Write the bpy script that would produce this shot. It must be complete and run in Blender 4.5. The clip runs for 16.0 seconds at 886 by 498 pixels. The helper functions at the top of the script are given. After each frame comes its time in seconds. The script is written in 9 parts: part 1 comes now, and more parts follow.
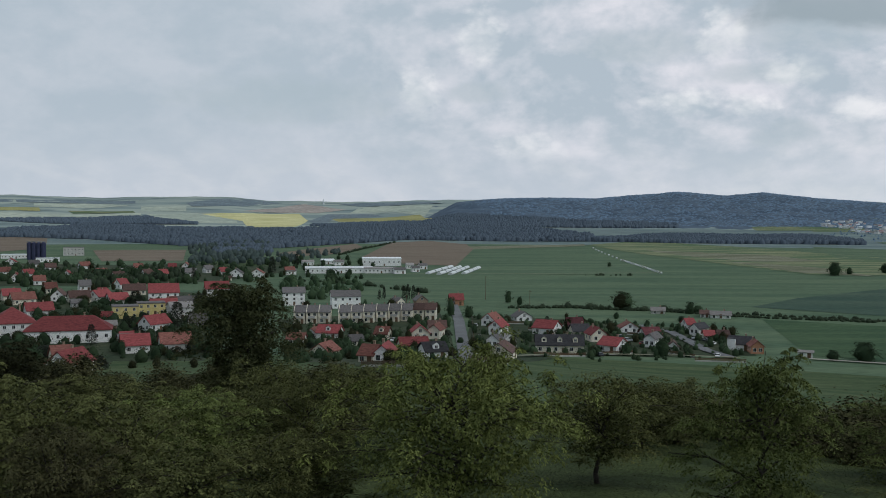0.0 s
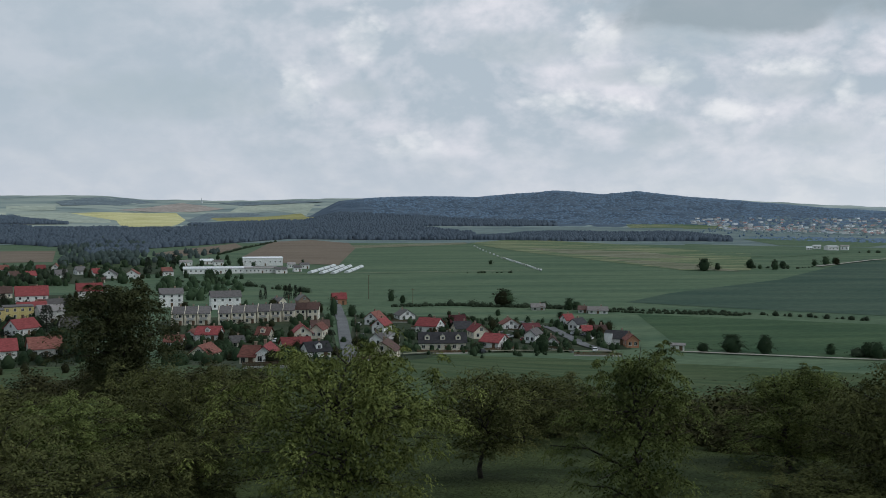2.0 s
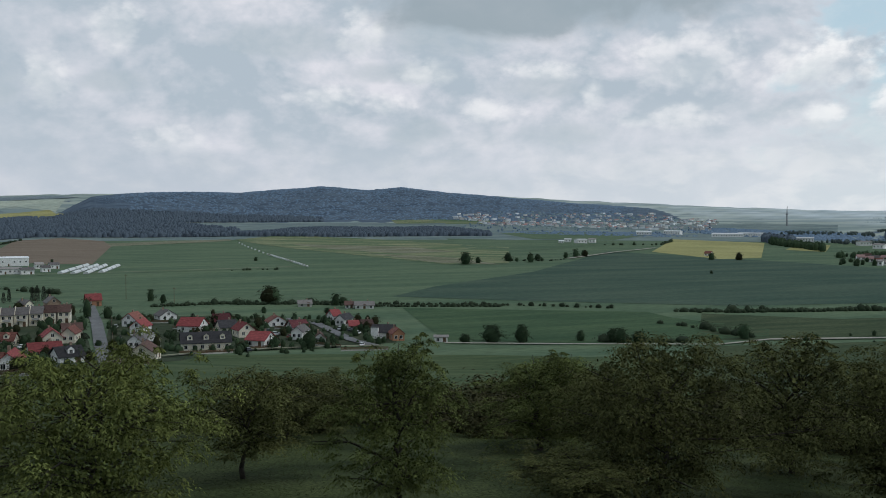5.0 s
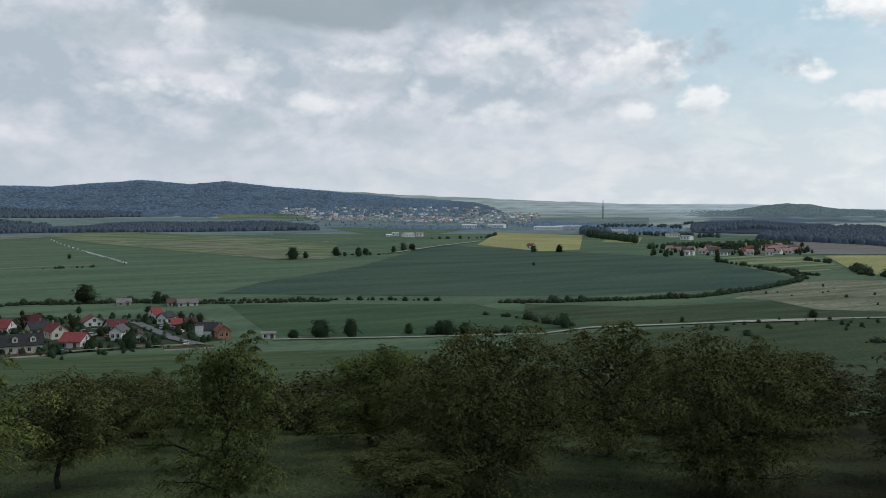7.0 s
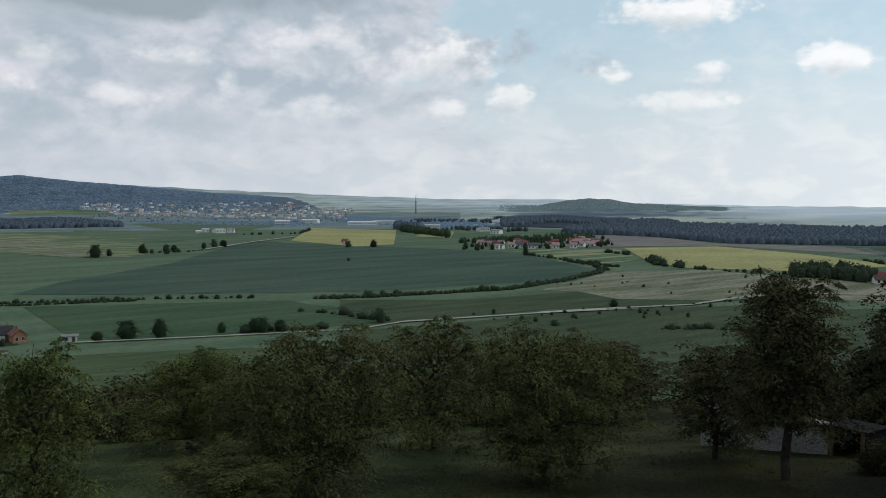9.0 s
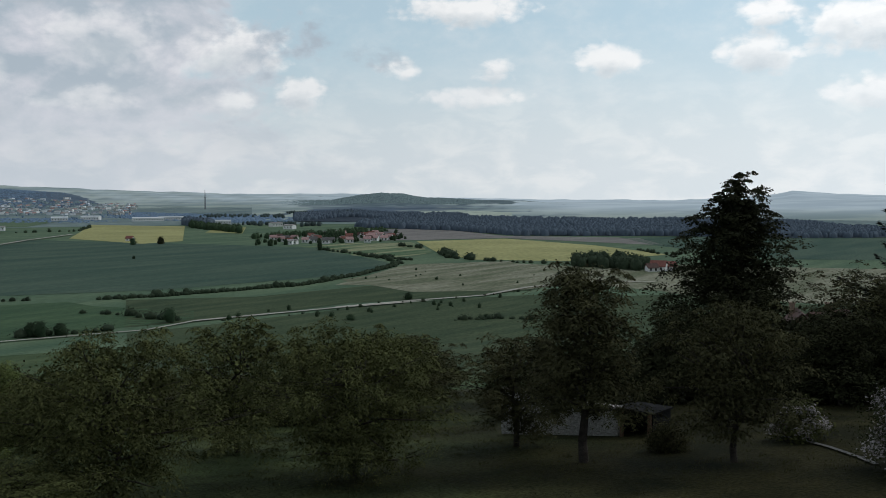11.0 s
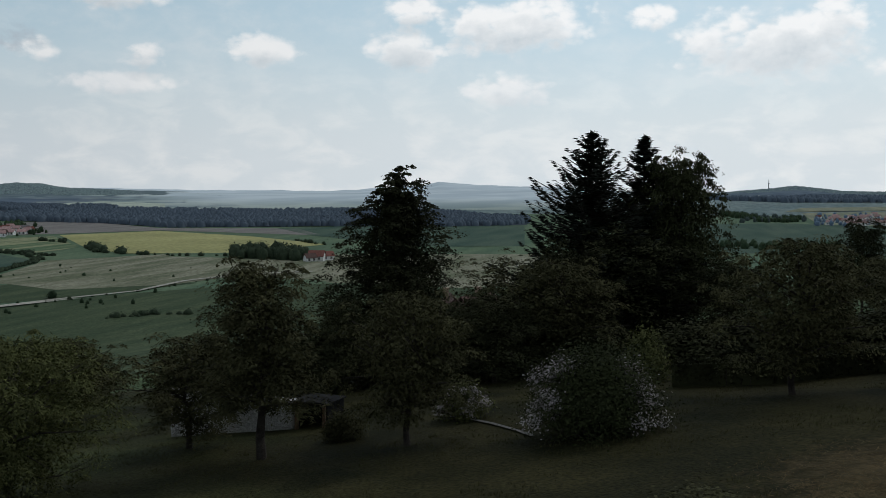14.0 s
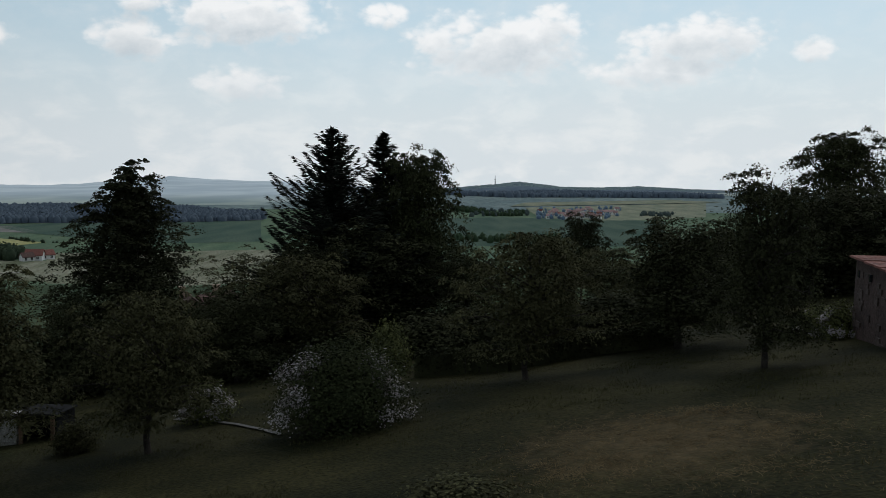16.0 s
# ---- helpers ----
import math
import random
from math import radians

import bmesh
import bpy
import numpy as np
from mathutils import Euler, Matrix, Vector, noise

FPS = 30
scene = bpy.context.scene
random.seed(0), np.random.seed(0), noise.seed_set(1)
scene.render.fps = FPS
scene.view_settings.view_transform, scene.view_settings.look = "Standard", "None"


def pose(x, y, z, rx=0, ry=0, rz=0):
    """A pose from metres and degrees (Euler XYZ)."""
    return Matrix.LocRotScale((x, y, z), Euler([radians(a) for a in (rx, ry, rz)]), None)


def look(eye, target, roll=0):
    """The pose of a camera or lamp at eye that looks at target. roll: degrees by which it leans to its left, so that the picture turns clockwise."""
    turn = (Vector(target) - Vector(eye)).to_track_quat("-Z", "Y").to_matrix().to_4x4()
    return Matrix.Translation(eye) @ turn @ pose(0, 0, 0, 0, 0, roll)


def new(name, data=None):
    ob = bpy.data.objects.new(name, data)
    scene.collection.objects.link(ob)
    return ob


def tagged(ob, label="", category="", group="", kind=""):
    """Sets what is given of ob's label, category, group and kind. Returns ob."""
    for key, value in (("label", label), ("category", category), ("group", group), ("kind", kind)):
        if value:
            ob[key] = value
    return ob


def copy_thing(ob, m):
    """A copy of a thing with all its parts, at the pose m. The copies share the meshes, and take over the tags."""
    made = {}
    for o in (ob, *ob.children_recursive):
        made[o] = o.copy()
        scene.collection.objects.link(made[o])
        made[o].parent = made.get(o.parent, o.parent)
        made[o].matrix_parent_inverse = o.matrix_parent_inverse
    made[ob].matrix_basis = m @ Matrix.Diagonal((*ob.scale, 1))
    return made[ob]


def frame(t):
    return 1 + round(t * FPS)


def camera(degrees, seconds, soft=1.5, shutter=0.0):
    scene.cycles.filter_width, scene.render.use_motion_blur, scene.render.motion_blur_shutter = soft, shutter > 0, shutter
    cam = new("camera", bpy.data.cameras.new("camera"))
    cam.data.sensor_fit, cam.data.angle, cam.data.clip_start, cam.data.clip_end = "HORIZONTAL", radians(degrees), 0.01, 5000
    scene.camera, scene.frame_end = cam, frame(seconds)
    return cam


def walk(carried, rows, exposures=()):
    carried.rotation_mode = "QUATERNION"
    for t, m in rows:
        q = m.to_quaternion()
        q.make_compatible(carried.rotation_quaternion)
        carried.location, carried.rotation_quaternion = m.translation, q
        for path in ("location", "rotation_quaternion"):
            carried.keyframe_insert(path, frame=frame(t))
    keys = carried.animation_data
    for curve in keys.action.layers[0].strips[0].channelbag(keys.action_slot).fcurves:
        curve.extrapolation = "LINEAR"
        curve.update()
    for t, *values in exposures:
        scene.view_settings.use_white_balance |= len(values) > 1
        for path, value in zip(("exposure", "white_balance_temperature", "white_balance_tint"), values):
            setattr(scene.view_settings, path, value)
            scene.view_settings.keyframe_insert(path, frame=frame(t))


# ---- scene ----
cam = camera(49.5, 16.0, soft=0.55)
EYE = 52.0
# seconds, metres east, ahead and up from the first place, heading clockwise, pitch, lean
ROWS = [
    (0.0, 0.10, 0.00, -0.20, 0.00, -2.22, -0.30),
    (0.5, 0.09, -0.02, -0.20, 1.73, -2.25, -0.31),
    (1.0, 0.08, -0.04, -0.20, 3.45, -2.27, -0.28),
    (1.5, 0.06, -0.05, -0.20, 5.21, -2.25, -0.24),
    (2.0, 0.05, -0.07, -0.20, 7.00, -2.27, -0.18),
    (2.5, 0.09, -0.11, -0.20, 8.95, -2.29, -0.18),
    (3.0, 0.12, -0.15, -0.19, 11.05, -2.29, -0.20),
    (3.5, 0.16, -0.18, -0.18, 13.40, -2.31, -0.16),
    (4.0, 0.20, -0.22, -0.18, 15.89, -2.36, -0.15),
    (6.5, 0.35, -0.30, -0.20, 28.45, -2.73, -0.00),
    (7.0, 0.27, -0.22, -0.17, 31.10, -2.82, -0.01),
    (7.5, 0.20, -0.13, -0.15, 33.78, -2.89, -0.01),
    (8.0, 0.12, -0.05, -0.12, 36.46, -2.97, 0.01),
    (8.5, 0.05, 0.05, -0.08, 39.24, -3.04, -0.00),
    (9.0, -0.02, 0.15, -0.05, 42.17, -3.11, -0.00),
    (11.5, -0.20, 0.85, 0.10, 57.70, -3.58, 0.14),
    (12.0, -0.22, 0.99, 0.13, 61.02, -3.70, 0.07),
    (12.5, -0.23, 1.13, 0.15, 64.36, -3.80, 0.06),
    (13.0, -0.25, 1.27, 0.18, 67.68, -3.89, 0.00),
    (13.5, -0.25, 1.36, 0.19, 71.12, -3.98, 0.01),
    (14.0, -0.25, 1.45, 0.20, 74.69, -4.04, -0.06),
    (14.5, -0.25, 1.54, 0.21, 78.55, -4.11, -0.14),
    (15.0, -0.25, 1.62, 0.23, 82.41, -4.17, -0.23),
    (15.5, -0.25, 1.71, 0.24, 86.33, -4.23, -0.31),
    (16.0, -0.25, 1.80, 0.25, 90.28, -4.28, -0.40),
]
walk(cam, [(t, pose(x, y, EYE + z, 90 + pitch, lean, -head)) for t, x, y, z, head, pitch, lean in ROWS],
     exposures=[(0.0, 0.05), (6.0, 0.05), (8.5, 0.03), (11.0, -0.08), (13.0, -0.2), (16.0, -0.25)])

# ---- light ----
SUN_AZ, SUN_EL = 118.0, 48.0
world = bpy.data.worlds.new("overcast_sky")
scene.world = world
world.use_nodes = True
wt = world.node_tree
wt.nodes.clear()


def wn(kind, **sets):
    n = wt.nodes.new(kind)
    for k, v in sets.items():
        setattr(n, k, v)
    return n


def wput(sock, v):
    if isinstance(v, bpy.types.NodeSocket):
        wt.links.new(v, sock)
    else:
        sock.default_value = v


def wm(op, a, b=0.0, c=0.0, clamp=False):
    n = wn("ShaderNodeMath", operation=op, use_clamp=clamp)
    for s, v in zip(n.inputs, (a, b, c)):
        wput(s, v)
    return n.outputs[0]


def wmap(v, lo, hi, a=0.0, b=1.0):
    n = wn("ShaderNodeMapRange", interpolation_type="SMOOTHSTEP")
    for k, val in enumerate((v, lo, hi, a, b)):
        wput(n.inputs[k], val)
    return n.outputs[0]


def wmix(f, a, b):
    n = wn("ShaderNodeMix", data_type="RGBA")
    wput(n.inputs["Factor"], f)
    wput(n.inputs[6], a)
    wput(n.inputs[7], b)
    return n.outputs[2]


def wnoise(vec, scale, detail=6.0, rough=0.55, warp=0.0):
    n = wn("ShaderNodeTexNoise")
    wput(n.inputs["Vector"], vec)
    n.inputs["Scale"].default_value, n.inputs["Detail"].default_value = scale, detail
    n.inputs["Roughness"].default_value, n.inputs["Distortion"].default_value = rough, warp
    return n.outputs[0]


def wvec(x, y, z=0.0):
    n = wn("ShaderNodeCombineXYZ")
    for s, v in zip(n.inputs, (x, y, z)):
        wput(s, v)
    return n.outputs[0]


sky = wn("ShaderNodeTexSky", sky_type="NISHITA", sun_disc=False)
sky.sun_elevation, sky.sun_rotation = radians(SUN_EL), radians(SUN_AZ)
sky.air_density, sky.dust_density, sky.altitude = 1.0, 2.0, 400.0
coord = wn("ShaderNodeTexCoord")
axes = wn("ShaderNodeSeparateXYZ")
wt.links.new(coord.outputs["Generated"], axes.inputs[0])
dx, dy, dz = axes.outputs
azim = wm("MULTIPLY", wm("ARCTAN2", dx, dy), 57.2958)
elev = wm("MULTIPLY", wm("ARCSINE", dz), 57.2958)
up = wm("MAXIMUM", dz, 0.0)
dome = wvec(wm("MULTIPLY", azim, 0.1), wm("MULTIPLY", elev, 0.15))
billow = wnoise(dome, 1.35, 9.0, 0.56, 0.25)
curd = wnoise(dome, 4.2, 7.0, 0.6, 0.15)
frill = wnoise(dome, 11.0, 6.0, 0.62, 0.1)
drift = wnoise(dome, 0.55, 4.0, 0.5, 0.2)
# rounded lumps of the clouds
curled = wn("ShaderNodeVectorMath", operation="MULTIPLY_ADD")
wput(curled.inputs[0], wvec(curd, billow))
curled.inputs[1].default_value = (0.12, 0.12, 0)
wput(curled.inputs[2], dome)
puffs = []
for size in (7.0, 17.0):
    cell = wn("ShaderNodeTexVoronoi", feature="F1")
    wput(cell.inputs["Vector"], curled.outputs[0])
    cell.inputs["Scale"].default_value = size
    puffs.append(wm("SUBTRACT", 0.42, cell.outputs["Distance"]))
puff = wm("ADD", puffs[0], wm("MULTIPLY", puffs[1], 0.6))
# lit upper sides and dull undersides of the billows
above = wvec(wm("MULTIPLY", wm("ADD", azim, 0.25), 0.1), wm("MULTIPLY", wm("ADD", elev, 0.75), 0.15))
relief = wm("ADD", wm("MULTIPLY", wm("SUBTRACT", billow, wnoise(above, 1.35, 9.0, 0.56, 0.25)), 2.0), wm("MULTIPLY", wm("SUBTRACT", curd, wnoise(above, 4.2, 7.0, 0.6, 0.15)), 0.9))
# the closed deck: dull blue grey with paler, lumpy gaps
light_part = wmap(wm("ADD", wm("MULTIPLY", billow, 0.76), wm("ADD", wm("MULTIPLY", curd, 0.19), wm("MULTIPLY", frill, 0.05))), 0.37, 0.68)
light_part = wm("ADD", light_part, wm("ADD", wm("MULTIPLY", relief, 0.55), wm("MULTIPLY", puff, 0.16)), clamp=True)
light_part = wm("MULTIPLY", light_part, wmap(azim, -14.0, 9.0, 0.28, 1.0))
deck_tone = wmix(light_part, (0.437, 0.515, 0.590, 1), (0.738, 0.745, 0.808, 1))
# heavy grey bank high over the ridge
bank = wn("ShaderNodeVectorMath", operation="MULTIPLY_ADD")
wput(bank.inputs[0], wvec(azim, elev))
bank.inputs[1].default_value, bank.inputs[2].default_value = (1 / 15.0, 1 / 3.0, 0), (-27 / 15.0, -12.6 / 3.0, 0)
bank_d = wn("ShaderNodeVectorMath", operation="DOT_PRODUCT")
wput(bank_d.inputs[0], bank.outputs[0])
wput(bank_d.inputs[1], bank.outputs[0])
heavy = wmap(wm("ADD", wm("SUBTRACT", 1.0, bank_d.outputs["Value"]), wm("MULTIPLY", wm("SUBTRACT", billow, 0.5), 2.6)), 0.05, 0.6)
# clear air towards the right, with heaped clouds: azimuth, elevation, half width, half height in degrees
HEAPS_EAST = (
    (51.9, 7.2, 1.7, 0.7), (56.1, 5.5, 3.2, 0.7), (57.4, 7.0, 1.4, 0.7), (64.1, 7.5, 2.1, 0.9), (72.4, 7.8, 2.1, 1.3), (78.0, 9.1, 3.9, 1.6),
    (72.9, 9.9, 1.8, 0.9), (55.9, 10.4, 4.1, 0.9), (46.2, 5.6, 1.4, 1.2), (42.1, 5.2, 1.4, 0.8), (78.6, 5.2, 2.7, 1.1), (93.4, 7.6, 5.3, 1.9),
    (96.9, 8.7, 1.8, 1.3), (105.1, 7.7, 3.9, 1.4), (111.1, 7.1, 1.2, 0.7), (72.6, 7.5, 1.8, 1.1), (79.3, 9.2, 4.2, 1.6), (86.8, 9.3, 1.5, 0.7),
    (78.9, 5.2, 2.1, 0.7), (102.9, 6.2, 4.6, 1.0),
)
HEAPS_WEST = (
    (42.3, 8.0, 3.5, 1.5), (35.2, 8.4, 3.2, 1.9), (34.8, 5.2, 1.9, 0.9), (34.0, 8.7, 2.1, 1.3), (41.8, 8.1, 2.8, 1.1), (29.7, 6.5, 0.7, 1.0),
    (26.8, 8.0, 2.5, 0.6), (15.8, 10.0, 1.4, 1.5), (23.6, 5.6, 2.1, 0.8), (13.9, 6.3, 2.1, 0.8), (33.7, 5.1, 2.8, 0.5), (2.3, 10.3, 1.4, 1.7),
    (15.8, 10.1, 1.2, 1.6), (-1.5, 7.0, 1.3, 1.6), (4.9, 3.7, 2.1, 1.0), (20.1, 7.9, 1.8, 0.9), (17.7, 6.1, 1.4, 0.7),
)
# dull bellies of the deck
POOLS = (
    (11.4, 9.6, 4.2, 1.0), (20.9, 10.2, 5.0, 1.3), (-8.8, 6.5, 8.1, 1.6), (2.0, 7.0, 1.9, 0.8), (19.5, 4.5, 1.9, 0.9), (11.5, 9.6, 4.6, 1.1),
    (26.6, 7.1, 2.7, 0.9), (28.0, 4.3, 3.2, 0.8), (19.0, 4.4, 1.6, 1.0), (18.4, 7.9, 3.9, 0.7), (92.8, 5.8, 3.9, 0.8),
)
blue = wn("ShaderNodeMix", data_type="RGBA", blend_type="MULTIPLY")
blue.inputs["Factor"].default_value = 1.0
wput(blue.inputs[6], sky.outputs[0])
wput(blue.inputs[7], (0.10, 0.10, 0.10, 1))
clear = wmix(0.72, blue.outputs[2], (0.53, 0.70, 0.79, 1))


def heaps(lift, spots=HEAPS_EAST + HEAPS_WEST):
    near = None
    at = wvec(azim, wm("ADD", elev, lift))
    for a, e, sa, se in spots:
        v = wn("ShaderNodeVectorMath", operation="MULTIPLY_ADD")
        wput(v.inputs[0], at)
        v.inputs[1].default_value, v.inputs[2].default_value = (1 / sa, 1 / se, 0), (-a / sa, -e / se, 0)
        d = wn("ShaderNodeVectorMath", operation="DOT_PRODUCT")
        wput(d.inputs[0], v.outputs[0])
        wput(d.inputs[1], v.outputs[0])
        near = d.outputs["Value"] if near is None else wm("MINIMUM", near, d.outputs["Value"])
    return wm("SUBTRACT", 1.0, near)


ragged = wm("ADD", wm("MULTIPLY", puff, 1.0), wm("MULTIPLY", wm("ADD", wm("MULTIPLY", wm("SUBTRACT", billow, 0.5), 1.8), wm("ADD", wm("MULTIPLY", wm("SUBTRACT", curd, 0.5), 3.2), wm("MULTIPLY", wm("SUBTRACT", frill, 0.5), 1.5))), 0.62))
body = wmap(wm("ADD", heaps(0.0), ragged), -0.45, 0.75)
under = wmap(wm("ADD", heaps(0.9), wm("MULTIPLY", ragged, 0.7)), -0.1, 1.2)
heap_tone = wmix(wm("SUBTRACT", wm("MULTIPLY", under, 0.75), wm("ADD", wm("MULTIPLY", relief, 1.2), wm("MULTIPLY", puff, 0.35)), clamp=True), (0.96, 0.965, 0.97, 1), (0.55, 0.615, 0.665, 1))
thin = wmap(wm("ADD", wm("MULTIPLY", drift, 0.5), wm("MULTIPLY", curd, 0.5)), 0.45, 0.75, 0.0, 0.6)
open_tone = wmix(thin, clear, (0.76, 0.81, 0.84, 1))
open_tone = wmix(wm("MULTIPLY", body, 0.92), open_tone, heap_tone)
brink = wm("ADD", azim, wm("ADD", wm("MULTIPLY", wm("SUBTRACT", billow, 0.5), 34.0), wm("MULTIPLY", wm("SUBTRACT", curd, 0.5), 14.0)))
soft_body = wmap(wm("ADD", heaps(0.0), ragged), -0.6, 1.3)
pool = wmap(wm("ADD", heaps(0.0, POOLS), wm("MULTIPLY", ragged, 0.7)), -0.3, 0.9)
deck_tone = wmix(wm("MULTIPLY", pool, 0.5), deck_tone, (0.40, 0.485, 0.54, 1))
deck_tone = wmix(wm("MULTIPLY", soft_body, 0.5), deck_tone, heap_tone)
deck_tone = wmix(wm("MULTIPLY", heavy, 0.9), deck_tone, (0.315, 0.385, 0.435, 1))
tone = wmix(wmap(brink, 42.0, 47.0), deck_tone, open_tone)
# pale veil along the horizon, brighter towards the sun
veil_tone = wmix(wmap(azim, 0.0, 70.0), (0.530, 0.585, 0.660, 1), (0.700, 0.758, 0.80, 1))
far_cloud = wnoise(wvec(wm("MULTIPLY", azim, 0.16), wm("MULTIPLY", elev, 0.32)), 1.9, 7.0, 0.55, 0.3)
veil_tone = wmix(wmap(far_cloud, 0.42, 0.66, 0.0, 0.8), veil_tone, wmix(wmap(azim, 0.0, 60.0), (0.62, 0.655, 0.71, 1), (0.84, 0.862, 0.875, 1)))
tone = wmix(wmap(elev, wmap(azim, 20.0, 60.0, -0.5, 1.0), wmap(azim, 20.0, 60.0, 6.5, 10.5), 0.88, 0.0), tone, veil_tone)
# the deck over and behind the hill is thick and dull
dull = wm("MAXIMUM", wmap(elev, 16.0, 40.0), wmap(wm("ABSOLUTE", wm("SUBTRACT", azim, 45.0)), 85.0, 120.0))
tone = wmix(wm("MULTIPLY", dull, 0.92), tone, (0.32, 0.375, 0.43, 1))
back = wn("ShaderNodeBackground")
sunward = wn("ShaderNodeVectorMath", operation="SCALE")
wput(sunward.inputs[0], tone)
wput(sunward.inputs["Scale"], wmap(azim, 46.0, 88.0, 0.97, 1.15))
wput(back.inputs["Color"], sunward.outputs[0])
back.inputs["Strength"].default_value = 1.0
wout = wn("ShaderNodeOutputWorld")
wt.links.new(back.outputs[0], wout.inputs["Surface"])

sun = new("sun", bpy.data.lights.new("sun", "SUN"))
sun.data.energy, sun.data.angle, sun.data.color = 0.8, radians(20), (1.0, 0.97, 0.93)
az, el = radians(SUN_AZ), radians(SUN_EL)
sun.matrix_world = look((0, 0, 300), (-math.sin(az) * math.cos(el), -math.cos(az) * math.cos(el), 300 - math.sin(el)))


# ---- materials ----
def mat(name, a, b, scale=1.0, rough=0.85, bump=0.0, fine=9.0, rand=0.0, spec=0.3, stretch=(1, 1, 1), turn=0.0, contrast=(0.35, 0.65), metal=0.0, grit=0.25):
    """A surface of two colours in soft patches, with finer grain over them."""
    m = bpy.data.materials.new(name)
    m.use_nodes = True
    t = m.node_tree
    p = t.nodes["Principled BSDF"]
    c = t.nodes.new("ShaderNodeTexCoord")
    mp = t.nodes.new("ShaderNodeMapping")
    mp.inputs["Scale"].default_value = stretch
    mp.inputs["Rotation"].default_value = (0, 0, radians(turn))
    t.links.new(c.outputs["Object"], mp.inputs[0])
    n1 = t.nodes.new("ShaderNodeTexNoise")
    n1.inputs["Scale"].default_value, n1.inputs["Detail"].default_value = scale, 5
    n2 = t.nodes.new("ShaderNodeTexNoise")
    n2.inputs["Scale"].default_value, n2.inputs["Detail"].default_value = scale * fine, 4
    for n in (n1, n2):
        t.links.new(mp.outputs[0], n.inputs["Vector"])
    r1 = t.nodes.new("ShaderNodeMapRange")
    r1.inputs[1].default_value, r1.inputs[2].default_value = contrast
    t.links.new(n1.outputs[0], r1.inputs[0])
    mx = t.nodes.new("ShaderNodeMix")
    mx.data_type = "RGBA"
    mx.inputs[6].default_value, mx.inputs[7].default_value = (*a, 1), (*b, 1)
    t.links.new(r1.outputs[0], mx.inputs["Factor"])
    g = t.nodes.new("ShaderNodeMapRange")
    g.inputs[1].default_value, g.inputs[2].default_value = 0.3, 0.7
    g.inputs[3].default_value, g.inputs[4].default_value = 1 - grit, 1 + grit
    t.links.new(n2.outputs[0], g.inputs[0])
    val = g.outputs[0]
    if rand:
        info = t.nodes.new("ShaderNodeObjectInfo")
        k = t.nodes.new("ShaderNodeMapRange")
        k.inputs[3].default_value, k.inputs[4].default_value = 1 - rand, 1 + rand
        t.links.new(info.outputs["Random"], k.inputs[0])
        mu = t.nodes.new("ShaderNodeMath")
        mu.operation = "MULTIPLY"
        t.links.new(val, mu.inputs[0])
        t.links.new(k.outputs[0], mu.inputs[1])
        val = mu.outputs[0]
    sc = t.nodes.new("ShaderNodeVectorMath")
    sc.operation = "SCALE"
    t.links.new(mx.outputs[2], sc.inputs[0])
    t.links.new(val, sc.inputs["Scale"])
    t.links.new(sc.outputs[0], p.inputs["Base Color"])
    p.inputs["Roughness"].default_value, p.inputs["Specular IOR Level"].default_value = rough, spec
    p.inputs["Metallic"].default_value = metal
    if bump:
        bp = t.nodes.new("ShaderNodeBump")
        bp.inputs["Strength"].default_value, bp.inputs["Distance"].default_value = bump, 0.1
        t.links.new(n2.outputs[0], bp.inputs["Height"])
        t.links.new(bp.outputs[0], p.inputs["Normal"])
    return m


def leaf_mat(name, a, b, rand=0.2):
    """Leaves: each leaf its own tone between two greens."""
    m = bpy.data.materials.new(name)
    m.use_nodes = True
    t = m.node_tree
    p = t.nodes["Principled BSDF"]
    geo = t.nodes.new("ShaderNodeNewGeometry")
    c = t.nodes.new("ShaderNodeTexCoord")
    n1 = t.nodes.new("ShaderNodeTexNoise")
    n1.inputs["Scale"].default_value = 0.7
    t.links.new(c.outputs["Object"], n1.inputs["Vector"])
    ad = t.nodes.new("ShaderNodeMath")
    ad.operation = "MULTIPLY_ADD"
    ad.inputs[1].default_value = 0.5
    t.links.new(geo.outputs["Random Per Island"], ad.inputs[0])
    hf = t.nodes.new("ShaderNodeMapRange")
    hf.inputs[1].default_value, hf.inputs[2].default_value, hf.inputs[4].default_value = 0.3, 0.7, 0.5
    t.links.new(n1.outputs[0], hf.inputs[0])
    t.links.new(hf.outputs[0], ad.inputs[2])
    mx = t.nodes.new("ShaderNodeMix")
    mx.data_type = "RGBA"
    mx.inputs[6].default_value, mx.inputs[7].default_value = (*a, 1), (*b, 1)
    t.links.new(ad.outputs[0], mx.inputs["Factor"])
    info = t.nodes.new("ShaderNodeObjectInfo")
    k = t.nodes.new("ShaderNodeMapRange")
    k.inputs[3].default_value, k.inputs[4].default_value = 1 - rand, 1 + rand
    t.links.new(info.outputs["Random"], k.inputs[0])
    sc = t.nodes.new("ShaderNodeVectorMath")
    sc.operation = "SCALE"
    t.links.new(mx.outputs[2], sc.inputs[0])
    t.links.new(k.outputs[0], sc.inputs["Scale"])
    t.links.new(sc.outputs[0], p.inputs["Base Color"])
    p.inputs["Roughness"].default_value, p.inputs["Specular IOR Level"].default_value = 0.85, 0.05
    return m


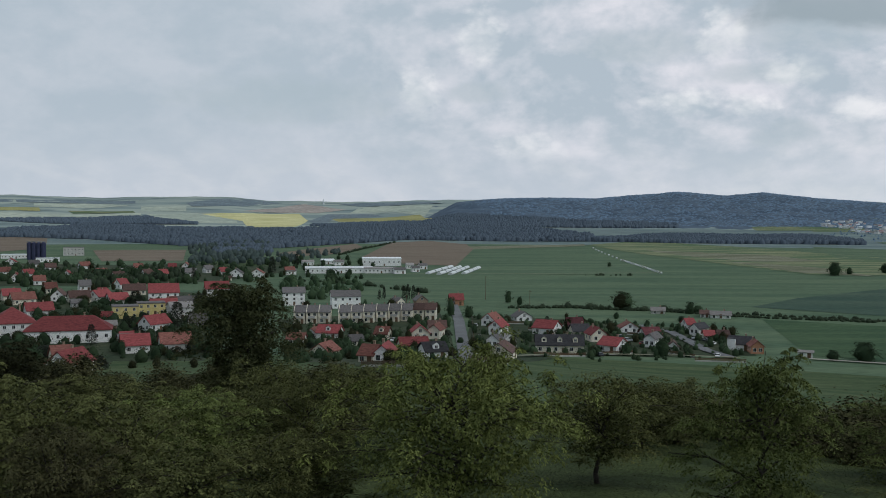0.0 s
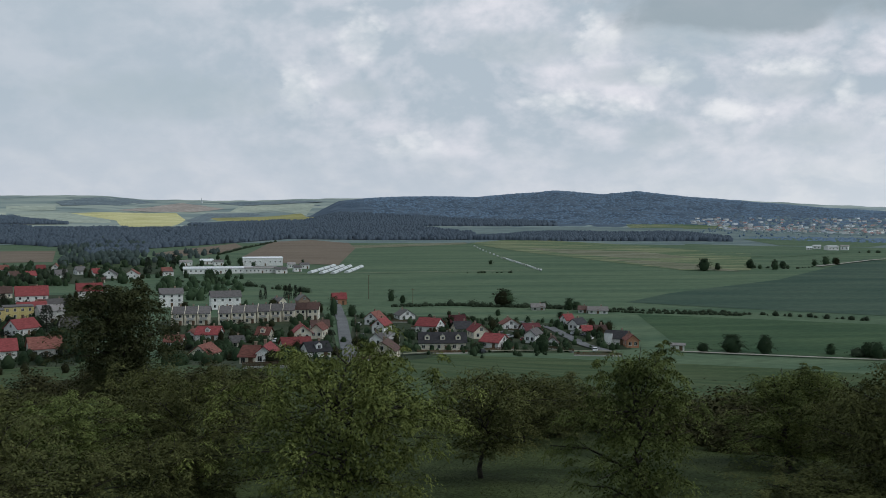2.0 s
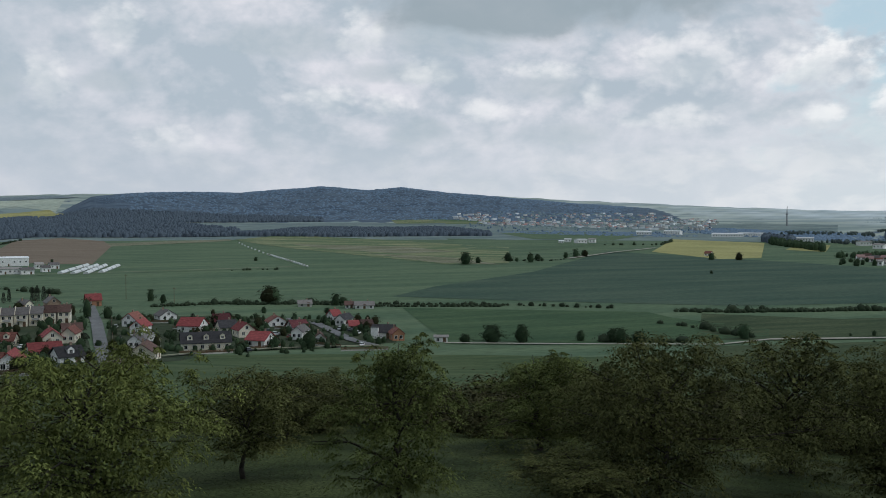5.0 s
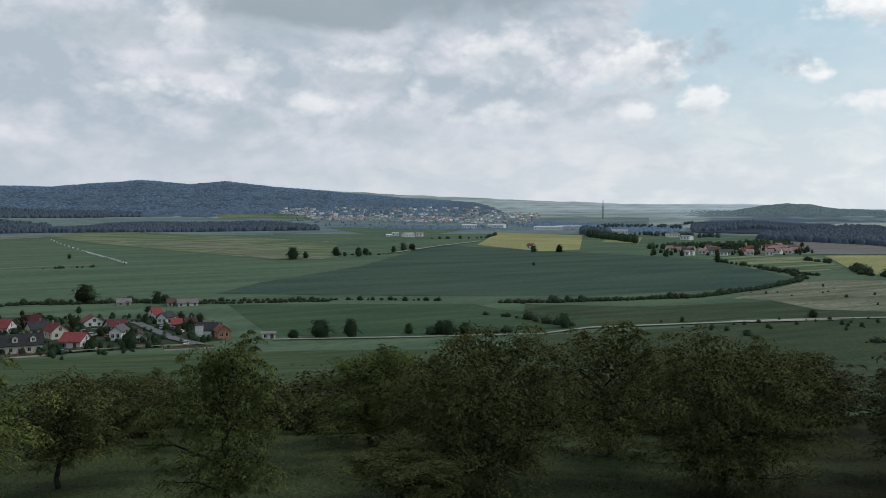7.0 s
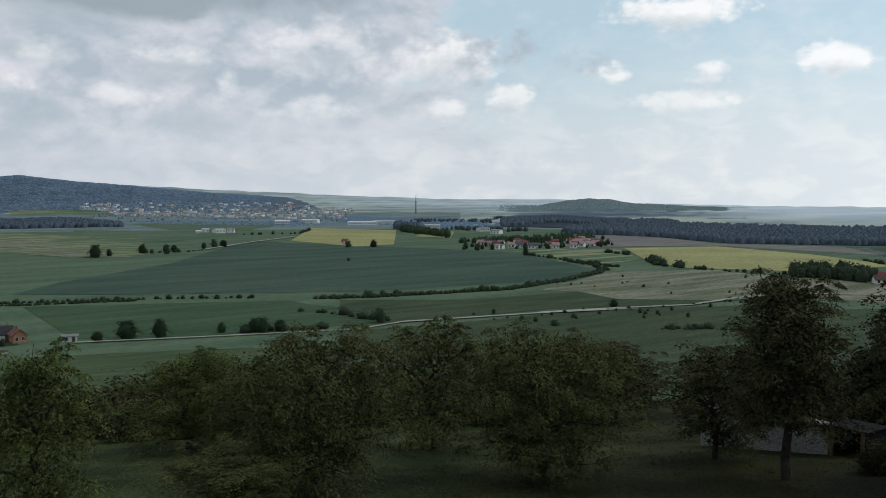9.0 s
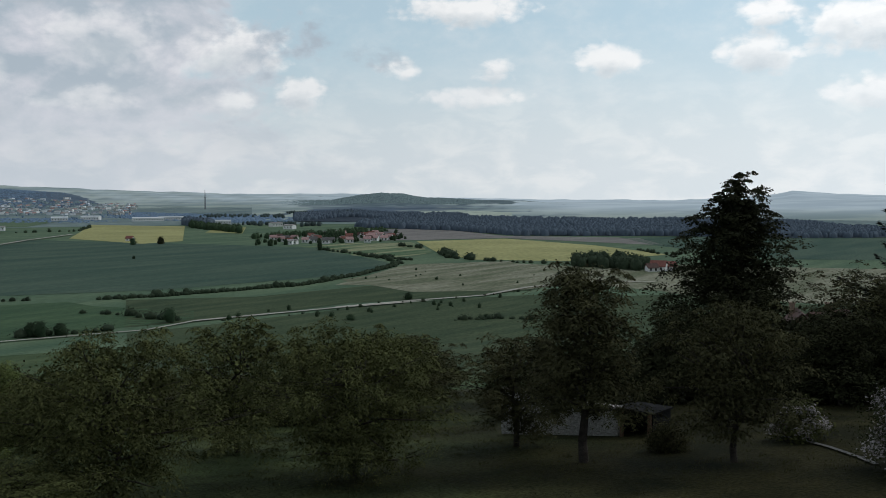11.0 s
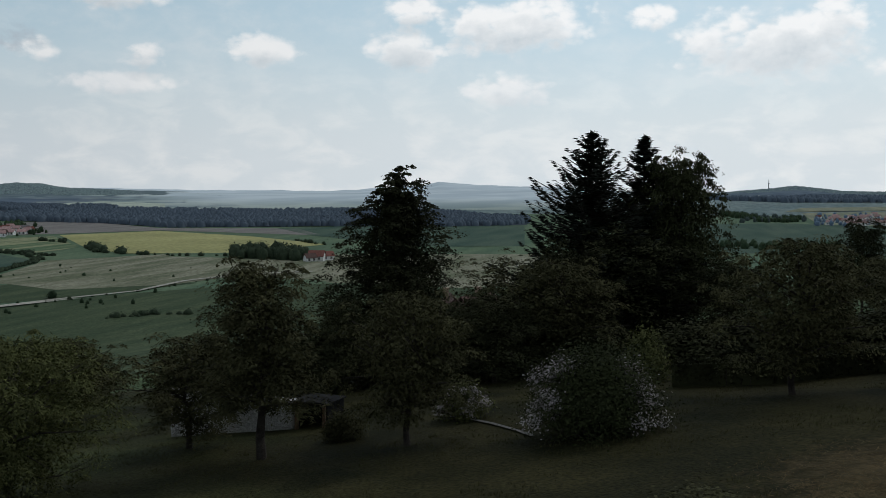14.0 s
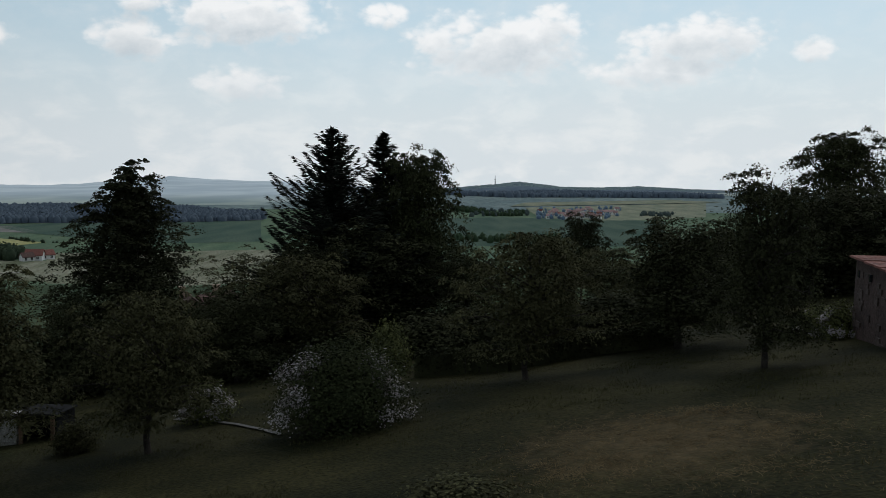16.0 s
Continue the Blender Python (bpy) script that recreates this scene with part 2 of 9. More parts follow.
MEADOW = mat("meadow_grass", (0.024, 0.036, 0.014), (0.067, 0.085, 0.033), 0.22, 0.9, 0.6, 30, spec=0.05, grit=0.55)
CROP = mat("green_crop", (0.076, 0.124, 0.078), (0.124, 0.172, 0.104), 0.007, 0.9, 0.0, 22, spec=0.03, stretch=(1, 7, 1), turn=12, grit=0.28)
CROP_DARK = mat("dark_green_crop", (0.047, 0.084, 0.064), (0.077, 0.113, 0.082), 0.008, 0.9, 0.0, 25, spec=0.03, stretch=(1, 5, 1), turn=-25)
GRASS_SLOPE = mat("mown_slope", (0.048, 0.080, 0.038), (0.088, 0.116, 0.058), 0.02, 0.9, 0.0, 20, spec=0.03, stretch=(1, 6, 1), turn=70)
PLOUGH = mat("ploughed_soil", (0.17, 0.135, 0.105), (0.22, 0.18, 0.14), 0.01, 0.95, 0.0, 25, spec=0.03, stretch=(1, 6, 1), turn=-35)
STUBBLE = mat("pale_fallow", (0.125, 0.138, 0.086), (0.245, 0.24, 0.175), 0.012, 0.95, 0.0, 16, spec=0.03, stretch=(1, 7, 1), turn=-60, contrast=(0.38, 0.62), grit=0.4)
HAY = mat("mown_hay", (0.25, 0.255, 0.15), (0.085, 0.14, 0.075), 0.009, 0.95, 0.0, 20, spec=0.03, stretch=(1, 9, 1), turn=12, contrast=(0.40, 0.56), grit=0.35)
# Far rapeseed and soil, paled in the colour for sunlit, hazy distance.
RAPE = mat("hazed_rapeseed", (0.52, 0.49, 0.22), (0.66, 0.62, 0.32), 0.012, 0.9, 0.0, 25, spec=0.2)
FARSOIL = mat("paled_far_soil", (0.33, 0.29, 0.26), (0.42, 0.37, 0.33), 0.006, 0.95, 0.0, 12, spec=0.05)
RAPE_DULL = mat("fading_rapeseed", (0.26, 0.255, 0.095), (0.35, 0.33, 0.13), 0.012, 0.9, 0.0, 25, spec=0.2)
CROP_NEAR = mat("fresh_green_crop", (0.044, 0.084, 0.046), (0.074, 0.118, 0.062), 0.012, 0.9, 0.0, 22, spec=0.03, stretch=(1, 6, 1), turn=-20)
# Distance haze is in these three colours; far meadow is also lightened as sunlit.
VALLEY = mat("hazed_valley_floor", (0.128, 0.178, 0.182), (0.195, 0.242, 0.232), 0.004, 0.9, 0.0, 10, spec=0.03, stretch=(1, 3, 1), turn=40)
FARWOOD = mat("hazed_wooded_hill", (0.105, 0.150, 0.175), (0.155, 0.20, 0.22), 0.007, 0.85, 0.0, 12, spec=0.4, grit=0.4)
FARMEADOW = mat("lit_hazed_meadow", (0.32, 0.37, 0.31), (0.44, 0.48, 0.39), 0.005, 0.95, 0.0, 10, spec=0.2)
FAR_TAN = mat("far_tan_grass", (0.165, 0.19, 0.135), (0.25, 0.25, 0.175), 0.012, 0.95, 0.0, 12, spec=0.03, stretch=(1, 4, 1), turn=20)
GREY_SOIL = mat("far_grey_soil", (0.17, 0.16, 0.15), (0.225, 0.21, 0.195), 0.01, 0.95, 0.0, 25, spec=0.03, stretch=(1, 6, 1), turn=-35)
# Olive crop, darkened in colour for the dimmer light over this slope.
SLOPE_DIMMED = mat("dimmed_slope_crop", (0.040, 0.062, 0.034), (0.074, 0.096, 0.052), 0.02, 0.9, 0.0, 20, spec=0.03, stretch=(1, 6, 1), turn=70, grit=0.35)
GARDEN = mat("garden_soil_and_grass", (0.030, 0.048, 0.026), (0.060, 0.072, 0.042), 0.05, 0.95, 0.0, 8, spec=0.1)
# Bluish like the haze-tinted woods above it, to fill their gaps.
WOODFLOOR = mat("dark_forest_floor", (0.034, 0.046, 0.062), (0.050, 0.064, 0.082), 0.03, 0.95, 0.0, 8, spec=0.05)
CHALK = mat("chalky_track", (0.30, 0.285, 0.24), (0.42, 0.40, 0.34), 0.1, 0.95, 0.0, 8, spec=0.1)
ASPHALT = mat("worn_asphalt", (0.13, 0.135, 0.14), (0.18, 0.185, 0.19), 0.1, 0.9, 0.0, 20, spec=0.2)


def far_country():
    """Distant farmland with woods on the hills, distance haze put into the colours, most in the far east."""
    m = bpy.data.materials.new("far_country")
    m.use_nodes = True
    t = m.node_tree
    p = t.nodes["Principled BSDF"]
    c = t.nodes.new("ShaderNodeTexCoord")

    def noise(scale, stretch=(1, 1, 1)):
        mp = t.nodes.new("ShaderNodeMapping")
        mp.inputs["Scale"].default_value = stretch
        t.links.new(c.outputs["Object"], mp.inputs[0])
        n = t.nodes.new("ShaderNodeTexNoise")
        n.inputs["Scale"].default_value, n.inputs["Detail"].default_value = scale, 6
        t.links.new(mp.outputs[0], n.inputs["Vector"])
        return n.outputs[0]

    def mapped(v, lo, hi, a=0.0, b=1.0):
        r = t.nodes.new("ShaderNodeMapRange")
        for k, val in enumerate((lo, hi, a, b)):
            r.inputs[k + 1].default_value = val
        t.links.new(v, r.inputs[0])
        return r.outputs[0]

    def math2(op, a, b):
        n = t.nodes.new("ShaderNodeMath")
        n.operation = op
        for s, v in zip(n.inputs, (a, b)):
            if isinstance(v, bpy.types.NodeSocket):
                t.links.new(v, s)
            else:
                s.default_value = v
        return n.outputs[0]

    def mixed(f, a, b):
        n = t.nodes.new("ShaderNodeMix")
        n.data_type = "RGBA"
        t.links.new(f, n.inputs["Factor"])
        for s, v in ((n.inputs[6], a), (n.inputs[7], b)):
            if isinstance(v, bpy.types.NodeSocket):
                t.links.new(v, s)
            else:
                s.default_value = (*v, 1)
        return n.outputs[2]

    def read(name):
        a = t.nodes.new("ShaderNodeAttribute")
        a.attribute_name = name
        return a.outputs["Fac"]

    wood, haze_tint = read("woodland"), read("haze_tint")
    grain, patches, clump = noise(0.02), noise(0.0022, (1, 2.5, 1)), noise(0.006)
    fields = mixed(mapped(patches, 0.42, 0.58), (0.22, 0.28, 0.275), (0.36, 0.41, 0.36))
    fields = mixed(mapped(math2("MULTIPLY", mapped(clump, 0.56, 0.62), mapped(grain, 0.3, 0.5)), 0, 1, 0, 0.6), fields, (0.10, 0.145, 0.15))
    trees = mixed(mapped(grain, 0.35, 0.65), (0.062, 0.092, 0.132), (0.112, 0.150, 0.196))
    trees = mixed(mapped(haze_tint, 0, 1, 0, 0.75), trees, mixed(mapped(grain, 0.35, 0.65), (0.105, 0.15, 0.15), (0.19, 0.24, 0.225)))
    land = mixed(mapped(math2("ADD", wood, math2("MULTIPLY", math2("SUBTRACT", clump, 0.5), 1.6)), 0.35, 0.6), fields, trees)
    # pale blue that stands for haze over the land
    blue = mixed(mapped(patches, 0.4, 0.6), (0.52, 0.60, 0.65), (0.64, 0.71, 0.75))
    away = math2("MULTIPLY", haze_tint, mapped(wood, 0.2, 0.7, 1.0, 0.0))
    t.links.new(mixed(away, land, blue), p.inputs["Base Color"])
    p.inputs["Roughness"].default_value, p.inputs["Specular IOR Level"].default_value = 0.95, 0.05
    return m


FAR_COUNTRY = far_country()


def dry_out(m, a, b):
    """Dry straw shows through a meadow where the ground is marked as dried."""
    t = m.node_tree
    p = t.nodes["Principled BSDF"]
    green = p.inputs["Base Color"].links[0].from_socket
    at = t.nodes.new("ShaderNodeAttribute")
    at.attribute_name = "dried"
    c = t.nodes.new("ShaderNodeTexCoord")
    n = t.nodes.new("ShaderNodeTexNoise")
    n.inputs["Scale"].default_value, n.inputs["Detail"].default_value, n.inputs["Roughness"].default_value = 1.7, 10, 0.78
    t.links.new(c.outputs["Object"], n.inputs["Vector"])
    ad = t.nodes.new("ShaderNodeMath")
    ad.operation = "MULTIPLY_ADD"
    ad.inputs[1].default_value = 2.2
    t.links.new(n.outputs[0], ad.inputs[0])
    t.links.new(at.outputs["Fac"], ad.inputs[2])
    r = t.nodes.new("ShaderNodeMapRange")
    r.inputs[1].default_value, r.inputs[2].default_value = 1.35, 2.2
    t.links.new(ad.outputs[0], r.inputs[0])
    straw = t.nodes.new("ShaderNodeMix")
    straw.data_type = "RGBA"
    straw.inputs[6].default_value, straw.inputs[7].default_value = (*a, 1), (*b, 1)
    t.links.new(n.outputs[0], straw.inputs["Factor"])
    mx = t.nodes.new("ShaderNodeMix")
    mx.data_type = "RGBA"
    t.links.new(r.outputs[0], mx.inputs["Factor"])
    t.links.new(green, mx.inputs[6])
    t.links.new(straw.outputs[2], mx.inputs[7])
    t.links.new(mx.outputs[2], p.inputs["Base Color"])


def brown_and_dim(m, ratio):
    """The meadow turns brownish, and darker in place of shade, where the ground is marked so."""
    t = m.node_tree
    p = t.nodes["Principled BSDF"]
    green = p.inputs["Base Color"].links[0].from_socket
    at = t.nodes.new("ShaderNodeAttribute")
    at.attribute_name = "browned_dimmed"
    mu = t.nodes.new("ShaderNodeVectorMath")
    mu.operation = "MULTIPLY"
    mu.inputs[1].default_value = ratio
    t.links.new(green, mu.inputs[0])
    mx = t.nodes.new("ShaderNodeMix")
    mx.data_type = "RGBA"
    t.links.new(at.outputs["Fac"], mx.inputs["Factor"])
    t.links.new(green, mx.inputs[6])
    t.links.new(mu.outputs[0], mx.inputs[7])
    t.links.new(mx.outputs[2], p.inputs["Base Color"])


brown_and_dim(MEADOW, (0.50, 0.36, 0.36))
dry_out(MEADOW, (0.020, 0.0165, 0.0085), (0.15, 0.108, 0.055))
DRY_AZ, DRY_R = 100.0, 28.5

# -- terrain --
SKYLINE = ((-60, 0.7), (-25, 0.79), (-19.5, 0.69), (-12.7, 0.82), (-10.5, 0.58), (-5, 0.55), (0.2, 0.7), (22.6, 0.72), (28.5, 0.42), (33.3, 0.2), (38, 0.02),
           (42, -0.14), (48.7, -0.15), (53, -0.35), (58, -0.5), (68, -0.6), (73.8, -0.22), (74.4, -0.05), (76.9, -0.23), (80.8, -0.34), (86, -0.6), (91, -0.82), (115, -0.95), (140, -0.5), (180, 0.0))
RIDGES = ((-2.4, -1.1), (0.8, 0.55), (2.9, 0.77), (6.5, 0.85), (8.9, 0.79), (11.5, 1.03), (13.7, 1.2), (16.5, 0.97), (18.4, 1.16), (21, 0.87), (24.5, 0.57), (28, 0.28),
          (33, -0.05), (36, -0.9), (43.5, -1.3), (47.7, -0.57), (49.5, -0.25), (50.8, -0.12), (52, -0.18), (53.3, -0.38), (56, -0.52), (60, -0.7), (66, -1.1), (72, -1.2), (74, -1.1), (76.6, -0.89), (79.5, -1.08), (82, -1.25), (88.3, -1.25), (90.3, -0.71), (91.8, -0.53), (93.3, -0.42),
          (94.8, -0.24), (97.2, -0.53), (99.5, -0.57), (101.7, -0.46), (104, -0.57), (106.8, -0.67), (112, -0.9), (118, -1.3))


def step(v, lo, hi):
    k = np.clip((v - lo) / (hi - lo), 0, 1)
    return k * k * (3 - 2 * k)


def far_plain(r, a):
    """The far country without its ridges, by distance and heading."""
    rise = 14 * step(r, 1300, 2600)
    wav = 0.022 * np.sin(a * 1.37 + 0.4) * np.sin(a * 0.61) + 0.014 * np.sin(a * 4.3 + 1) * np.sin(a * 0.9 + 2) + 0.012 * np.sin(a * 17 + 2) * np.sin(a * 2.3)
    top = EYE + np.tan(np.radians(np.interp(a, [p[0] for p in SKYLINE], [p[1] for p in SKYLINE]) + wav)) * 4750
    return rise + (top - rise) * step(r, 2500, 4750), wav


def height(x, y):
    """The height of the ground: a hillside under the camera, the plain, the rising far country and its wooded ridges."""
    x, y = np.asarray(x, float), np.asarray(y, float)
    r = np.hypot(x, y)
    a = np.degrees(np.arctan2(x, y))
    yy = np.where(y < 0, 120 * np.tanh(y / 120), y)
    hill = 46.3 - 0.74 * np.logaddexp(0, x / 8) - 0.45 * np.logaddexp(0, -x / 8) - 0.13 * yy + 0.25 * np.sin(x * 0.13 + 1) * np.sin(y * 0.11)
    hill = np.minimum(hill, 60 + 0.01 * r)
    d = 3.0
    low = 0.6 * np.sin(x * 0.006 + 0.5) * np.cos(y * 0.007)
    z = low + d * np.logaddexp(0, (hill - low) / d)
    far, wav = far_plain(r, a)
    ridge = EYE + np.tan(np.radians(np.interp(a, [p[0] for p in RIDGES], [p[1] for p in RIDGES], left=-1.3, right=-1.3) + wav * 0.6)) * 3300
    far = np.maximum(far, far + (ridge - far) * step(r, 2350, 3300) * (1 - step(r, 3300, 4200)))
    return np.where(r < 1300, z, far + z * (1 - step(r, 1300, 1500)))
# -- end terrain --


def ground_z(x, y):
    return float(height(x, y))


def mesh_object(name, verts, faces, material, parent=None, label="", smooth=False):
    me = bpy.data.meshes.new(name)
    me.from_pydata([tuple(v) for v in verts], [], [tuple(f) for f in faces])
    for m in material if isinstance(material, (list, tuple)) else [material]:
        me.materials.append(m)
    if smooth:
        me.polygons.foreach_set("use_smooth", [True] * len(me.polygons))
    ob = new(name, me)
    if parent is not None:
        ob.parent = parent
    if label:
        ob["label"] = label
    return ob


def build_ground():
    az = np.concatenate([np.arange(-30, 122, 0.4), np.arange(122, 330, 4.0)])
    rr = np.concatenate([[2.0], np.geomspace(6, 2380, 120), np.linspace(2430, 4880, 50)])
    A, Rr = np.meshgrid(np.radians(az), rr, indexing="ij")
    X, Y = Rr * np.sin(A), Rr * np.cos(A)
    Z = height(X, Y)
    V = np.stack([X, Y, Z], -1).reshape(-1, 3)
    na, nr = len(az), len(rr)
    i = np.arange(na)[:, None]
    j = np.arange(nr - 1)[None]
    k = (i + 1) % na
    faces = np.stack([i * nr + j, i * nr + j + 1, k * nr + j + 1, k * nr + j], -1).reshape(-1, 4)
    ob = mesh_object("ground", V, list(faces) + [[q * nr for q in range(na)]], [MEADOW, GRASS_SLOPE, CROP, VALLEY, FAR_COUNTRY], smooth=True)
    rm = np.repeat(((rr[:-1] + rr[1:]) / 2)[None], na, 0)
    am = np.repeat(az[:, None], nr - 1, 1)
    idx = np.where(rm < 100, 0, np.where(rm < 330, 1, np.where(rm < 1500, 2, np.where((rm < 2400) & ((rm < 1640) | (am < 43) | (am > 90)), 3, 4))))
    # woodland on the raised far ground, and painted haze growing with distance and eastward
    ad = np.degrees(A)
    crest = np.interp(ad, [p[0] for p in RIDGES], [p[1] for p in RIDGES], left=-1.3, right=-1.3)
    uneven = 1.5 * np.sin(ad * 2.1 + Rr * 0.004) + 1.2 * np.sin(ad * 5.3 - Rr * 0.009)
    woodland = step(Z - far_plain(Rr, ad)[0] + uneven * 0.5, 0.2, 2.6) * step(crest, -1.2, -1.0) * (1 - step(Rr, 3900, 4300))
    woodland *= 1 - 0.85 * step(ad, 60, 64) * (1 - step(ad, 86, 89))
    foot = step(ad + uneven * 0.4, 43.5, 47) * (1 - step(ad + uneven * 0.4, 55, 61)) * step(Rr + uneven * 40, 1750, 2050) * (1 - step(Rr, 2700, 2900))
    woodland = np.maximum(woodland, 0.62 * foot)
    haze_tint = np.maximum(step(ad + uneven * 2, 20, 60) * step(Rr, 2500, 3600), 0.9 * step(ad, 55, 63) * (1 - step(ad, 85, 91)) * step(Rr, 1600, 2400))
    haze_tint = np.maximum(haze_tint, 0.8 * step(ad, 42, 48) * (1 - step(ad, 85, 91)) * step(Rr, 2200, 2600))
    # eastern meadow: browner grass, its colour lowered further to stand for shade
    browned_dimmed = step(ad + 5 * np.sin(Rr * 0.35) + 3 * np.sin(Rr * 0.9 + ad), 34, 66)
    # the sun-dried, trampled part of the meadow
    dried = np.exp(-(((ad - DRY_AZ) / 9.0) ** 2 + ((Rr - DRY_R) / 5.0) ** 2) ** 1.2)
    for name, v in (("woodland", woodland), ("haze_tint", haze_tint), ("dried", dried), ("browned_dimmed", browned_dimmed)):
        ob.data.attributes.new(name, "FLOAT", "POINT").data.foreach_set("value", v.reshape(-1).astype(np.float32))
    ob.data.polygons.foreach_set("material_index", np.concatenate([idx.reshape(-1), [0]]).astype(np.int32))
    return tagged(ob, "green farmland sheet from grassy hillside to horizon", "ground", kind="structure")


build_ground()


def patch(name, pts, material, label, lift=0.0, cell=40.0):
    """A field: a flat outline in plan, laid over the ground."""
    c = Vector((sum(p[0] for p in pts) / len(pts), sum(p[1] for p in pts) / len(pts)))
    bm = bmesh.new()
    f = bm.faces.new([bm.verts.new((p[0], p[1], 0)) for p in pts])
    bmesh.ops.triangulate(bm, faces=[f])
    for _ in range(7):
        size = max(10.0, c.length * 0.025)
        long = [e for e in bm.edges if e.calc_length() > size]
        if not long:
            break
        bmesh.ops.subdivide_edges(bm, edges=long, cuts=1)
        bmesh.ops.triangulate(bm, faces=[q for q in bm.faces if len(q.verts) > 3])
    for v in bm.verts:
        v.co.z = ground_z(v.co.x, v.co.y) + 0.04 + v.co.xy.length * 0.0002 + lift
    bmesh.ops.recalc_face_normals(bm, faces=bm.faces)
    if sum(q.normal.z for q in bm.faces) < 0:
        bmesh.ops.reverse_faces(bm, faces=bm.faces)
    me = bpy.data.meshes.new(name)
    bm.to_mesh(me)
    bm.free()
    me.materials.append(material)
    me.polygons.foreach_set("use_smooth", [True] * len(me.polygons))
    return tagged(new(name, me), label, "field", kind="structure")


def strip(name, pts, width, material, label, lift=0.1, category="road"):
    """A road or track: a band along a line in plan, laid over the ground."""
    P = [Vector(p) for p in pts]
    Q = []
    for a, b in zip(P, P[1:]):
        n = max(1, int((b - a).length / 15))
        Q += [a.lerp(b, k / n) for k in range(n)]
    Q.append(P[-1])
    V, faces = [], []
    for k, p in enumerate(Q):
        d = (Q[min(k + 1, len(Q) - 1)] - Q[max(k - 1, 0)]).normalized()
        w = width * (0.5 + (0.0 if material is ASPHALT else 0.06) * math.sin(k * 1.7))
        for s in (-1, 1):
            q = p + Vector((d.y, -d.x)) * w * s
            V.append((q.x, q.y, ground_z(q.x, q.y) + 0.12 + q.length * 0.0007 + lift))
        if k:
            faces.append((2 * k - 2, 2 * k - 1, 2 * k + 1, 2 * k))
    ob = mesh_object(name, V, [f[::-1] for f in faces], material, smooth=True)
    if ob.data.polygons[0].normal.z < 0:
        ob.data.flip_normals()
    return tagged(ob, label, category, kind="structure")


# ---- kinds of things ----
BARK = mat("dark_bark", (0.030, 0.026, 0.022), (0.060, 0.052, 0.044), 3.0, 0.95, 0.6, 8, spec=0.1)
LEAF_FRUIT = leaf_mat("fresh_fruit_leaves", (0.020, 0.030, 0.010), (0.202, 0.240, 0.078))
STRAW = leaf_mat("dry_straw", (0.035, 0.025, 0.013), (0.25, 0.185, 0.10), 0.0)
LEAF_CHERRY = leaf_mat("bright_cherry_leaves", (0.026, 0.038, 0.012), (0.275, 0.315, 0.095))
LEAF_OLIVE = leaf_mat("olive_leaves", (0.019, 0.024, 0.010), (0.166, 0.177, 0.066))
# Base colour also lowered because the eastern crowns stand against the light.
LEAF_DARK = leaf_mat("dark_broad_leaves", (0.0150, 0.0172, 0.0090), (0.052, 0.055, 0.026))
LEAF_FAR = leaf_mat("distant_leaves", (0.026, 0.048, 0.026), (0.052, 0.078, 0.040), 0.35)
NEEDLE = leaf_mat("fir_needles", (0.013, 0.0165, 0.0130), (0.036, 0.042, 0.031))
LEAF_HEDGE = leaf_mat("hedge_leaves", (0.026, 0.040, 0.025), (0.050, 0.067, 0.039), 0.2)
# Darker copy of the olive leaves, with shade put into the colour.
LEAF_SHADED = leaf_mat("shaded_leaves", (0.017, 0.0178, 0.0088), (0.102, 0.099, 0.046))
# Distance haze is mixed into the colour of these two woods.
NEEDLE_HAZED = leaf_mat("hazed_spruce_wood", (0.086, 0.113, 0.146), (0.108, 0.138, 0.170), 0.1)
RIDGE_HAZED = leaf_mat("hazed_ridge_wood", (0.138, 0.205, 0.285), (0.163, 0.232, 0.312), 0.0)
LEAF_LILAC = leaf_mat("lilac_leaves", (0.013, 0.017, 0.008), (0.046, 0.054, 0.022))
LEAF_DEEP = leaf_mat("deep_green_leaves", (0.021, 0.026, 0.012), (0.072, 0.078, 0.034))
# Leaf tones paled and blued for haze over hill and valley.
HILL_HAZED = leaf_mat("hazed_hill_wood", (0.165, 0.225, 0.235), (0.225, 0.29, 0.285), 0.0)
LEAF_MISTY = leaf_mat("hazed_broad_leaves", (0.050, 0.072, 0.070), (0.088, 0.112, 0.102), 0.0)
BLOSSOM = leaf_mat("pale_blossom", (0.25, 0.225, 0.23), (0.46, 0.42, 0.42), 0.1)


def tubes(segs, sides=6):
    """Tapered tubes from a list of (start, end, start radius, end radius)."""
    V, Fc = [], []
    for a, b, ra, rb in segs:
        a, b = Vector(a), Vector(b)
        d = (b - a).normalized()
        u = d.orthogonal().normalized()
        w = d.cross(u)
        k = len(V)
        for c, r in ((a, ra), (b, rb)):
            for s in range(sides):
                t = 2 * math.pi * s / sides
                V.append(c + (u * math.cos(t) + w * math.sin(t)) * r)
        for s in range(sides):
            n = (s + 1) % sides
            Fc.append((k + s, k + n, k + sides + n, k + sides + s))
        Fc.append(tuple(k + sides + s for s in range(sides)))
    return V, Fc


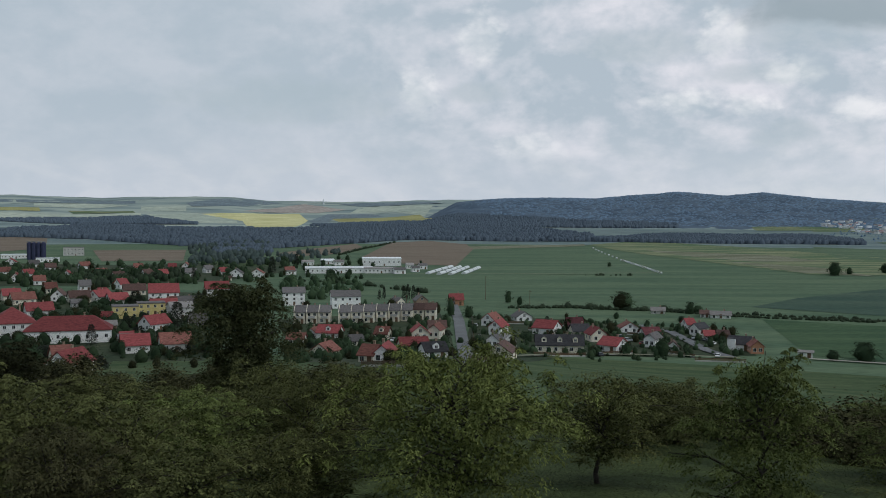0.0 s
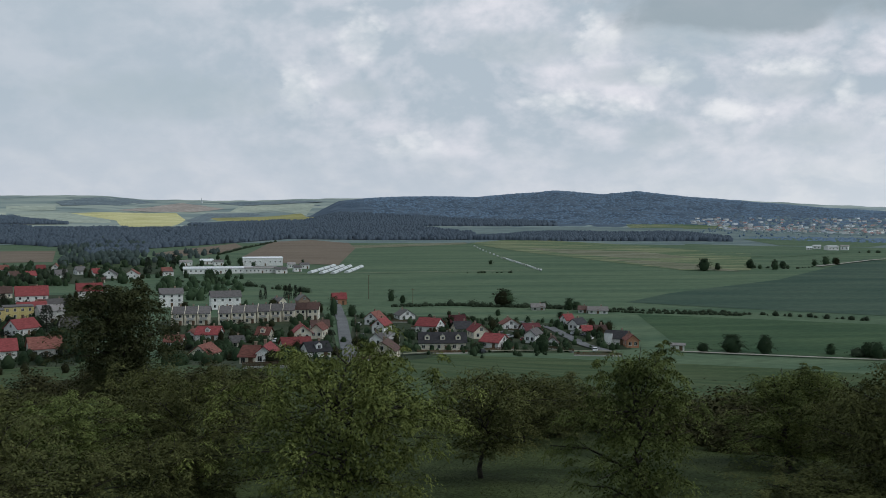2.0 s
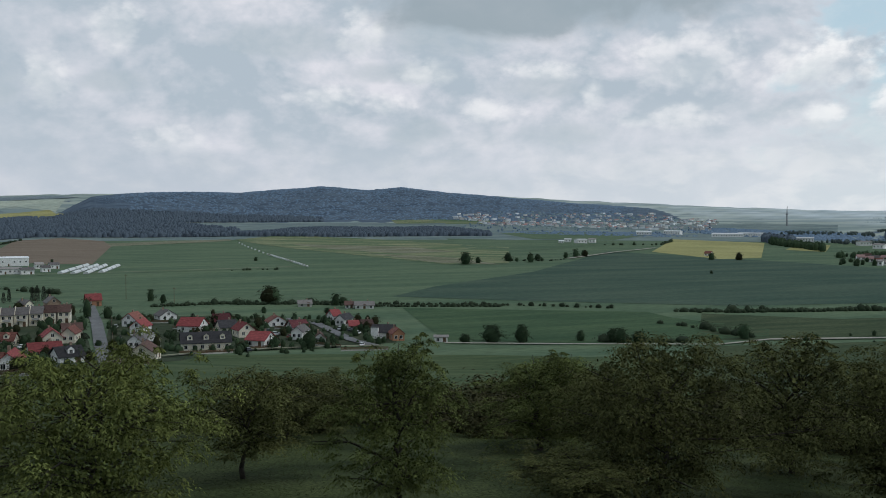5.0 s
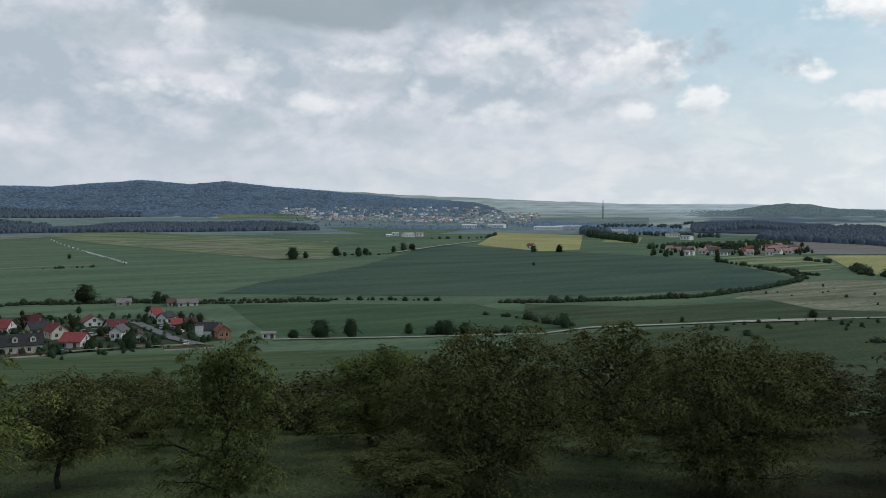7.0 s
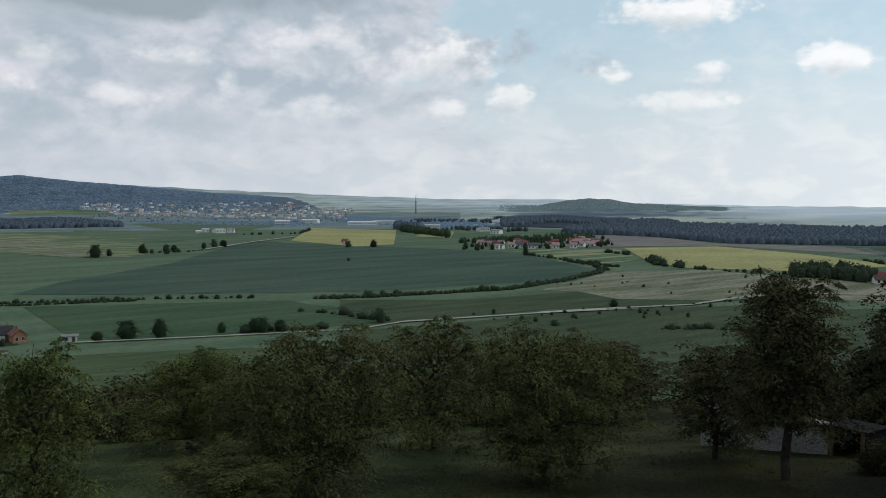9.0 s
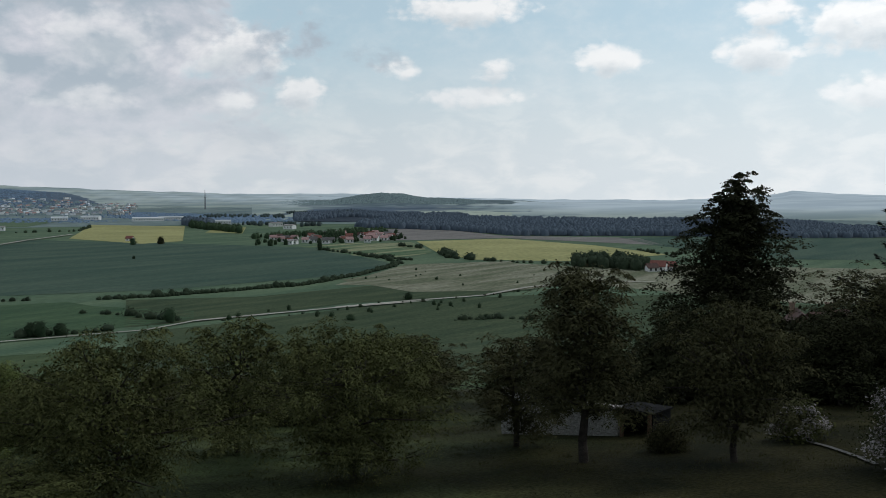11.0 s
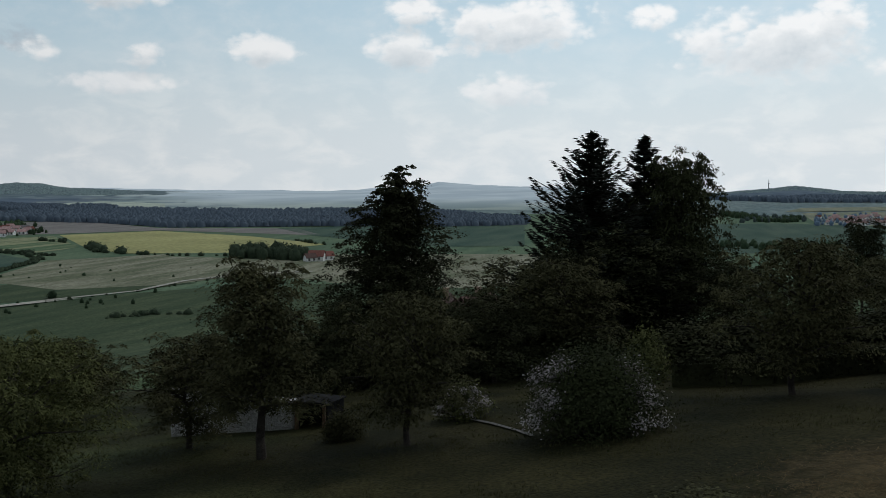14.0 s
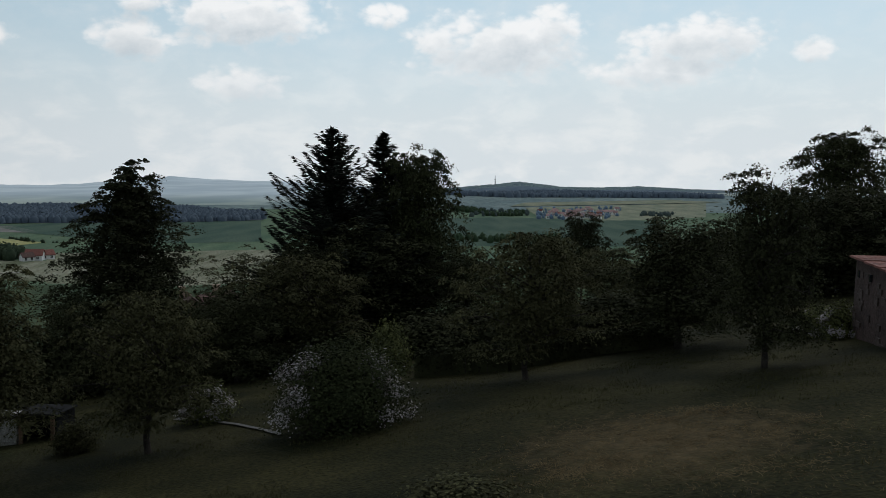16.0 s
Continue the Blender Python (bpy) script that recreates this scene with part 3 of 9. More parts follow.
def leaves(rng, centres, normals, length, width, droop=0.3, along=None):
    """Folded leaf blades, one at each centre."""
    n = len(centres)
    ax = rng.normal(size=(n, 3)) if along is None else along + rng.normal(size=(n, 3)) * 0.22
    ax[:, 2] -= droop * 2
    ax -= normals * (ax * normals).sum(1, keepdims=True) * 0.5
    ax /= np.linalg.norm(ax, axis=1, keepdims=True) + 1e-9
    sd = np.cross(ax, normals + rng.normal(size=(n, 3)) * 0.35)
    sd /= np.linalg.norm(sd, axis=1, keepdims=True) + 1e-9
    nm = np.cross(sd, ax)
    L = (length * rng.uniform(0.6, 1.35, n))[:, None]
    W = (width * rng.uniform(0.6, 1.35, n))[:, None]
    P = np.stack([centres - ax * L * 0.5, centres + sd * W * 0.5 + nm * W * 0.18, centres + ax * L * 0.5, centres - sd * W * 0.5 + nm * W * 0.18], 1)
    Fc = np.arange(4 * n).reshape(n, 4)
    return P.reshape(-1, 3), Fc


def fast_mesh(name, V, Fc, material, parent, label=""):
    me = bpy.data.meshes.new(name)
    V, Fc = np.asarray(V, np.float32), np.asarray(Fc, np.int32)
    me.vertices.add(len(V))
    me.vertices.foreach_set("co", V.ravel())
    me.loops.add(Fc.size)
    me.loops.foreach_set("vertex_index", Fc.ravel())
    me.polygons.add(len(Fc))
    me.polygons.foreach_set("loop_start", np.arange(0, Fc.size, Fc.shape[1], dtype=np.int32))
    me.update(calc_edges=True)
    me.materials.append(material)
    ob = new(name, me)
    ob.parent = parent
    if label:
        ob["label"] = label
    return ob


def round_profile(h):
    return np.sqrt(np.clip(1 - (2 * h - 1) ** 2, 0, 1))


def egg_profile(h):
    return np.sqrt(np.clip(1 - (2 * np.clip(h, 0, 1) ** 0.75 - 1) ** 2, 0, 1))


def cone_profile(h):
    return np.clip((1.0 - h) / 0.65, 0, 1) ** 0.7


def tree(name, seed, high, wide, bare, clumps, per, leaf, material, label, profile=round_profile, tuft=0.55, lean=0.0, gap=0.5, droop=0.3, limbs=14, girth=0.021, core=False, lobes=1.0, long=1.0, slim=1.0):
    """A broadleaf tree: a bent trunk, arching boughs in tiers, and flat drooping leaf sprays along them with dark gaps between."""
    rng = np.random.default_rng(seed)
    root = tagged(new(name), label, "tree")
    crown_h = high - bare
    cone = profile is cone_profile
    g = high * girth
    lob = rng.uniform(0, 6.28, 6)
    # trunk and leader
    fork = np.array((lean * 0.2 * high, 0, bare * 0.95 + crown_h * 0.06))
    mid = np.array((rng.normal() * 0.12, rng.normal() * 0.12, bare * 0.5))
    segs = [((0, 0, -0.6), tuple(mid), g * 1.25, g), (tuple(mid), tuple(fork), g, g * 0.8)]
    top = np.array((lean * high * 0.8, rng.normal() * 0.2, bare + crown_h * (0.97 if cone else 0.86)))
    axis, rad = [fork], g * 0.8
    for k in range(1, 7):
        q = fork + (top - fork) * k / 6 + rng.normal(size=3) * (0.045 * wide, 0.045 * wide, 0) * (0.1 if cone else 1.0)
        segs.append((tuple(axis[-1]), tuple(q), rad, rad * 0.74))
        rad *= 0.74
        axis.append(q)
    axis = np.array(axis)
    # boughs, with the places of the sprays along them
    runs = 6 if clumps < 400 else 9
    C = []
    nb = max(4, clumps // runs)
    for k in range(nb):
        h = min(1.0, (k + rng.uniform(0.1, 0.9)) / nb)
        t = k * 2.39996 + rng.normal() * 0.35
        env = float(profile(0.04 + 0.95 * h)) * wide / 2 * (0.9 + lobes * (0.14 * math.sin(2 * t + lob[0] + 4 * h) + 0.12 * math.sin(3 * t + lob[1] - 7 * h)))
        env = max(env, (0.012 if cone else 0.07) * wide) * rng.choice((0.85, 0.95, 1.0, 1.08) if cone else (0.6, 0.85, 1.0, 1.22))
        end = np.array((env * math.cos(t) + lean * h * high, env * math.sin(t), bare + crown_h * (0.03 + 0.96 * h)))
        zs = bare + crown_h * h * (0.74 if cone else 0.62)
        start = np.array([np.interp(zs, axis[:, 2], axis[:, i]) for i in range(3)])
        arch = np.array((0, 0, (0.02 if cone else 0.05) * crown_h)) + rng.normal(size=3) * 0.03 * wide
        m = start + (end - start) * 0.5 + arch
        r0 = g * rng.uniform(0.22, 0.42) * (0.6 if cone else 1.0)
        drawn = k % max(1, nb // max(limbs, 1)) == 0 or nb <= limbs
        if drawn:
            segs += [(tuple(start), tuple(m), r0, r0 * 0.62), (tuple(m), tuple(end), r0 * 0.62, r0 * 0.18)]
        for u in rng.uniform(0.2 if cone else 0.3, 1.0, runs) ** (gap + 0.2):
            c = start * (1 - u) ** 2 + 2 * u * (1 - u) * (m + arch) + end * u ** 2
            c = c + rng.normal(size=3) * np.array((0.085, 0.085, 0.05)) * wide * (0.8 if cone else 1.0)
            C.append(c)
            if drawn and rng.random() < 0.4:
                segs.append((tuple(m), tuple(c), r0 * 0.3, r0 * 0.1))
    if cone:
        C += [np.array((rng.normal() * 0.012 * wide, rng.normal() * 0.012 * wide, bare + crown_h * (0.93 + 0.006 * k))) for k in range(12)]
    if not cone and not core:
        # young shoots that stand out of the upper crown
        for k in range(nb // 2):
            h, t = rng.uniform(0.55, 0.97), rng.uniform(0, 6.283)
            env = float(profile(h)) * wide / 2 * rng.uniform(0.55, 0.95)
            a = np.array((env * math.cos(t) + lean * h * high, env * math.sin(t), bare + crown_h * (h - 0.06)))
            b = a + np.array((0.35 * math.cos(t), 0.35 * math.sin(t), 1.0)) * rng.uniform(0.07, 0.16) * crown_h
            segs += [(tuple(axis[4]), tuple(a), g * 0.12, g * 0.08), (tuple(a), tuple(b), g * 0.08, g * 0.03)]
            C += [a * 0.5 + b * 0.5, b]
    C = np.array(C)
    n = len(C)
    V, Fc = tubes(segs)
    mesh_object("trunk", V, Fc, BARK, root, smooth=True)
    # flat sprays: leaves lie on a shallow dome and hang at its rim
    size = tuft * rng.uniform(0.65, 1.6, n)
    if not cone and not core:
        size[-2 * (nb // 2):] *= 0.5
    if cone:
        size *= 0.45 + 0.55 * np.clip((high - C[:, 2]) / (0.4 * high), 0, 1)
    ang = rng.uniform(0, 6.283, (n, per))
    rr = rng.uniform(0.02, 1.0, (n, per)) ** 0.6
    wob = 0.8 + 0.35 * np.sin(ang * 3 + rng.uniform(0, 6.28, (n, 1)))
    off = np.stack([np.cos(ang) * rr * wob * 1.25, np.sin(ang) * rr * wob * 1.25, rng.normal(size=(n, per)) * 0.13 - (0.32 + 0.3 * droop) * rr ** 2.2], -1) * size[:, None, None]
    tip = C[:, :2] / (wide * 0.5)
    off[:, :, 2] -= (off[:, :, 0] * tip[:, None, 0] + off[:, :, 1] * tip[:, None, 1]) * 0.35
    P = (C[:, None] + off).reshape(-1, 3)
    nor = off.reshape(-1, 3) / size.repeat(per)[:, None]
    nor[:, 2] = 0.9
    nor /= np.linalg.norm(nor, axis=1, keepdims=True) + 1e-9
    fan = off.reshape(-1, 3) * (1, 1, 0)
    fan = fan / (np.linalg.norm(fan, axis=1, keepdims=True) + 1e-9) + rng.normal(size=fan.shape) * 0.5
    LV, LF = leaves(rng, P, nor, leaf * long, leaf * 0.6 * slim, droop * 0.32, fan)
    # broad filler leaves deep in the crown, added to block light and darken gaps
    k = max(60, n * per // 10)
    hh = rng.uniform(0.08, 0.9, k)
    tt = rng.uniform(0, 6.283, k)
    ri = profile(hh) * wide / 2 * 0.6 * rng.uniform(0, 1, k) ** 0.5
    Q = np.stack([ri * np.cos(tt) + lean * hh * high, ri * np.sin(tt), bare + crown_h * hh], 1)
    IV, IF = leaves(rng, Q, rng.normal(size=(k, 3)) * 0.6, leaf * 1.35, leaf * 1.0, 0.2)
    LV, LF = np.concatenate([LV, IV]), np.concatenate([LF, IF + len(LV)])
    if core:
        LV, LF = with_cores(rng, LV, LF, [(0, 0, bare, wide * 0.92, crown_h * 0.98)])
    fast_mesh("crown", LV, LF, material, root)
    return root


def fir(name, seed, high, wide, label, tiers=34):
    """A fir: straight trunk, whorls of upswept boughs with flat sprays of needles."""
    rng = np.random.default_rng(seed)
    root = tagged(new(name), label, "conifer")
    segs = [((0, 0, -0.5), (0, 0, high * 0.5), high * 0.018, high * 0.011), ((0, 0, high * 0.5), (0, 0, high), high * 0.011, 0.015)]
    P, N, A = [], [], []
    for k in range(tiers):
        for s in range(int(rng.integers(11, 15))):
            h = min(0.985, 0.04 + 0.95 * (k + rng.uniform(-0.9, 0.9)) / (tiers - 1))
            t = rng.uniform(0, 6.283)
            L = wide / 2 * min(1.0, (1 - h) / 0.62) ** 0.85 * rng.choice((0.6, 0.8, 0.95, 1.12)) * rng.uniform(0.85, 1.1) + 0.10
            rise = rng.uniform(0.2, 0.6) + 0.45 * h
            out = np.array((math.cos(t), math.sin(t), 0))
            crossway = np.array((-math.sin(t), math.cos(t), 0))
            base = np.array((0, 0, high * h - L * 0.12))
            tip = base + out * L + np.array((0, 0, L * (rise - 0.22)))
            segs.append((tuple(base), tuple(tip), 0.02 + L * 0.012, 0.006))
            m = max(14, int(L * 38))
            u = rng.uniform(0.05, 1.0, m) ** 0.8
            side = rng.uniform(-1, 1, m) * (0.05 + 0.26 * L * (1 - u) * np.clip(u * 4, 0, 1))
            p = base + out * (u * L)[:, None] + crossway * side[:, None]
            p[:, 2] += L * (rise * u ** 2 - 0.22 * u) - np.abs(side) * 0.25 + rng.normal(size=m) * 0.05
            P.append(p)
            N.append(np.tile(out * 0.2 + (0, 0, 1.0), (m, 1)))
            A.append(out * 0.8 + crossway * np.sign(side)[:, None] * 0.75 + np.array((0, 0, 0.3)))
    lead = rng.uniform(0.90, 1.0, 90)
    P.append(np.stack([rng.normal(size=90) * 0.05, rng.normal(size=90) * 0.05, high * lead], 1))
    N.append(rng.normal(size=(90, 3)))
    A.append(rng.normal(size=(90, 3)) * 0.45 + (0, 0, 1.0))
    V, Fc = tubes(segs, 5)
    mesh_object("trunk", V, Fc, BARK, root)
    P, N, A = np.concatenate(P), np.concatenate(N), np.concatenate(A)
    LV, LF = leaves(rng, P, N / np.linalg.norm(N, axis=1, keepdims=True), 0.42, 0.13, 0.0, A)
    fast_mesh("crown", LV, LF, NEEDLE, root)
    return root


def shrub(name, seed, high, wide, label, material, clumps=60, per=70, leaf=0.16, blossom=0.0, category="shrub"):
    """A shrub: many stems from one foot, dense leaf tufts, and flower heads if it blooms."""
    rng = np.random.default_rng(seed)
    root = tagged(new(name), label, category)
    t, h, r = rng.uniform(0, 6.283, clumps), rng.uniform(0.1, 1, clumps), rng.uniform(0, 1, clumps) ** 0.4
    env = np.sqrt(np.clip(1 - h ** 2.2, 0.05, 1)) * wide / 2 * 0.86 * (0.9 + 0.16 * np.sin(3 * t + 1) * np.sin(4 * h + 2))
    C = np.stack([r * env * np.cos(t), r * env * np.sin(t), h * high * 0.9], 1)
    V, Fc = tubes([((0.1 * c[0], 0.1 * c[1], -0.3), tuple(c), 0.05, 0.012) for c in C[:22]], 4)
    mesh_object("stem", V, Fc, BARK, root)
    sz = wide * 0.09
    P = (C[:, None] + rng.normal(size=(clumps, per, 3)) * sz).reshape(-1, 3)
    P[:, 2] = np.maximum(P[:, 2], 0.02)
    nor = P - np.array((0, 0, high * 0.2))
    nor /= np.linalg.norm(nor, axis=1, keepdims=True) + 1e-9
    fast_mesh("crown", *leaves(rng, P, nor, leaf, leaf * 0.65, 0.15), material, root)
    if blossom:
        keep = C[(r > 0.62) & (h < 0.86) & (h > 0.2) & ((np.abs(np.sin(t + 0.35)) > 0.74) | (blossom > 0.8)) & (rng.uniform(size=clumps) < blossom)]
        q = (keep[:, None] * 1.12 + rng.normal(size=(len(keep), 120, 3)) * sz * 0.4).reshape(-1, 3)
        q[:, 2] = np.maximum(q[:, 2], 0.1)
        nq = q / (np.linalg.norm(q, axis=1, keepdims=True) + 1e-9)
        fast_mesh("blossom", *leaves(rng, q, nq, 0.10, 0.08, 0.0), BLOSSOM, root, "pale pinkish white flower heads")
    return root


USED = {}


def plant(ob, x, y, size=1.0, turn=0.0, sink=0.0, tall=1.0, label="", group=""):
    """Sets a tree of a kind at its place; the first call moves the tree itself, later ones copy it."""
    z = ground_z(x, y) - sink
    s = Vector((size, size, size * tall))
    first = ob.name not in USED
    m = Matrix.Translation((x, y, z)) @ Matrix.Rotation(radians(turn), 4, "Z")
    if first:
        USED[ob.name] = s
        ob.matrix_basis = m @ Matrix.Diagonal((*s, 1))
        put = ob
    else:
        b = USED[ob.name]
        put = copy_thing(ob, m @ Matrix.Diagonal((s.x / b.x, s.y / b.y, s.z / b.z, 1)))
    if label or group:
        tagged(put, label, group=group)
    return put


# walls, roofs and glass
PLASTER = [mat(n, a, b, 0.8, 0.9, 0.15, 12, rand=0.1, spec=0.2) for n, a, b in (
    ("white_plaster", (0.76, 0.75, 0.73), (0.86, 0.85, 0.83)), ("cream_plaster", (0.66, 0.61, 0.50), (0.76, 0.70, 0.58)),
    ("yellow_plaster", (0.58, 0.48, 0.20), (0.66, 0.55, 0.26)), ("grey_render", (0.42, 0.41, 0.39), (0.54, 0.53, 0.50)),
    ("terracotta_render", (0.40, 0.20, 0.12), (0.46, 0.24, 0.15)), ("brown_brick", (0.26, 0.19, 0.14), (0.34, 0.25, 0.19)))]
ROOFS = [mat(n, a, b, 0.9, 0.8, 0.3, 10, rand=0.3, spec=0.15, stretch=(1, 3, 1)) for n, a, b in (
    ("red_tile", (0.18, 0.046, 0.047), (0.29, 0.074, 0.074)), ("brown_tile", (0.075, 0.046, 0.040), (0.12, 0.072, 0.062)),
    ("grey_tile", (0.105, 0.098, 0.098), (0.155, 0.145, 0.142)), ("old_red_tile", (0.14, 0.056, 0.046), (0.235, 0.10, 0.080)),
    ("pale_eternit", (0.22, 0.205, 0.195), (0.30, 0.28, 0.27)), ("white_sheet", (0.62, 0.64, 0.65), (0.74, 0.75, 0.76)),
    ("dark_slate", (0.034, 0.034, 0.038), (0.062, 0.060, 0.064)), ("wine_tile", (0.085, 0.030, 0.034), (0.14, 0.046, 0.050)))]
PANE = mat("dark_glass", (0.012, 0.015, 0.018), (0.022, 0.026, 0.030), 1.0, 0.08, 0, 4, spec=0.6)
FRAME = mat("white_window_frame", (0.60, 0.60, 0.58), (0.70, 0.70, 0.68), 2.0, 0.5, 0, 5)
TIMBER = mat("brown_timber", (0.10, 0.062, 0.038), (0.16, 0.10, 0.060), 2.0, 0.8, 0.2, 8, rand=0.2)
STEEL = mat("weathered_steel", (0.20, 0.21, 0.22), (0.28, 0.29, 0.30), 1.0, 0.5, 0, 6, metal=0.6)
W, C_, Y_, G_, T_, B_ = PLASTER
RED, BROWN, GREY, OLDRED, PALE, SHEET, SLATE, WINE = ROOFS


def box_data(x0, x1, y0, y1, z0, z1):
    V = [(x, y, z) for z in (z0, z1) for x, y in ((x0, y0), (x1, y0), (x1, y1), (x0, y1))]
    return V, [(3, 2, 1, 0), (4, 5, 6, 7), (0, 1, 5, 4), (1, 2, 6, 5), (2, 3, 7, 6), (3, 0, 4, 7)]


def join_data(*parts):
    V, Fc = [], []
    for v, f in parts:
        k = len(V)
        V += list(v)
        Fc += [tuple(i + k for i in q) for q in f]
    return V, Fc


SHARED = {}


def shared(key, data, material):
    if key not in SHARED:
        me = bpy.data.meshes.new(key)
        me.from_pydata(*(data[0], [], data[1]))
        me.materials.append(material)
        SHARED[key] = me
    return SHARED[key]


def piece(name, key, data, material, parent, m):
    ob = new(name, shared(key, data, material))
    ob.parent = parent
    ob.matrix_basis = m
    return ob


WIN = join_data(box_data(-0.6, 0.6, -0.05, 0.05, 0.62, 0.72), box_data(-0.6, 0.6, -0.05, 0.05, -0.72, -0.62), box_data(-0.6, -0.5, -0.05, 0.05, -0.62, 0.62),
                box_data(0.5, 0.6, -0.05, 0.05, -0.62, 0.62), box_data(-0.04, 0.04, -0.05, 0.05, -0.62, 0.62))


def window(parent, x, y, z, turn, size=1.0, tall=1.0):
    w = piece("window", "window", WIN, FRAME, parent, Matrix.Translation((x, y, z)) @ Matrix.Rotation(radians(turn), 4, "Z") @ Matrix.Diagonal((size, 1, size * tall, 1)))
    piece("pane", "pane", box_data(-0.5, 0.5, -0.03, 0.02, -0.62, 0.62), PANE, w, Matrix.Identity(4))
    return w


def gable_body(w, d, h, rise):
    """Walls with gables at the two ends of the ridge, which runs along x."""
    V = [(-w / 2, -d / 2, -1.2), (w / 2, -d / 2, -1.2), (w / 2, d / 2, -1.2), (-w / 2, d / 2, -1.2), (-w / 2, -d / 2, h), (w / 2, -d / 2, h), (w / 2, d / 2, h), (-w / 2, d / 2, h), (-w / 2, 0, h + rise), (w / 2, 0, h + rise)]
    return V, [(0, 1, 5, 4), (1, 2, 6, 9, 5), (2, 3, 7, 6), (3, 0, 4, 8, 7), (4, 5, 9, 8), (6, 7, 8, 9)]


def gable_roof(w, d, h, rise, over=0.5, thick=0.22):
    sl = rise / (d / 2)
    V, Fc = [], []
    for s in (-1, 1):
        k = len(V)
        e = d / 2 + over
        for x in (-w / 2 - over, w / 2 + over):
            for (yy, zz) in ((0, h + rise + 0.06), (s * e, h - over * sl + 0.06), (s * e, h - over * sl + 0.06 + thick), (0, h + rise + 0.06 + thick)):
                V.append((x, yy, zz))
        Fc += [tuple(k + q for q in f) for f in ((0, 1, 2, 3), (7, 6, 5, 4), (0, 4, 5, 1), (1, 5, 6, 2), (2, 6, 7, 3), (3, 7, 4, 0))]
    return V, Fc


def hip_roof(w, d, h, rise, over=0.5):
    a, b = w / 2 + over, d / 2 + over
    k = max(0.0, w / 2 - d / 2)
    z = h - 0.1
    V = [(-a, -b, z), (a, -b, z), (a, b, z), (-a, b, z), (-a, -b, z + 0.25), (a, -b, z + 0.25), (a, b, z + 0.25), (-a, b, z + 0.25), (-k, 0, h + rise), (k, 0, h + rise)]
    return V, [(3, 2, 1, 0), (0, 1, 5, 4), (1, 2, 6, 5), (2, 3, 7, 6), (3, 0, 4, 7), (4, 5, 9, 8), (5, 6, 9), (6, 7, 8, 9), (7, 4, 8)]


def flat_roof(w, d, h):
    return box_data(-w / 2 - 0.25, w / 2 + 0.25, -d / 2 - 0.25, d / 2 + 0.25, h, h + 0.4)


def house(x, y, turn, w, d, h, rise, wall, roof, label, kind="gable", name="house", floors=1, bays=0, dormers=0, chimney=True, group="", lift=0.0, annex=None, category="house", party=False):
    """A house with its ridge along its own x; turn is the heading of that x axis, in degrees from east."""
    root = tagged(new(name), label, category, group)
    root.matrix_basis = Matrix.Translation((x, y, ground_z(x, y) + lift)) @ Matrix.Rotation(radians(turn), 4, "Z")
    body = gable_body(w, d, h, rise) if kind == "gable" else box_data(-w / 2, w / 2, -d / 2, d / 2, -1.2, h)
    mesh_object("wall", *body, wall, root)
    if kind == "gable":
        rf = mesh_object("roof", *gable_roof(w, d, h, rise), roof, root)
    elif kind == "hip":
        rf = mesh_object("roof", *hip_roof(w, d, h, rise), roof, root)
    else:
        rf = mesh_object("roof", *flat_roof(w, d, h), roof, root)
    if chimney and kind != "flat":
        cx = w * 0.18
        mesh_object("chimney", *join_data(box_data(cx - 0.3, cx + 0.3, 0.4, 1.0, h + rise * 0.5, h + rise + 0.9), box_data(cx - 0.38, cx + 0.38, 0.32, 1.08, h + rise + 0.9, h + rise + 1.05)), B_, rf)
    bays = bays or max(2, int(w / 3.2))
    fh = h / floors
    for f in range(floors):
        z = fh * f + fh * 0.55
        for k in range(bays):
            u = (k + 0.5) / bays * w - w / 2
            for s in (-1, 1):
                if s == -1 and f == 0 and k == bays // 2:
                    continue
                window(root, u, s * d / 2, z, 0 if s < 0 else 180)
        for s in (-1, 1):
            for v in (-0.22, 0.22):
                window(root, s * w / 2, v * d, z, 90 * s)
    if kind == "gable" and rise > 2.2:
        for s in (-1, 1):
            window(root, s * w / 2, 0, h + rise * 0.32, 90 * s)
    u = (bays // 2 + 0.5) / bays * w - w / 2
    piece("door", "door", join_data(box_data(-0.5, 0.5, -0.05, 0.05, 0, 2.05), box_data(-0.6, -0.5, -0.08, 0.08, 0, 2.15), box_data(0.5, 0.6, -0.08, 0.08, 0, 2.15), box_data(-0.5, 0.5, -0.08, 0.08, 2.05, 2.15)), TIMBER, root, Matrix.Translation((u, -d / 2, 0.05)))
    for k in range(dormers):
        u = (k + 0.5) / dormers * w - w / 2
        V, Fc = gable_body(2.2, 1.8, 1.1, 0.7)
        dm = mesh_object("dormer", [(a, b, max(c, -0.6)) for a, b, c in V], Fc, wall, root)
        dm.matrix_basis = Matrix.Translation((u, -d * 0.27, h + rise * 0.38)) @ Matrix.Rotation(radians(90), 4, "Z")
        V, Fc = gable_roof(2.2, 1.8, 1.1, 0.7, 0.2, 0.12)
        mesh_object("dormer_roof", V, Fc, roof, dm)
        window(dm, -1.1, 0, 0.45, -90, 0.8, 0.8)
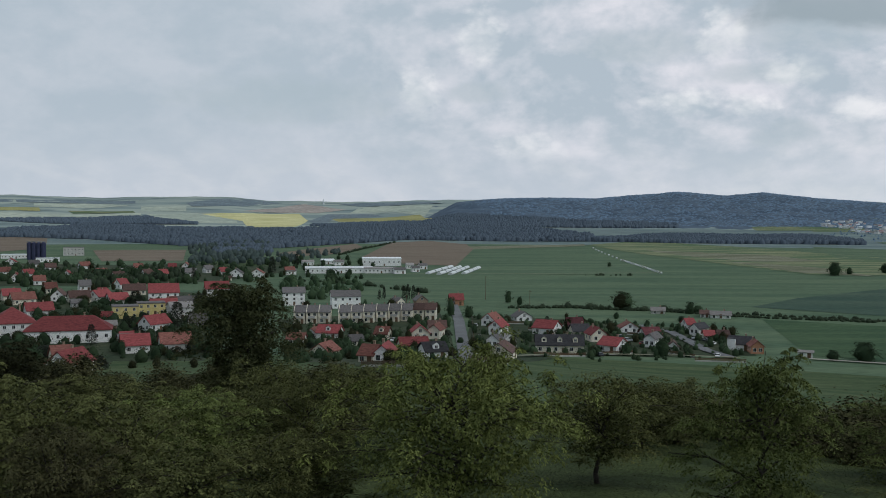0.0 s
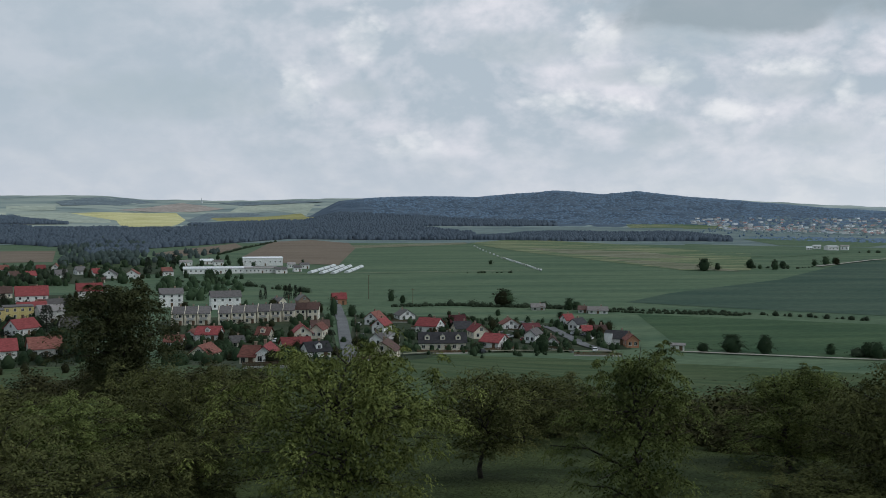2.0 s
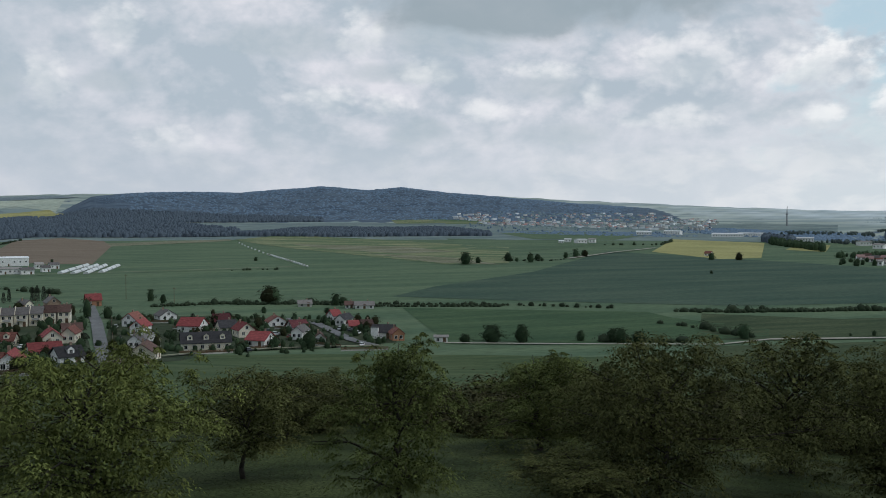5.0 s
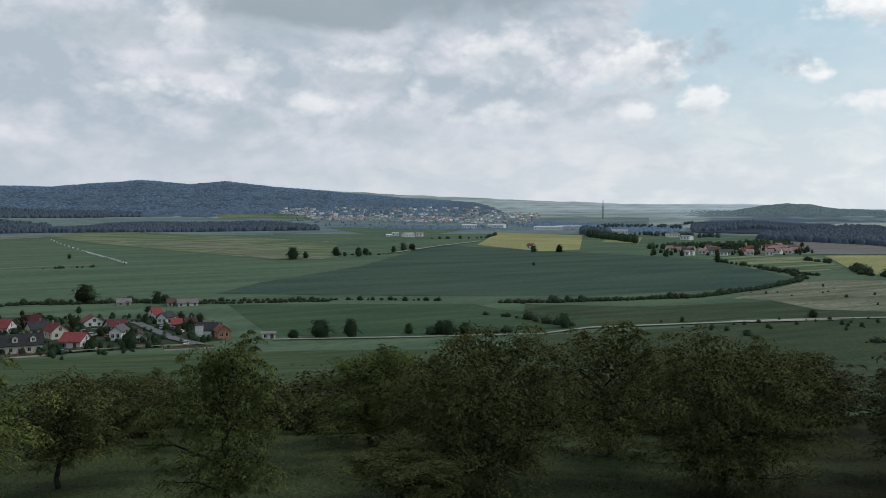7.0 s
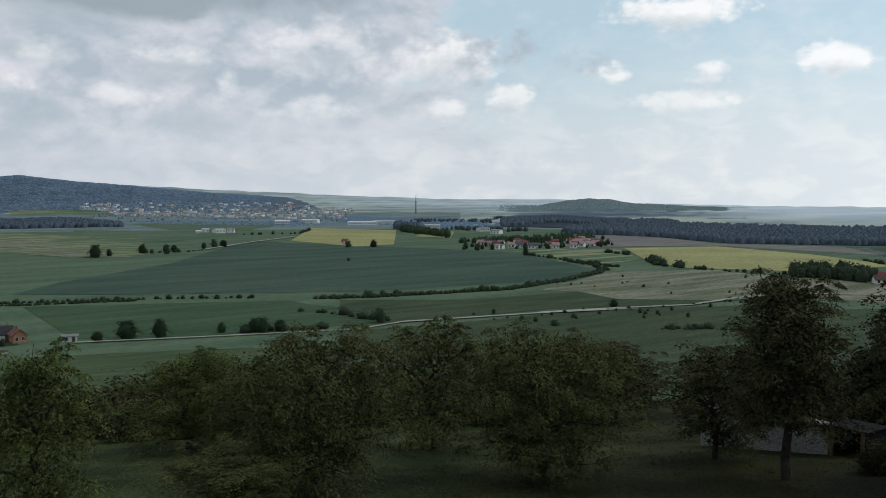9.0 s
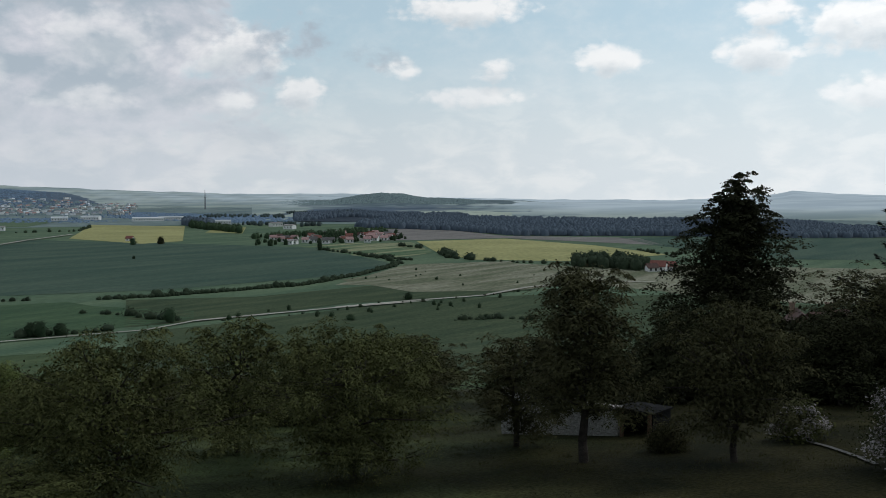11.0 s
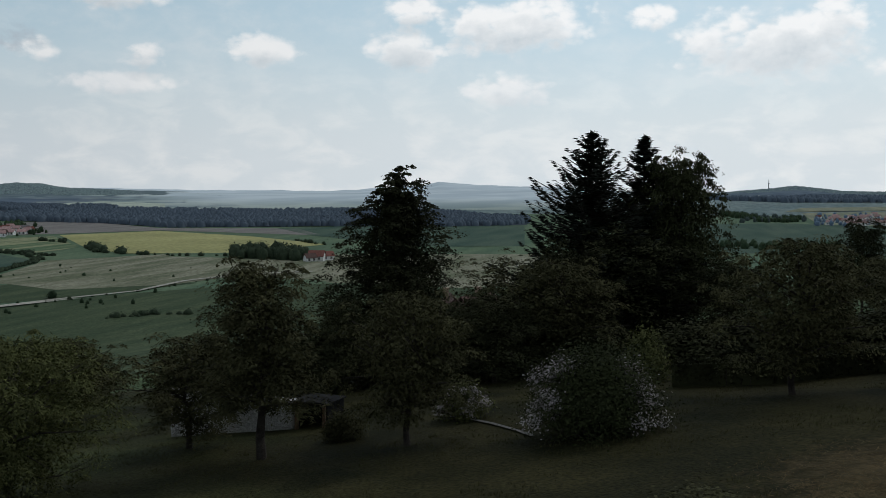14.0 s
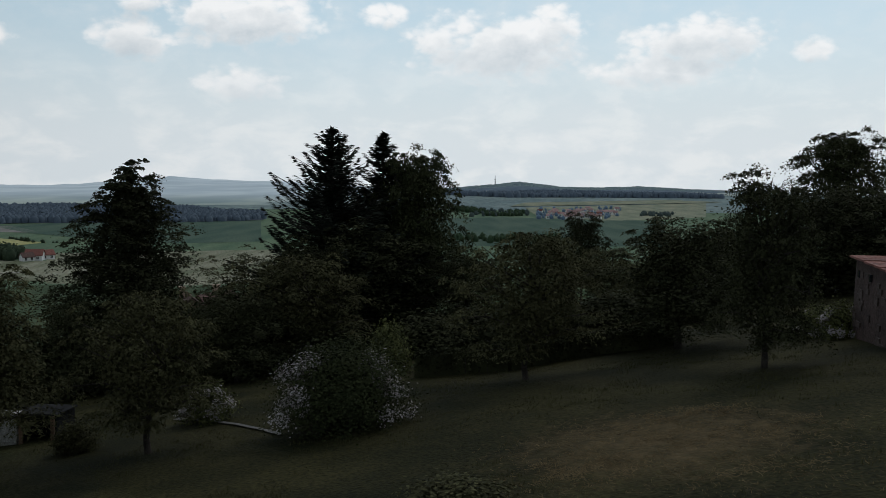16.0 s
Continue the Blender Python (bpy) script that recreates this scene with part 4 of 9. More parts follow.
    if party:
        V = [(-0.14, -d / 2 - 0.6, -1.2), (0.14, -d / 2 - 0.6, -1.2), (0.14, d / 2 + 0.3, -1.2), (-0.14, d / 2 + 0.3, -1.2), (-0.14, -d / 2 - 0.6, h + 0.2), (0.14, -d / 2 - 0.6, h + 0.2),
             (0.14, d / 2 + 0.3, h + 0.3), (-0.14, d / 2 + 0.3, h + 0.3), (-0.14, 0, h + rise + 0.6), (0.14, 0, h + rise + 0.6)]
        pw = mesh_object("party_wall", V, [(0, 1, 5, 4), (1, 2, 6, 9, 5), (2, 3, 7, 6), (3, 0, 4, 8, 7), (4, 5, 9, 8), (6, 7, 8, 9), (3, 2, 1, 0)], wall, root)
        pw.location = (-w / 2, 0, 0)
        mesh_object("balcony", *join_data(box_data(-w * 0.3, w * 0.3, -d / 2 - 1.2, -d / 2, h * 0.5, h * 0.5 + 0.15), box_data(-w * 0.3, w * 0.3, -d / 2 - 1.2, -d / 2 - 1.12, h * 0.5 + 0.15, h * 0.5 + 1.0)), G_, root)
    if annex:
        ax, ay, aw, ad, ah = annex
        mesh_object("annex", *box_data(ax - aw / 2, ax + aw / 2, ay - ad / 2, ay + ad / 2, -1.2, ah), wall, root)
        mesh_object("annex_roof", *box_data(ax - aw / 2 - 0.2, ax + aw / 2 + 0.2, ay - ad / 2 - 0.2, ay + ad / 2 + 0.2, ah, ah + 0.2), roof, root)
    return root


# Far walls and roofs, with distance haze put into their colours.
FAR_WALL = mat("hazed_town_plaster", (0.66, 0.69, 0.72), (0.80, 0.82, 0.84), 0.2, 0.9, 0, 6, rand=0.2)
FAR_ROOF = mat("hazed_town_roof", (0.26, 0.295, 0.33), (0.36, 0.39, 0.43), 0.2, 0.9, 0, 6, rand=0.3)
FAR_RED = mat("hazed_town_tile", (0.33, 0.21, 0.20), (0.42, 0.27, 0.25), 0.2, 0.9, 0, 6, rand=0.25)
NAVY = mat("dark_blue_sheet", (0.030, 0.034, 0.075), (0.045, 0.050, 0.10), 0.3, 0.6, 0, 6)
FOIL = mat("white_foil", (0.55, 0.58, 0.58), (0.68, 0.70, 0.70), 0.5, 0.45, 0, 6)
STONE = mat("whitewashed_stone", (0.19, 0.185, 0.175), (0.40, 0.39, 0.365), 2.2, 0.95, 0.6, 5, grit=0.35)
WORN_STONE = mat("worn_path_stone", (0.085, 0.083, 0.078), (0.14, 0.135, 0.125), 2.0, 0.95, 0.4, 6)
PINKWALL = mat("weathered_pink_plaster", (0.046, 0.030, 0.026), (0.088, 0.058, 0.050), 1.1, 0.95, 0.5, 8, grit=0.35)


def silo_block(x, y, wide, high):
    root = tagged(new("silo"), "dark blue steel storage silos in a block", "silo")
    root.matrix_basis = Matrix.Translation((x, y, ground_z(x, y)))
    n, r = 4, wide / 8
    for k in range(n):
        u = (k + 0.5) / n * wide - wide / 2
        V, Fc = tubes([((u, 0, -1), (u, 0, high), r * 1.02, r * 1.02), ((u, 0, high), (u, 0, high * 1.06), r * 1.02, r * 0.3)], 12)
        mesh_object("tank", V, Fc, NAVY, root)
    mesh_object("walkway", *box_data(-wide / 2, wide / 2, -0.6, 0.6, high * 1.06, high * 1.1), STEEL, root)


def greenhouse(x0, y0, x1, y1, wide=5.0):
    """A foil tunnel from one end to the other."""
    a, b = Vector((x0, y0)), Vector((x1, y1))
    L = (b - a).length
    root = tagged(new("greenhouse"), "long white foil tunnel greenhouse", "greenhouse", "tunnels by the factory")
    root.matrix_basis = Matrix.Translation((x0, y0, ground_z(x0, y0) - 0.2)) @ Matrix.Rotation(math.atan2(b.y - a.y, b.x - a.x), 4, "Z")
    V, Fc = [], []
    n = 10
    for k in range(n + 1):
        t = math.pi * k / n
        for u in (0, L):
            V.append((u, math.cos(t) * wide / 2, math.sin(t) * 2.3))
    for k in range(n):
        Fc.append((2 * k, 2 * k + 1, 2 * k + 3, 2 * k + 2))
    Fc += [tuple(range(0, 2 * n + 2, 2)), tuple(range(2 * n + 1, 0, -2))]
    mesh_object("cover", V, Fc, FOIL, root)
    mesh_object("base_rail", *join_data(box_data(0, L, -wide / 2 - 0.15, -wide / 2 + 0.05, 0, 0.6), box_data(0, L, wide / 2 - 0.05, wide / 2 + 0.15, 0, 0.6)), STEEL, root)


ROOF_WORD = {"red_tile": "red tiled roof", "brown_tile": "brown tiled roof", "grey_tile": "grey tiled roof", "old_red_tile": "red tiled roof paled by age or haze", "pale_eternit": "pale grey roof", "white_sheet": "white sheet roof", "hazed_town_tile": "red tiled roof paled by age or haze"}


def far_house(x, y, turn, w, h, roof, d=None, name="far_house", wall=None, group="far hamlet"):
    d = d or min(w * 0.8, 12)
    low = roof in (SHEET, PALE)
    root = tagged(new(name), "small pale house with " + ROOF_WORD[roof.name] + " in the distance", "house", group)
    root.matrix_basis = Matrix.Translation((x, y, ground_z(x, y))) @ Matrix.Rotation(radians(turn), 4, "Z")
    rise = 1.2 if low else d * 0.4
    mesh_object("wall", *gable_body(w, d, h, rise), wall or W, root)
    mesh_object("roof", *gable_roof(w, d, h, rise, 0.5, 0.4), roof, root)
    n = max(2, int(w / 4))
    for k in range(n):
        window(root, (k + 0.5) / n * w - w / 2, -d / 2, h * 0.55, 0, 1.3)
    return root


def town(quad, n):
    """The far town: blocks of flats and houses between the four corners."""
    rng = random.Random(n)
    A, B, C, D = [Vector(q) for q in quad]
    for k in range(n):
        u, v = rng.random(), rng.random() ** 1.3
        p = A.lerp(B, u).lerp(D.lerp(C, u), v)
        turn = rng.uniform(-40, 40)
        if rng.random() < 0.45:
            w, h, d = rng.uniform(6, 15), rng.uniform(3, 5.5), 6
            wall = rng.choice([FAR_WALL, FAR_WALL, G_, W])
            root = tagged(new("apartment_block"), "pale block of flats in the far town", "building", "far town")
            root.matrix_basis = Matrix.Translation((p.x, p.y, ground_z(p.x, p.y))) @ Matrix.Rotation(radians(turn), 4, "Z")
            mesh_object("wall", *box_data(-w / 2, w / 2, -d / 2, d / 2, -3, h), wall, root)
            mesh_object("roof", *flat_roof(w, d, h), rng.choice([FAR_ROOF, FAR_ROOF, PALE]), root)
        else:
            w, h, d = rng.uniform(4, 7.5), rng.uniform(2, 3), 4.5
            root = tagged(new("town_house"), "gabled house in the far town", "house", "far town")
            root.matrix_basis = Matrix.Translation((p.x, p.y, ground_z(p.x, p.y))) @ Matrix.Rotation(radians(turn), 4, "Z")
            mesh_object("wall", *gable_body(w, d, h, 1.6), rng.choice([FAR_WALL, W, FAR_WALL]), root)
            mesh_object("roof", *gable_roof(w, d, h, 1.6, 0.5, 0.4), rng.choice([FAR_RED, FAR_RED, FAR_ROOF, PALE]), root)


def mast(x, y, high, wide=3.0, material=STEEL, label="slender steel transmission mast on the horizon"):
    root = tagged(new("transmission_mast"), label, "mast")
    root.matrix_basis = Matrix.Translation((x, y, ground_z(x, y) - 2))
    V, Fc = tubes([((0, 0, 0), (0, 0, high * 0.6), wide * 0.6, wide * 0.4), ((0, 0, high * 0.6), (0, 0, high + 2), wide * 0.4, wide * 0.2)], 8)
    mesh_object("pole", V, Fc, material, root)
    V, Fc = tubes([((0, 0, high * 0.62), (0, 0, high * 0.66), wide, wide)], 10)
    mesh_object("platform", V, Fc, material, root)


def utility_pole(x, y, high):
    root = tagged(new("utility_pole"), "tall dark wooden utility pole with cross arm", "pole")
    root.matrix_basis = Matrix.Translation((x, y, ground_z(x, y)))
    V, Fc = tubes([((0, 0, -0.5), (0, 0, high), 0.16, 0.11)], 8)
    mesh_object("pole", V, Fc, TIMBER, root)
    mesh_object("cross_arm", *box_data(-0.9, 0.9, -0.06, 0.06, high - 0.7, high - 0.55), TIMBER, root)


def inside(p, poly):
    c, n = False, len(poly)
    for i in range(n):
        a, b = poly[i], poly[i - 1]
        if (a[1] > p[1]) != (b[1] > p[1]) and p[0] < (b[0] - a[0]) * (p[1] - a[1]) / (b[1] - a[1]) + a[0]:
            c = not c
    return c


def clump_cloud(rng, base, wide, high, n, spiky):
    """Leaf clumps of one small distant tree, as ragged blades round a trunk."""
    h = rng.uniform(0.06, 1.0, n)
    env = (np.clip(1.04 - h, 0, 1) ** 0.42 if spiky else np.sqrt(np.clip(1 - (2 * h - 0.9) ** 2 / 1.3, 0.02, 1))) * wide / 2
    t = rng.uniform(0, 6.283, n)
    r = env * rng.uniform(0.66, 1.16, n)
    return np.stack([base[0] + r * np.cos(t), base[1] + r * np.sin(t), base[2] + h * high], 1), np.stack([np.cos(t), np.sin(t), 1.6 + 0 * t], 1)


def cores(rng, spots, spiky=False, blunt=False):
    """Solid hearts of distant crowns: a lumpy dome, or a ragged cone, for each x, y, z, width, height."""
    sides = 5 if spiky else 7
    rings = ((0.0, 0.5), (0.68, 0.42), (1.0, 0.10)) if spiky else ((0.0, 0.28), (0.28, 0.38), (0.60, 0.33), (0.80, 0.17), (0.88, 0.03))
    if blunt:
        sides, rings = 5, ((0.0, 0.6), (0.6, 0.44), (1.0, 0.06))
    S = np.array(spots, float)
    n, m = len(S), len(rings)
    t = rng.uniform(0, 6.28, (n, 1, 1)) + rng.normal(size=(n, m, 1)) * 0.25 + np.arange(sides) * 6.2832 / sides
    q = np.array([r[1] for r in rings])[None, :, None] * rng.uniform(0.72, 1.2, (n, m, sides)) * S[:, 3, None, None]
    z = np.array([r[0] for r in rings])[None, :, None] + rng.normal(size=(n, m, sides)) * 0.03
    V = np.stack([S[:, 0, None, None] + q * np.cos(t), S[:, 1, None, None] + q * np.sin(t), S[:, 2, None, None] + z * S[:, 4, None, None]], -1).reshape(-1, 3)
    base = (np.arange(n) * m * sides)[:, None, None]
    i, j = np.arange(m - 1)[None, :, None] * sides, np.arange(sides)[None, None]
    k = (j + 1) % sides
    Fc = np.stack([base + i + j, base + i + k, base + i + sides + k, base + i + sides + j], -1).reshape(-1, 4)
    return V, Fc


def with_cores(rng, V, Fc, spots):
    cv, cf = cores(rng, spots)
    return np.concatenate([V, cv]), np.concatenate([Fc, cf + len(V)])


def wood(poly, n, high, material, label, seed):
    """A wood: many small trees inside an outline, one mesh; ragged cones for conifers, lumpy leafy crowns for the rest."""
    rng = np.random.default_rng(seed)
    spiky = material in (NEEDLE_HAZED, RIDGE_HAZED, HILL_HAZED)
    n = int(n * 1.7) if spiky else n
    P = np.array(poly)
    lo, hi = P.min(0), P.max(0)
    spots = []
    for q in rng.uniform(lo, hi, (n * 12, 2)):
        if inside(q, poly):
            spots.append(q)
        if len(spots) >= n:
            break
    spots = np.array(spots)
    stand = 0.86 + 0.16 * np.sin(spots[:, 0] * 0.021 + seed) * np.sin(spots[:, 1] * 0.017)
    h = high * rng.uniform(0.8, 1.03, len(spots)) * stand
    if material in (RIDGE_HAZED, HILL_HAZED):
        turn = np.degrees(np.arctan2(spots[:, 0], spots[:, 1]))
        h = h * (0.25 + 0.75 * np.clip(np.minimum(turn - turn.min(), turn.max() - turn) / 2.5, 0, 1))
    w = h * (rng.uniform(0.6, 1.0, len(spots)) * (2.2 if material in (RIDGE_HAZED, HILL_HAZED) else 1.5) if spiky else rng.uniform(0.8, 1.15, len(spots)))
    if material in (RIDGE_HAZED, HILL_HAZED):
        h = h * 0.6
    K = np.column_stack([spots, height(spots[:, 0], spots[:, 1]) - 0.5, w, h])
    V, Fc = cores(rng, K, spiky, material in (RIDGE_HAZED, HILL_HAZED))
    if not spiky:
        V, Fc = leafy(rng, V, Fc, K, 26, 0.13)
    ob = fast_mesh("wood", V, Fc, material, None)
    return tagged(ob, label, "wood", kind="stuff")


def leafy(rng, V, Fc, K, blades, size):
    """Adds leaf clumps round the hearts of distant crowns."""
    C, N, S = [], [], []
    for x, y, z, w, h in K:
        c, nn = clump_cloud(rng, (x, y, z), w * 1.04, h, blades, False)
        C.append(c)
        N.append(nn)
        S.append(np.full(blades, (w + h) / 2))
    C, N, S = np.concatenate(C), np.concatenate(N), np.concatenate(S)
    N /= np.linalg.norm(N, axis=1, keepdims=True)
    LV, LF = leaves(rng, C, N, 1.0, 0.8, 0.15)
    LV = C.repeat(4, 0) + (LV - C.repeat(4, 0)) * (S.repeat(4) * size)[:, None]
    return np.concatenate([V, LV]), np.concatenate([Fc, LF + len(V)])


def straw_litter():
    """Loose dry stalks lying on the trampled part of the meadow, in uneven drifts."""
    rng = np.random.default_rng(77)
    drifts = ((25.7, -2.3, 0.9, 0.9, 2600), (27.6, -5.2, 0.8, 1.0, 1500), (31.0, -6.6, 1.1, 0.8, 1900), (27.2, -8.6, 1.0, 0.9, 1000), (23.6, -6.4, 1.6, 0.9, 1300), (29.0, -3.6, 1.8, 1.5, 900))
    V, Fc = [], []
    for x, y, across, along, n in drifts:
        for q in rng.normal(size=(n, 2)):
            px, py = x + q[0] * along, y + q[1] * across
            if math.sin(px * 2.3 + 1.1 * math.sin(py * 1.7)) * math.sin(py * 2.9 + px) < rng.uniform(-0.6, 0.5):
                continue
            t, half, w = rng.uniform(0, 3.14), rng.uniform(0.02, 0.075), rng.uniform(0.002, 0.006)
            c, s_ = math.cos(t), math.sin(t)
            z = ground_z(px, py) + rng.uniform(0.02, 0.09)
            lift = rng.normal() * 0.02
            b = len(V)
            V += [(px - c * half - s_ * w, py - s_ * half + c * w, z - lift), (px + c * half - s_ * w, py + s_ * half + c * w, z + lift), (px + c * half + s_ * w, py + s_ * half - c * w, z + lift + 0.01), (px - c * half + s_ * w, py - s_ * half - c * w, z - lift + 0.01)]
            Fc.append((b, b + 1, b + 2, b + 3))
    ob = fast_mesh("straw_litter", np.array(V), np.array(Fc), STRAW, None)
    return tagged(ob, "loose dry straw lying on the trampled meadow", "straw", kind="stuff")


def hedge(line, high, gap, label, seed, wide=1.3):
    """A hedge or a row of bushes along a line, one mesh; close-set bushes grow into one band."""
    rng = np.random.default_rng(seed)
    K = []
    close = gap < 2
    for a, b in zip(line, line[1:]):
        a, b = np.array(a, float), np.array(b, float)
        n = max(1, int(np.linalg.norm(b - a) / (gap * (0.72 if close else 1.0))))
        for k in range(n):
            q = a + (b - a) * (k + rng.uniform(0, 1)) / n + rng.normal(size=2) * (1.1 if close else 0.7)
            h = high * (rng.choice((0.38, 0.45, 0.5, 0.58, 0.85), p=(0.25, 0.3, 0.25, 0.15, 0.05)) if close else rng.choice((0.4, 0.55, 0.7, 0.95))) * rng.uniform(0.85, 1.1)
            K.append((q[0], q[1], ground_z(*q) - 0.2, h * wide * rng.uniform(0.9, 1.5), h))
    V, Fc = leafy(rng, *cores(rng, K), K, 48 if close else 64, 0.115)
    ob = fast_mesh("hedge", V, Fc, LEAF_HEDGE, None)
    return tagged(ob, label, "hedge", kind="stuff")


def small_spruce(seed):
    rng = np.random.default_rng(seed)
    root = tagged(new("spruce"), "slim dark spruce in a village garden", "conifer")
    V, Fc = tubes([((0, 0, -0.5), (0, 0, 9), 0.16, 0.02)], 5)
    mesh_object("trunk", V, Fc, BARK, root)
    c, n = clump_cloud(rng, (0, 0, 0.3), 4.0, 9.6, 1100, True)
    n /= np.linalg.norm(n, axis=1, keepdims=True)
    fast_mesh("crown", *leaves(rng, c, n, 0.5, 0.3, 0.3), NEEDLE, root)
    return root


MID_A = tree("garden_tree", 31, 8, 7.5, 0.5, 84, 9, 0.58, LEAF_FAR, "leafy dark green tree standing in grass", tuft=0.85, limbs=3, core=True)
MID_B = tree("garden_tree", 32, 8, 7.0, 0.4, 84, 9, 0.58, LEAF_DARK, "dark broadleaf tree with uneven crown", profile=egg_profile, tuft=0.85, limbs=3, core=True)
MID_S = small_spruce(33)
MID_SIZE = {MID_A: (7.5, 8.0), MID_B: (7.0, 8.0), MID_S: (4.0, 9.8)}


def mid_tree(kind, x, y, wide, high, turn):
    w, h = MID_SIZE[kind]
    s = wide / w
    plant(kind, x, y, s, turn, 0.1, high / h / s)


def garden_growth(spots, label, seed, material=LEAF_FAR):
    """Small garden trees and bushes of the village that cannot be told apart: x, y, width, height from a seeded scatter."""
    rng = np.random.default_rng(seed)
    K = [(x, y, ground_z(x, y) - 0.2, w, h) for x, y, w, h in spots]
    V, Fc = leafy(rng, *cores(rng, K), K, 64, 0.115)
    return tagged(fast_mesh("garden_growth", V, Fc, material, None), label, "garden trees", kind="stuff")


def scatter(quad, n, low, high, seed):
    """Spots between four corners, with a width and a height each."""
    rng = random.Random(seed)
    A, B, C, D = [Vector(q) for q in quad]
    out = []
    for _ in range(n):
        u, v = rng.random(), rng.random()
        p = A.lerp(B, u).lerp(D.lerp(C, u), v)
        h = rng.uniform(low, high)
        out.append((p.x, p.y, h * rng.uniform(0.8, 1.2), h))
    return out


# ---- fields, roads and tracks ----
patch("ploughed_field", [(-91, 1080), (-86, 1548), (-23, 1624), (37, 1502), (42, 1332), (13, 914), (-24, 932), (-72, 994)], PLOUGH, "bare brown ploughed field behind the white factory")
patch("ploughed_field", [(-202, 1166), (-175, 1326), (-136, 1499), (-115, 1378), (-126, 1160), (-179, 1072)], PLOUGH, "narrow strip of brown ploughed soil")
patch("ploughed_field", [(-746, 1618), (-691, 1681), (-529, 1278), (-541, 1172)], PLOUGH, "bare brown field below the dark wood")
patch("ploughed_field", [(-443, 1216), (-332, 1243), (-269, 995), (-347, 976)], PLOUGH, "brown ploughed field beyond the village")
patch("pasture", [(-211, 887), (-234, 998), (-188, 1035), (-160, 900)], GRASS_SLOPE, "fresh green pasture at the village edge")
patch("hay_meadow", [(226, 1500), (337, 1658), (442, 1457), (523, 1132), (373, 807), (312, 806), (288, 947), (255, 1181)], HAY, "pale mown hay meadow with windrows")
patch("hay_meadow", [(39, 1424), (224, 1520), (216, 1459), (42, 1332)], STUBBLE, "thin pale strip of dry grass beyond green crop")
patch("crop_field", [(590, 996), (639, 734), (647, 605), (528, 418), (458, 391), (326, 421), (238, 482), (172, 534), (219, 590), (343, 694)], CROP_DARK, "broad dark green cereal field")
patch("crop_field", [(158, 473), (267, 412), (264, 386), (278, 334), (260, 313), (191, 318), (135, 352)], CROP_NEAR, "dark green cereal field below the village")
patch("fallow_field", [(533, 414), (601, 367), (437, 266), (426, 312), (398, 359), (469, 388)], STUBBLE, "pale dry fallow grassland")
patch("fallow_field", [(422, 376), (506, 388), (582, 381), (584, 309), (578, 236), (464, 189), (481, 248), (428, 260), (392, 301)], STUBBLE, "pale dry fallow grassland with thin grass", 0.05)
patch("rapeseed_field", [(634, 971), (883, 1293), (931, 1134), (668, 818), (610, 809)], RAPE_DULL, "yellow-green fading rapeseed field")
patch("rapeseed_field", [(822, 962), (999, 1134), (963, 1038), (827, 899)], RAPE_DULL, "small yellow rapeseed field")
patch("rapeseed_field", [(643, 465), (785, 595), (882, 548), (813, 406), (731, 300), (624, 330), (597, 401)], RAPE_DULL, "long yellow rapeseed field")
patch("meadow_field", [(648, 631), (715, 635), (766, 587), (646, 473), (577, 458), (583, 518)], HAY, "yellowish meadow near a far village")
patch("slope_field", [(288, 396), (333, 353), (414, 339), (426, 302), (439, 252), (382, 270), (337, 295), (270, 302), (228, 315)], SLOPE_DIMMED, "dull green field between hedge and track")
patch("slope_field", [(218, 300), (261, 291), (321, 282), (380, 263), (423, 235), (114, 63), (107, 149)], SLOPE_DIMMED, "dull green slope below the track", 0.08)
patch("ploughed_field", [(932, 864), (1074, 785), (939, 584), (978, 438), (851, 352), (893, 556), (802, 615), (756, 671)], GREY_SOIL, "grey brown ploughed field below dark wood")
patch("pale_field", [(633, 260), (680, 133), (718, 54), (494, 38), (453, 117), (458, 189)], STUBBLE, "dull fallow field continuing behind trees")
patch("slope_field", [(380, 239), (453, 187), (446, 115), (483, 37), (71, 7), (150, 112), (274, 204)], SLOPE_DIMMED, "dull green slope beside the orchard", 0.1)
patch("crop_field", [(1157, 87), (1248, -83), (1178, -277), (736, -173), (737, -49), (730, 55)], CROP_DARK, "dark green valley field behind trees")
patch("crop_field", [(970, 456), (1094, 365), (1168, 217), (768, 143), (736, 204), (774, 279), (847, 362)], CROP_DARK, "dark green field behind trees")
patch("crop_field", [(1008, -12), (1129, -234), (929, -203), (807, -10)], CROP_DARK, "dark green field in the far valley")
patch("meadow_field", [(1608, -144), (1718, -325), (1827, -508), (1314, -365), (1167, -207), (1212, -129)], FAR_TAN, "pale tan meadow round a far hamlet")
patch("meadow_field", [(1640, -120), (1800, -160), (1960, -470), (1850, -545), (1740, -330)], FAR_TAN, "pale tan field on a far slope", 0.6)
patch("rapeseed_field", [(-793, 3144), (-676, 3246), (-495, 3310), (-409, 2912), (-356, 2293), (-458, 2266), (-585, 2810)], RAPE, "bright yellow rapeseed field with sunlight put in its colour")
patch("rapeseed_field", [(-356, 3042), (-192, 3125), (-80, 3300), (-30, 2844), (-24, 2740), (-143, 2883), (-310, 2859)], RAPE_DULL, "yellow-green rapeseed field on a far slope")
patch("rapeseed_field", [(-1480, 3213), (-1372, 3268), (-1302, 3110), (-1411, 3062)], RAPE_DULL, "far pale yellow field")
patch("meadow_field", [(-1235, 3164), (-1041, 3226), (-1006, 3146), (-1166, 3033)], HAY, "far pale green meadow")
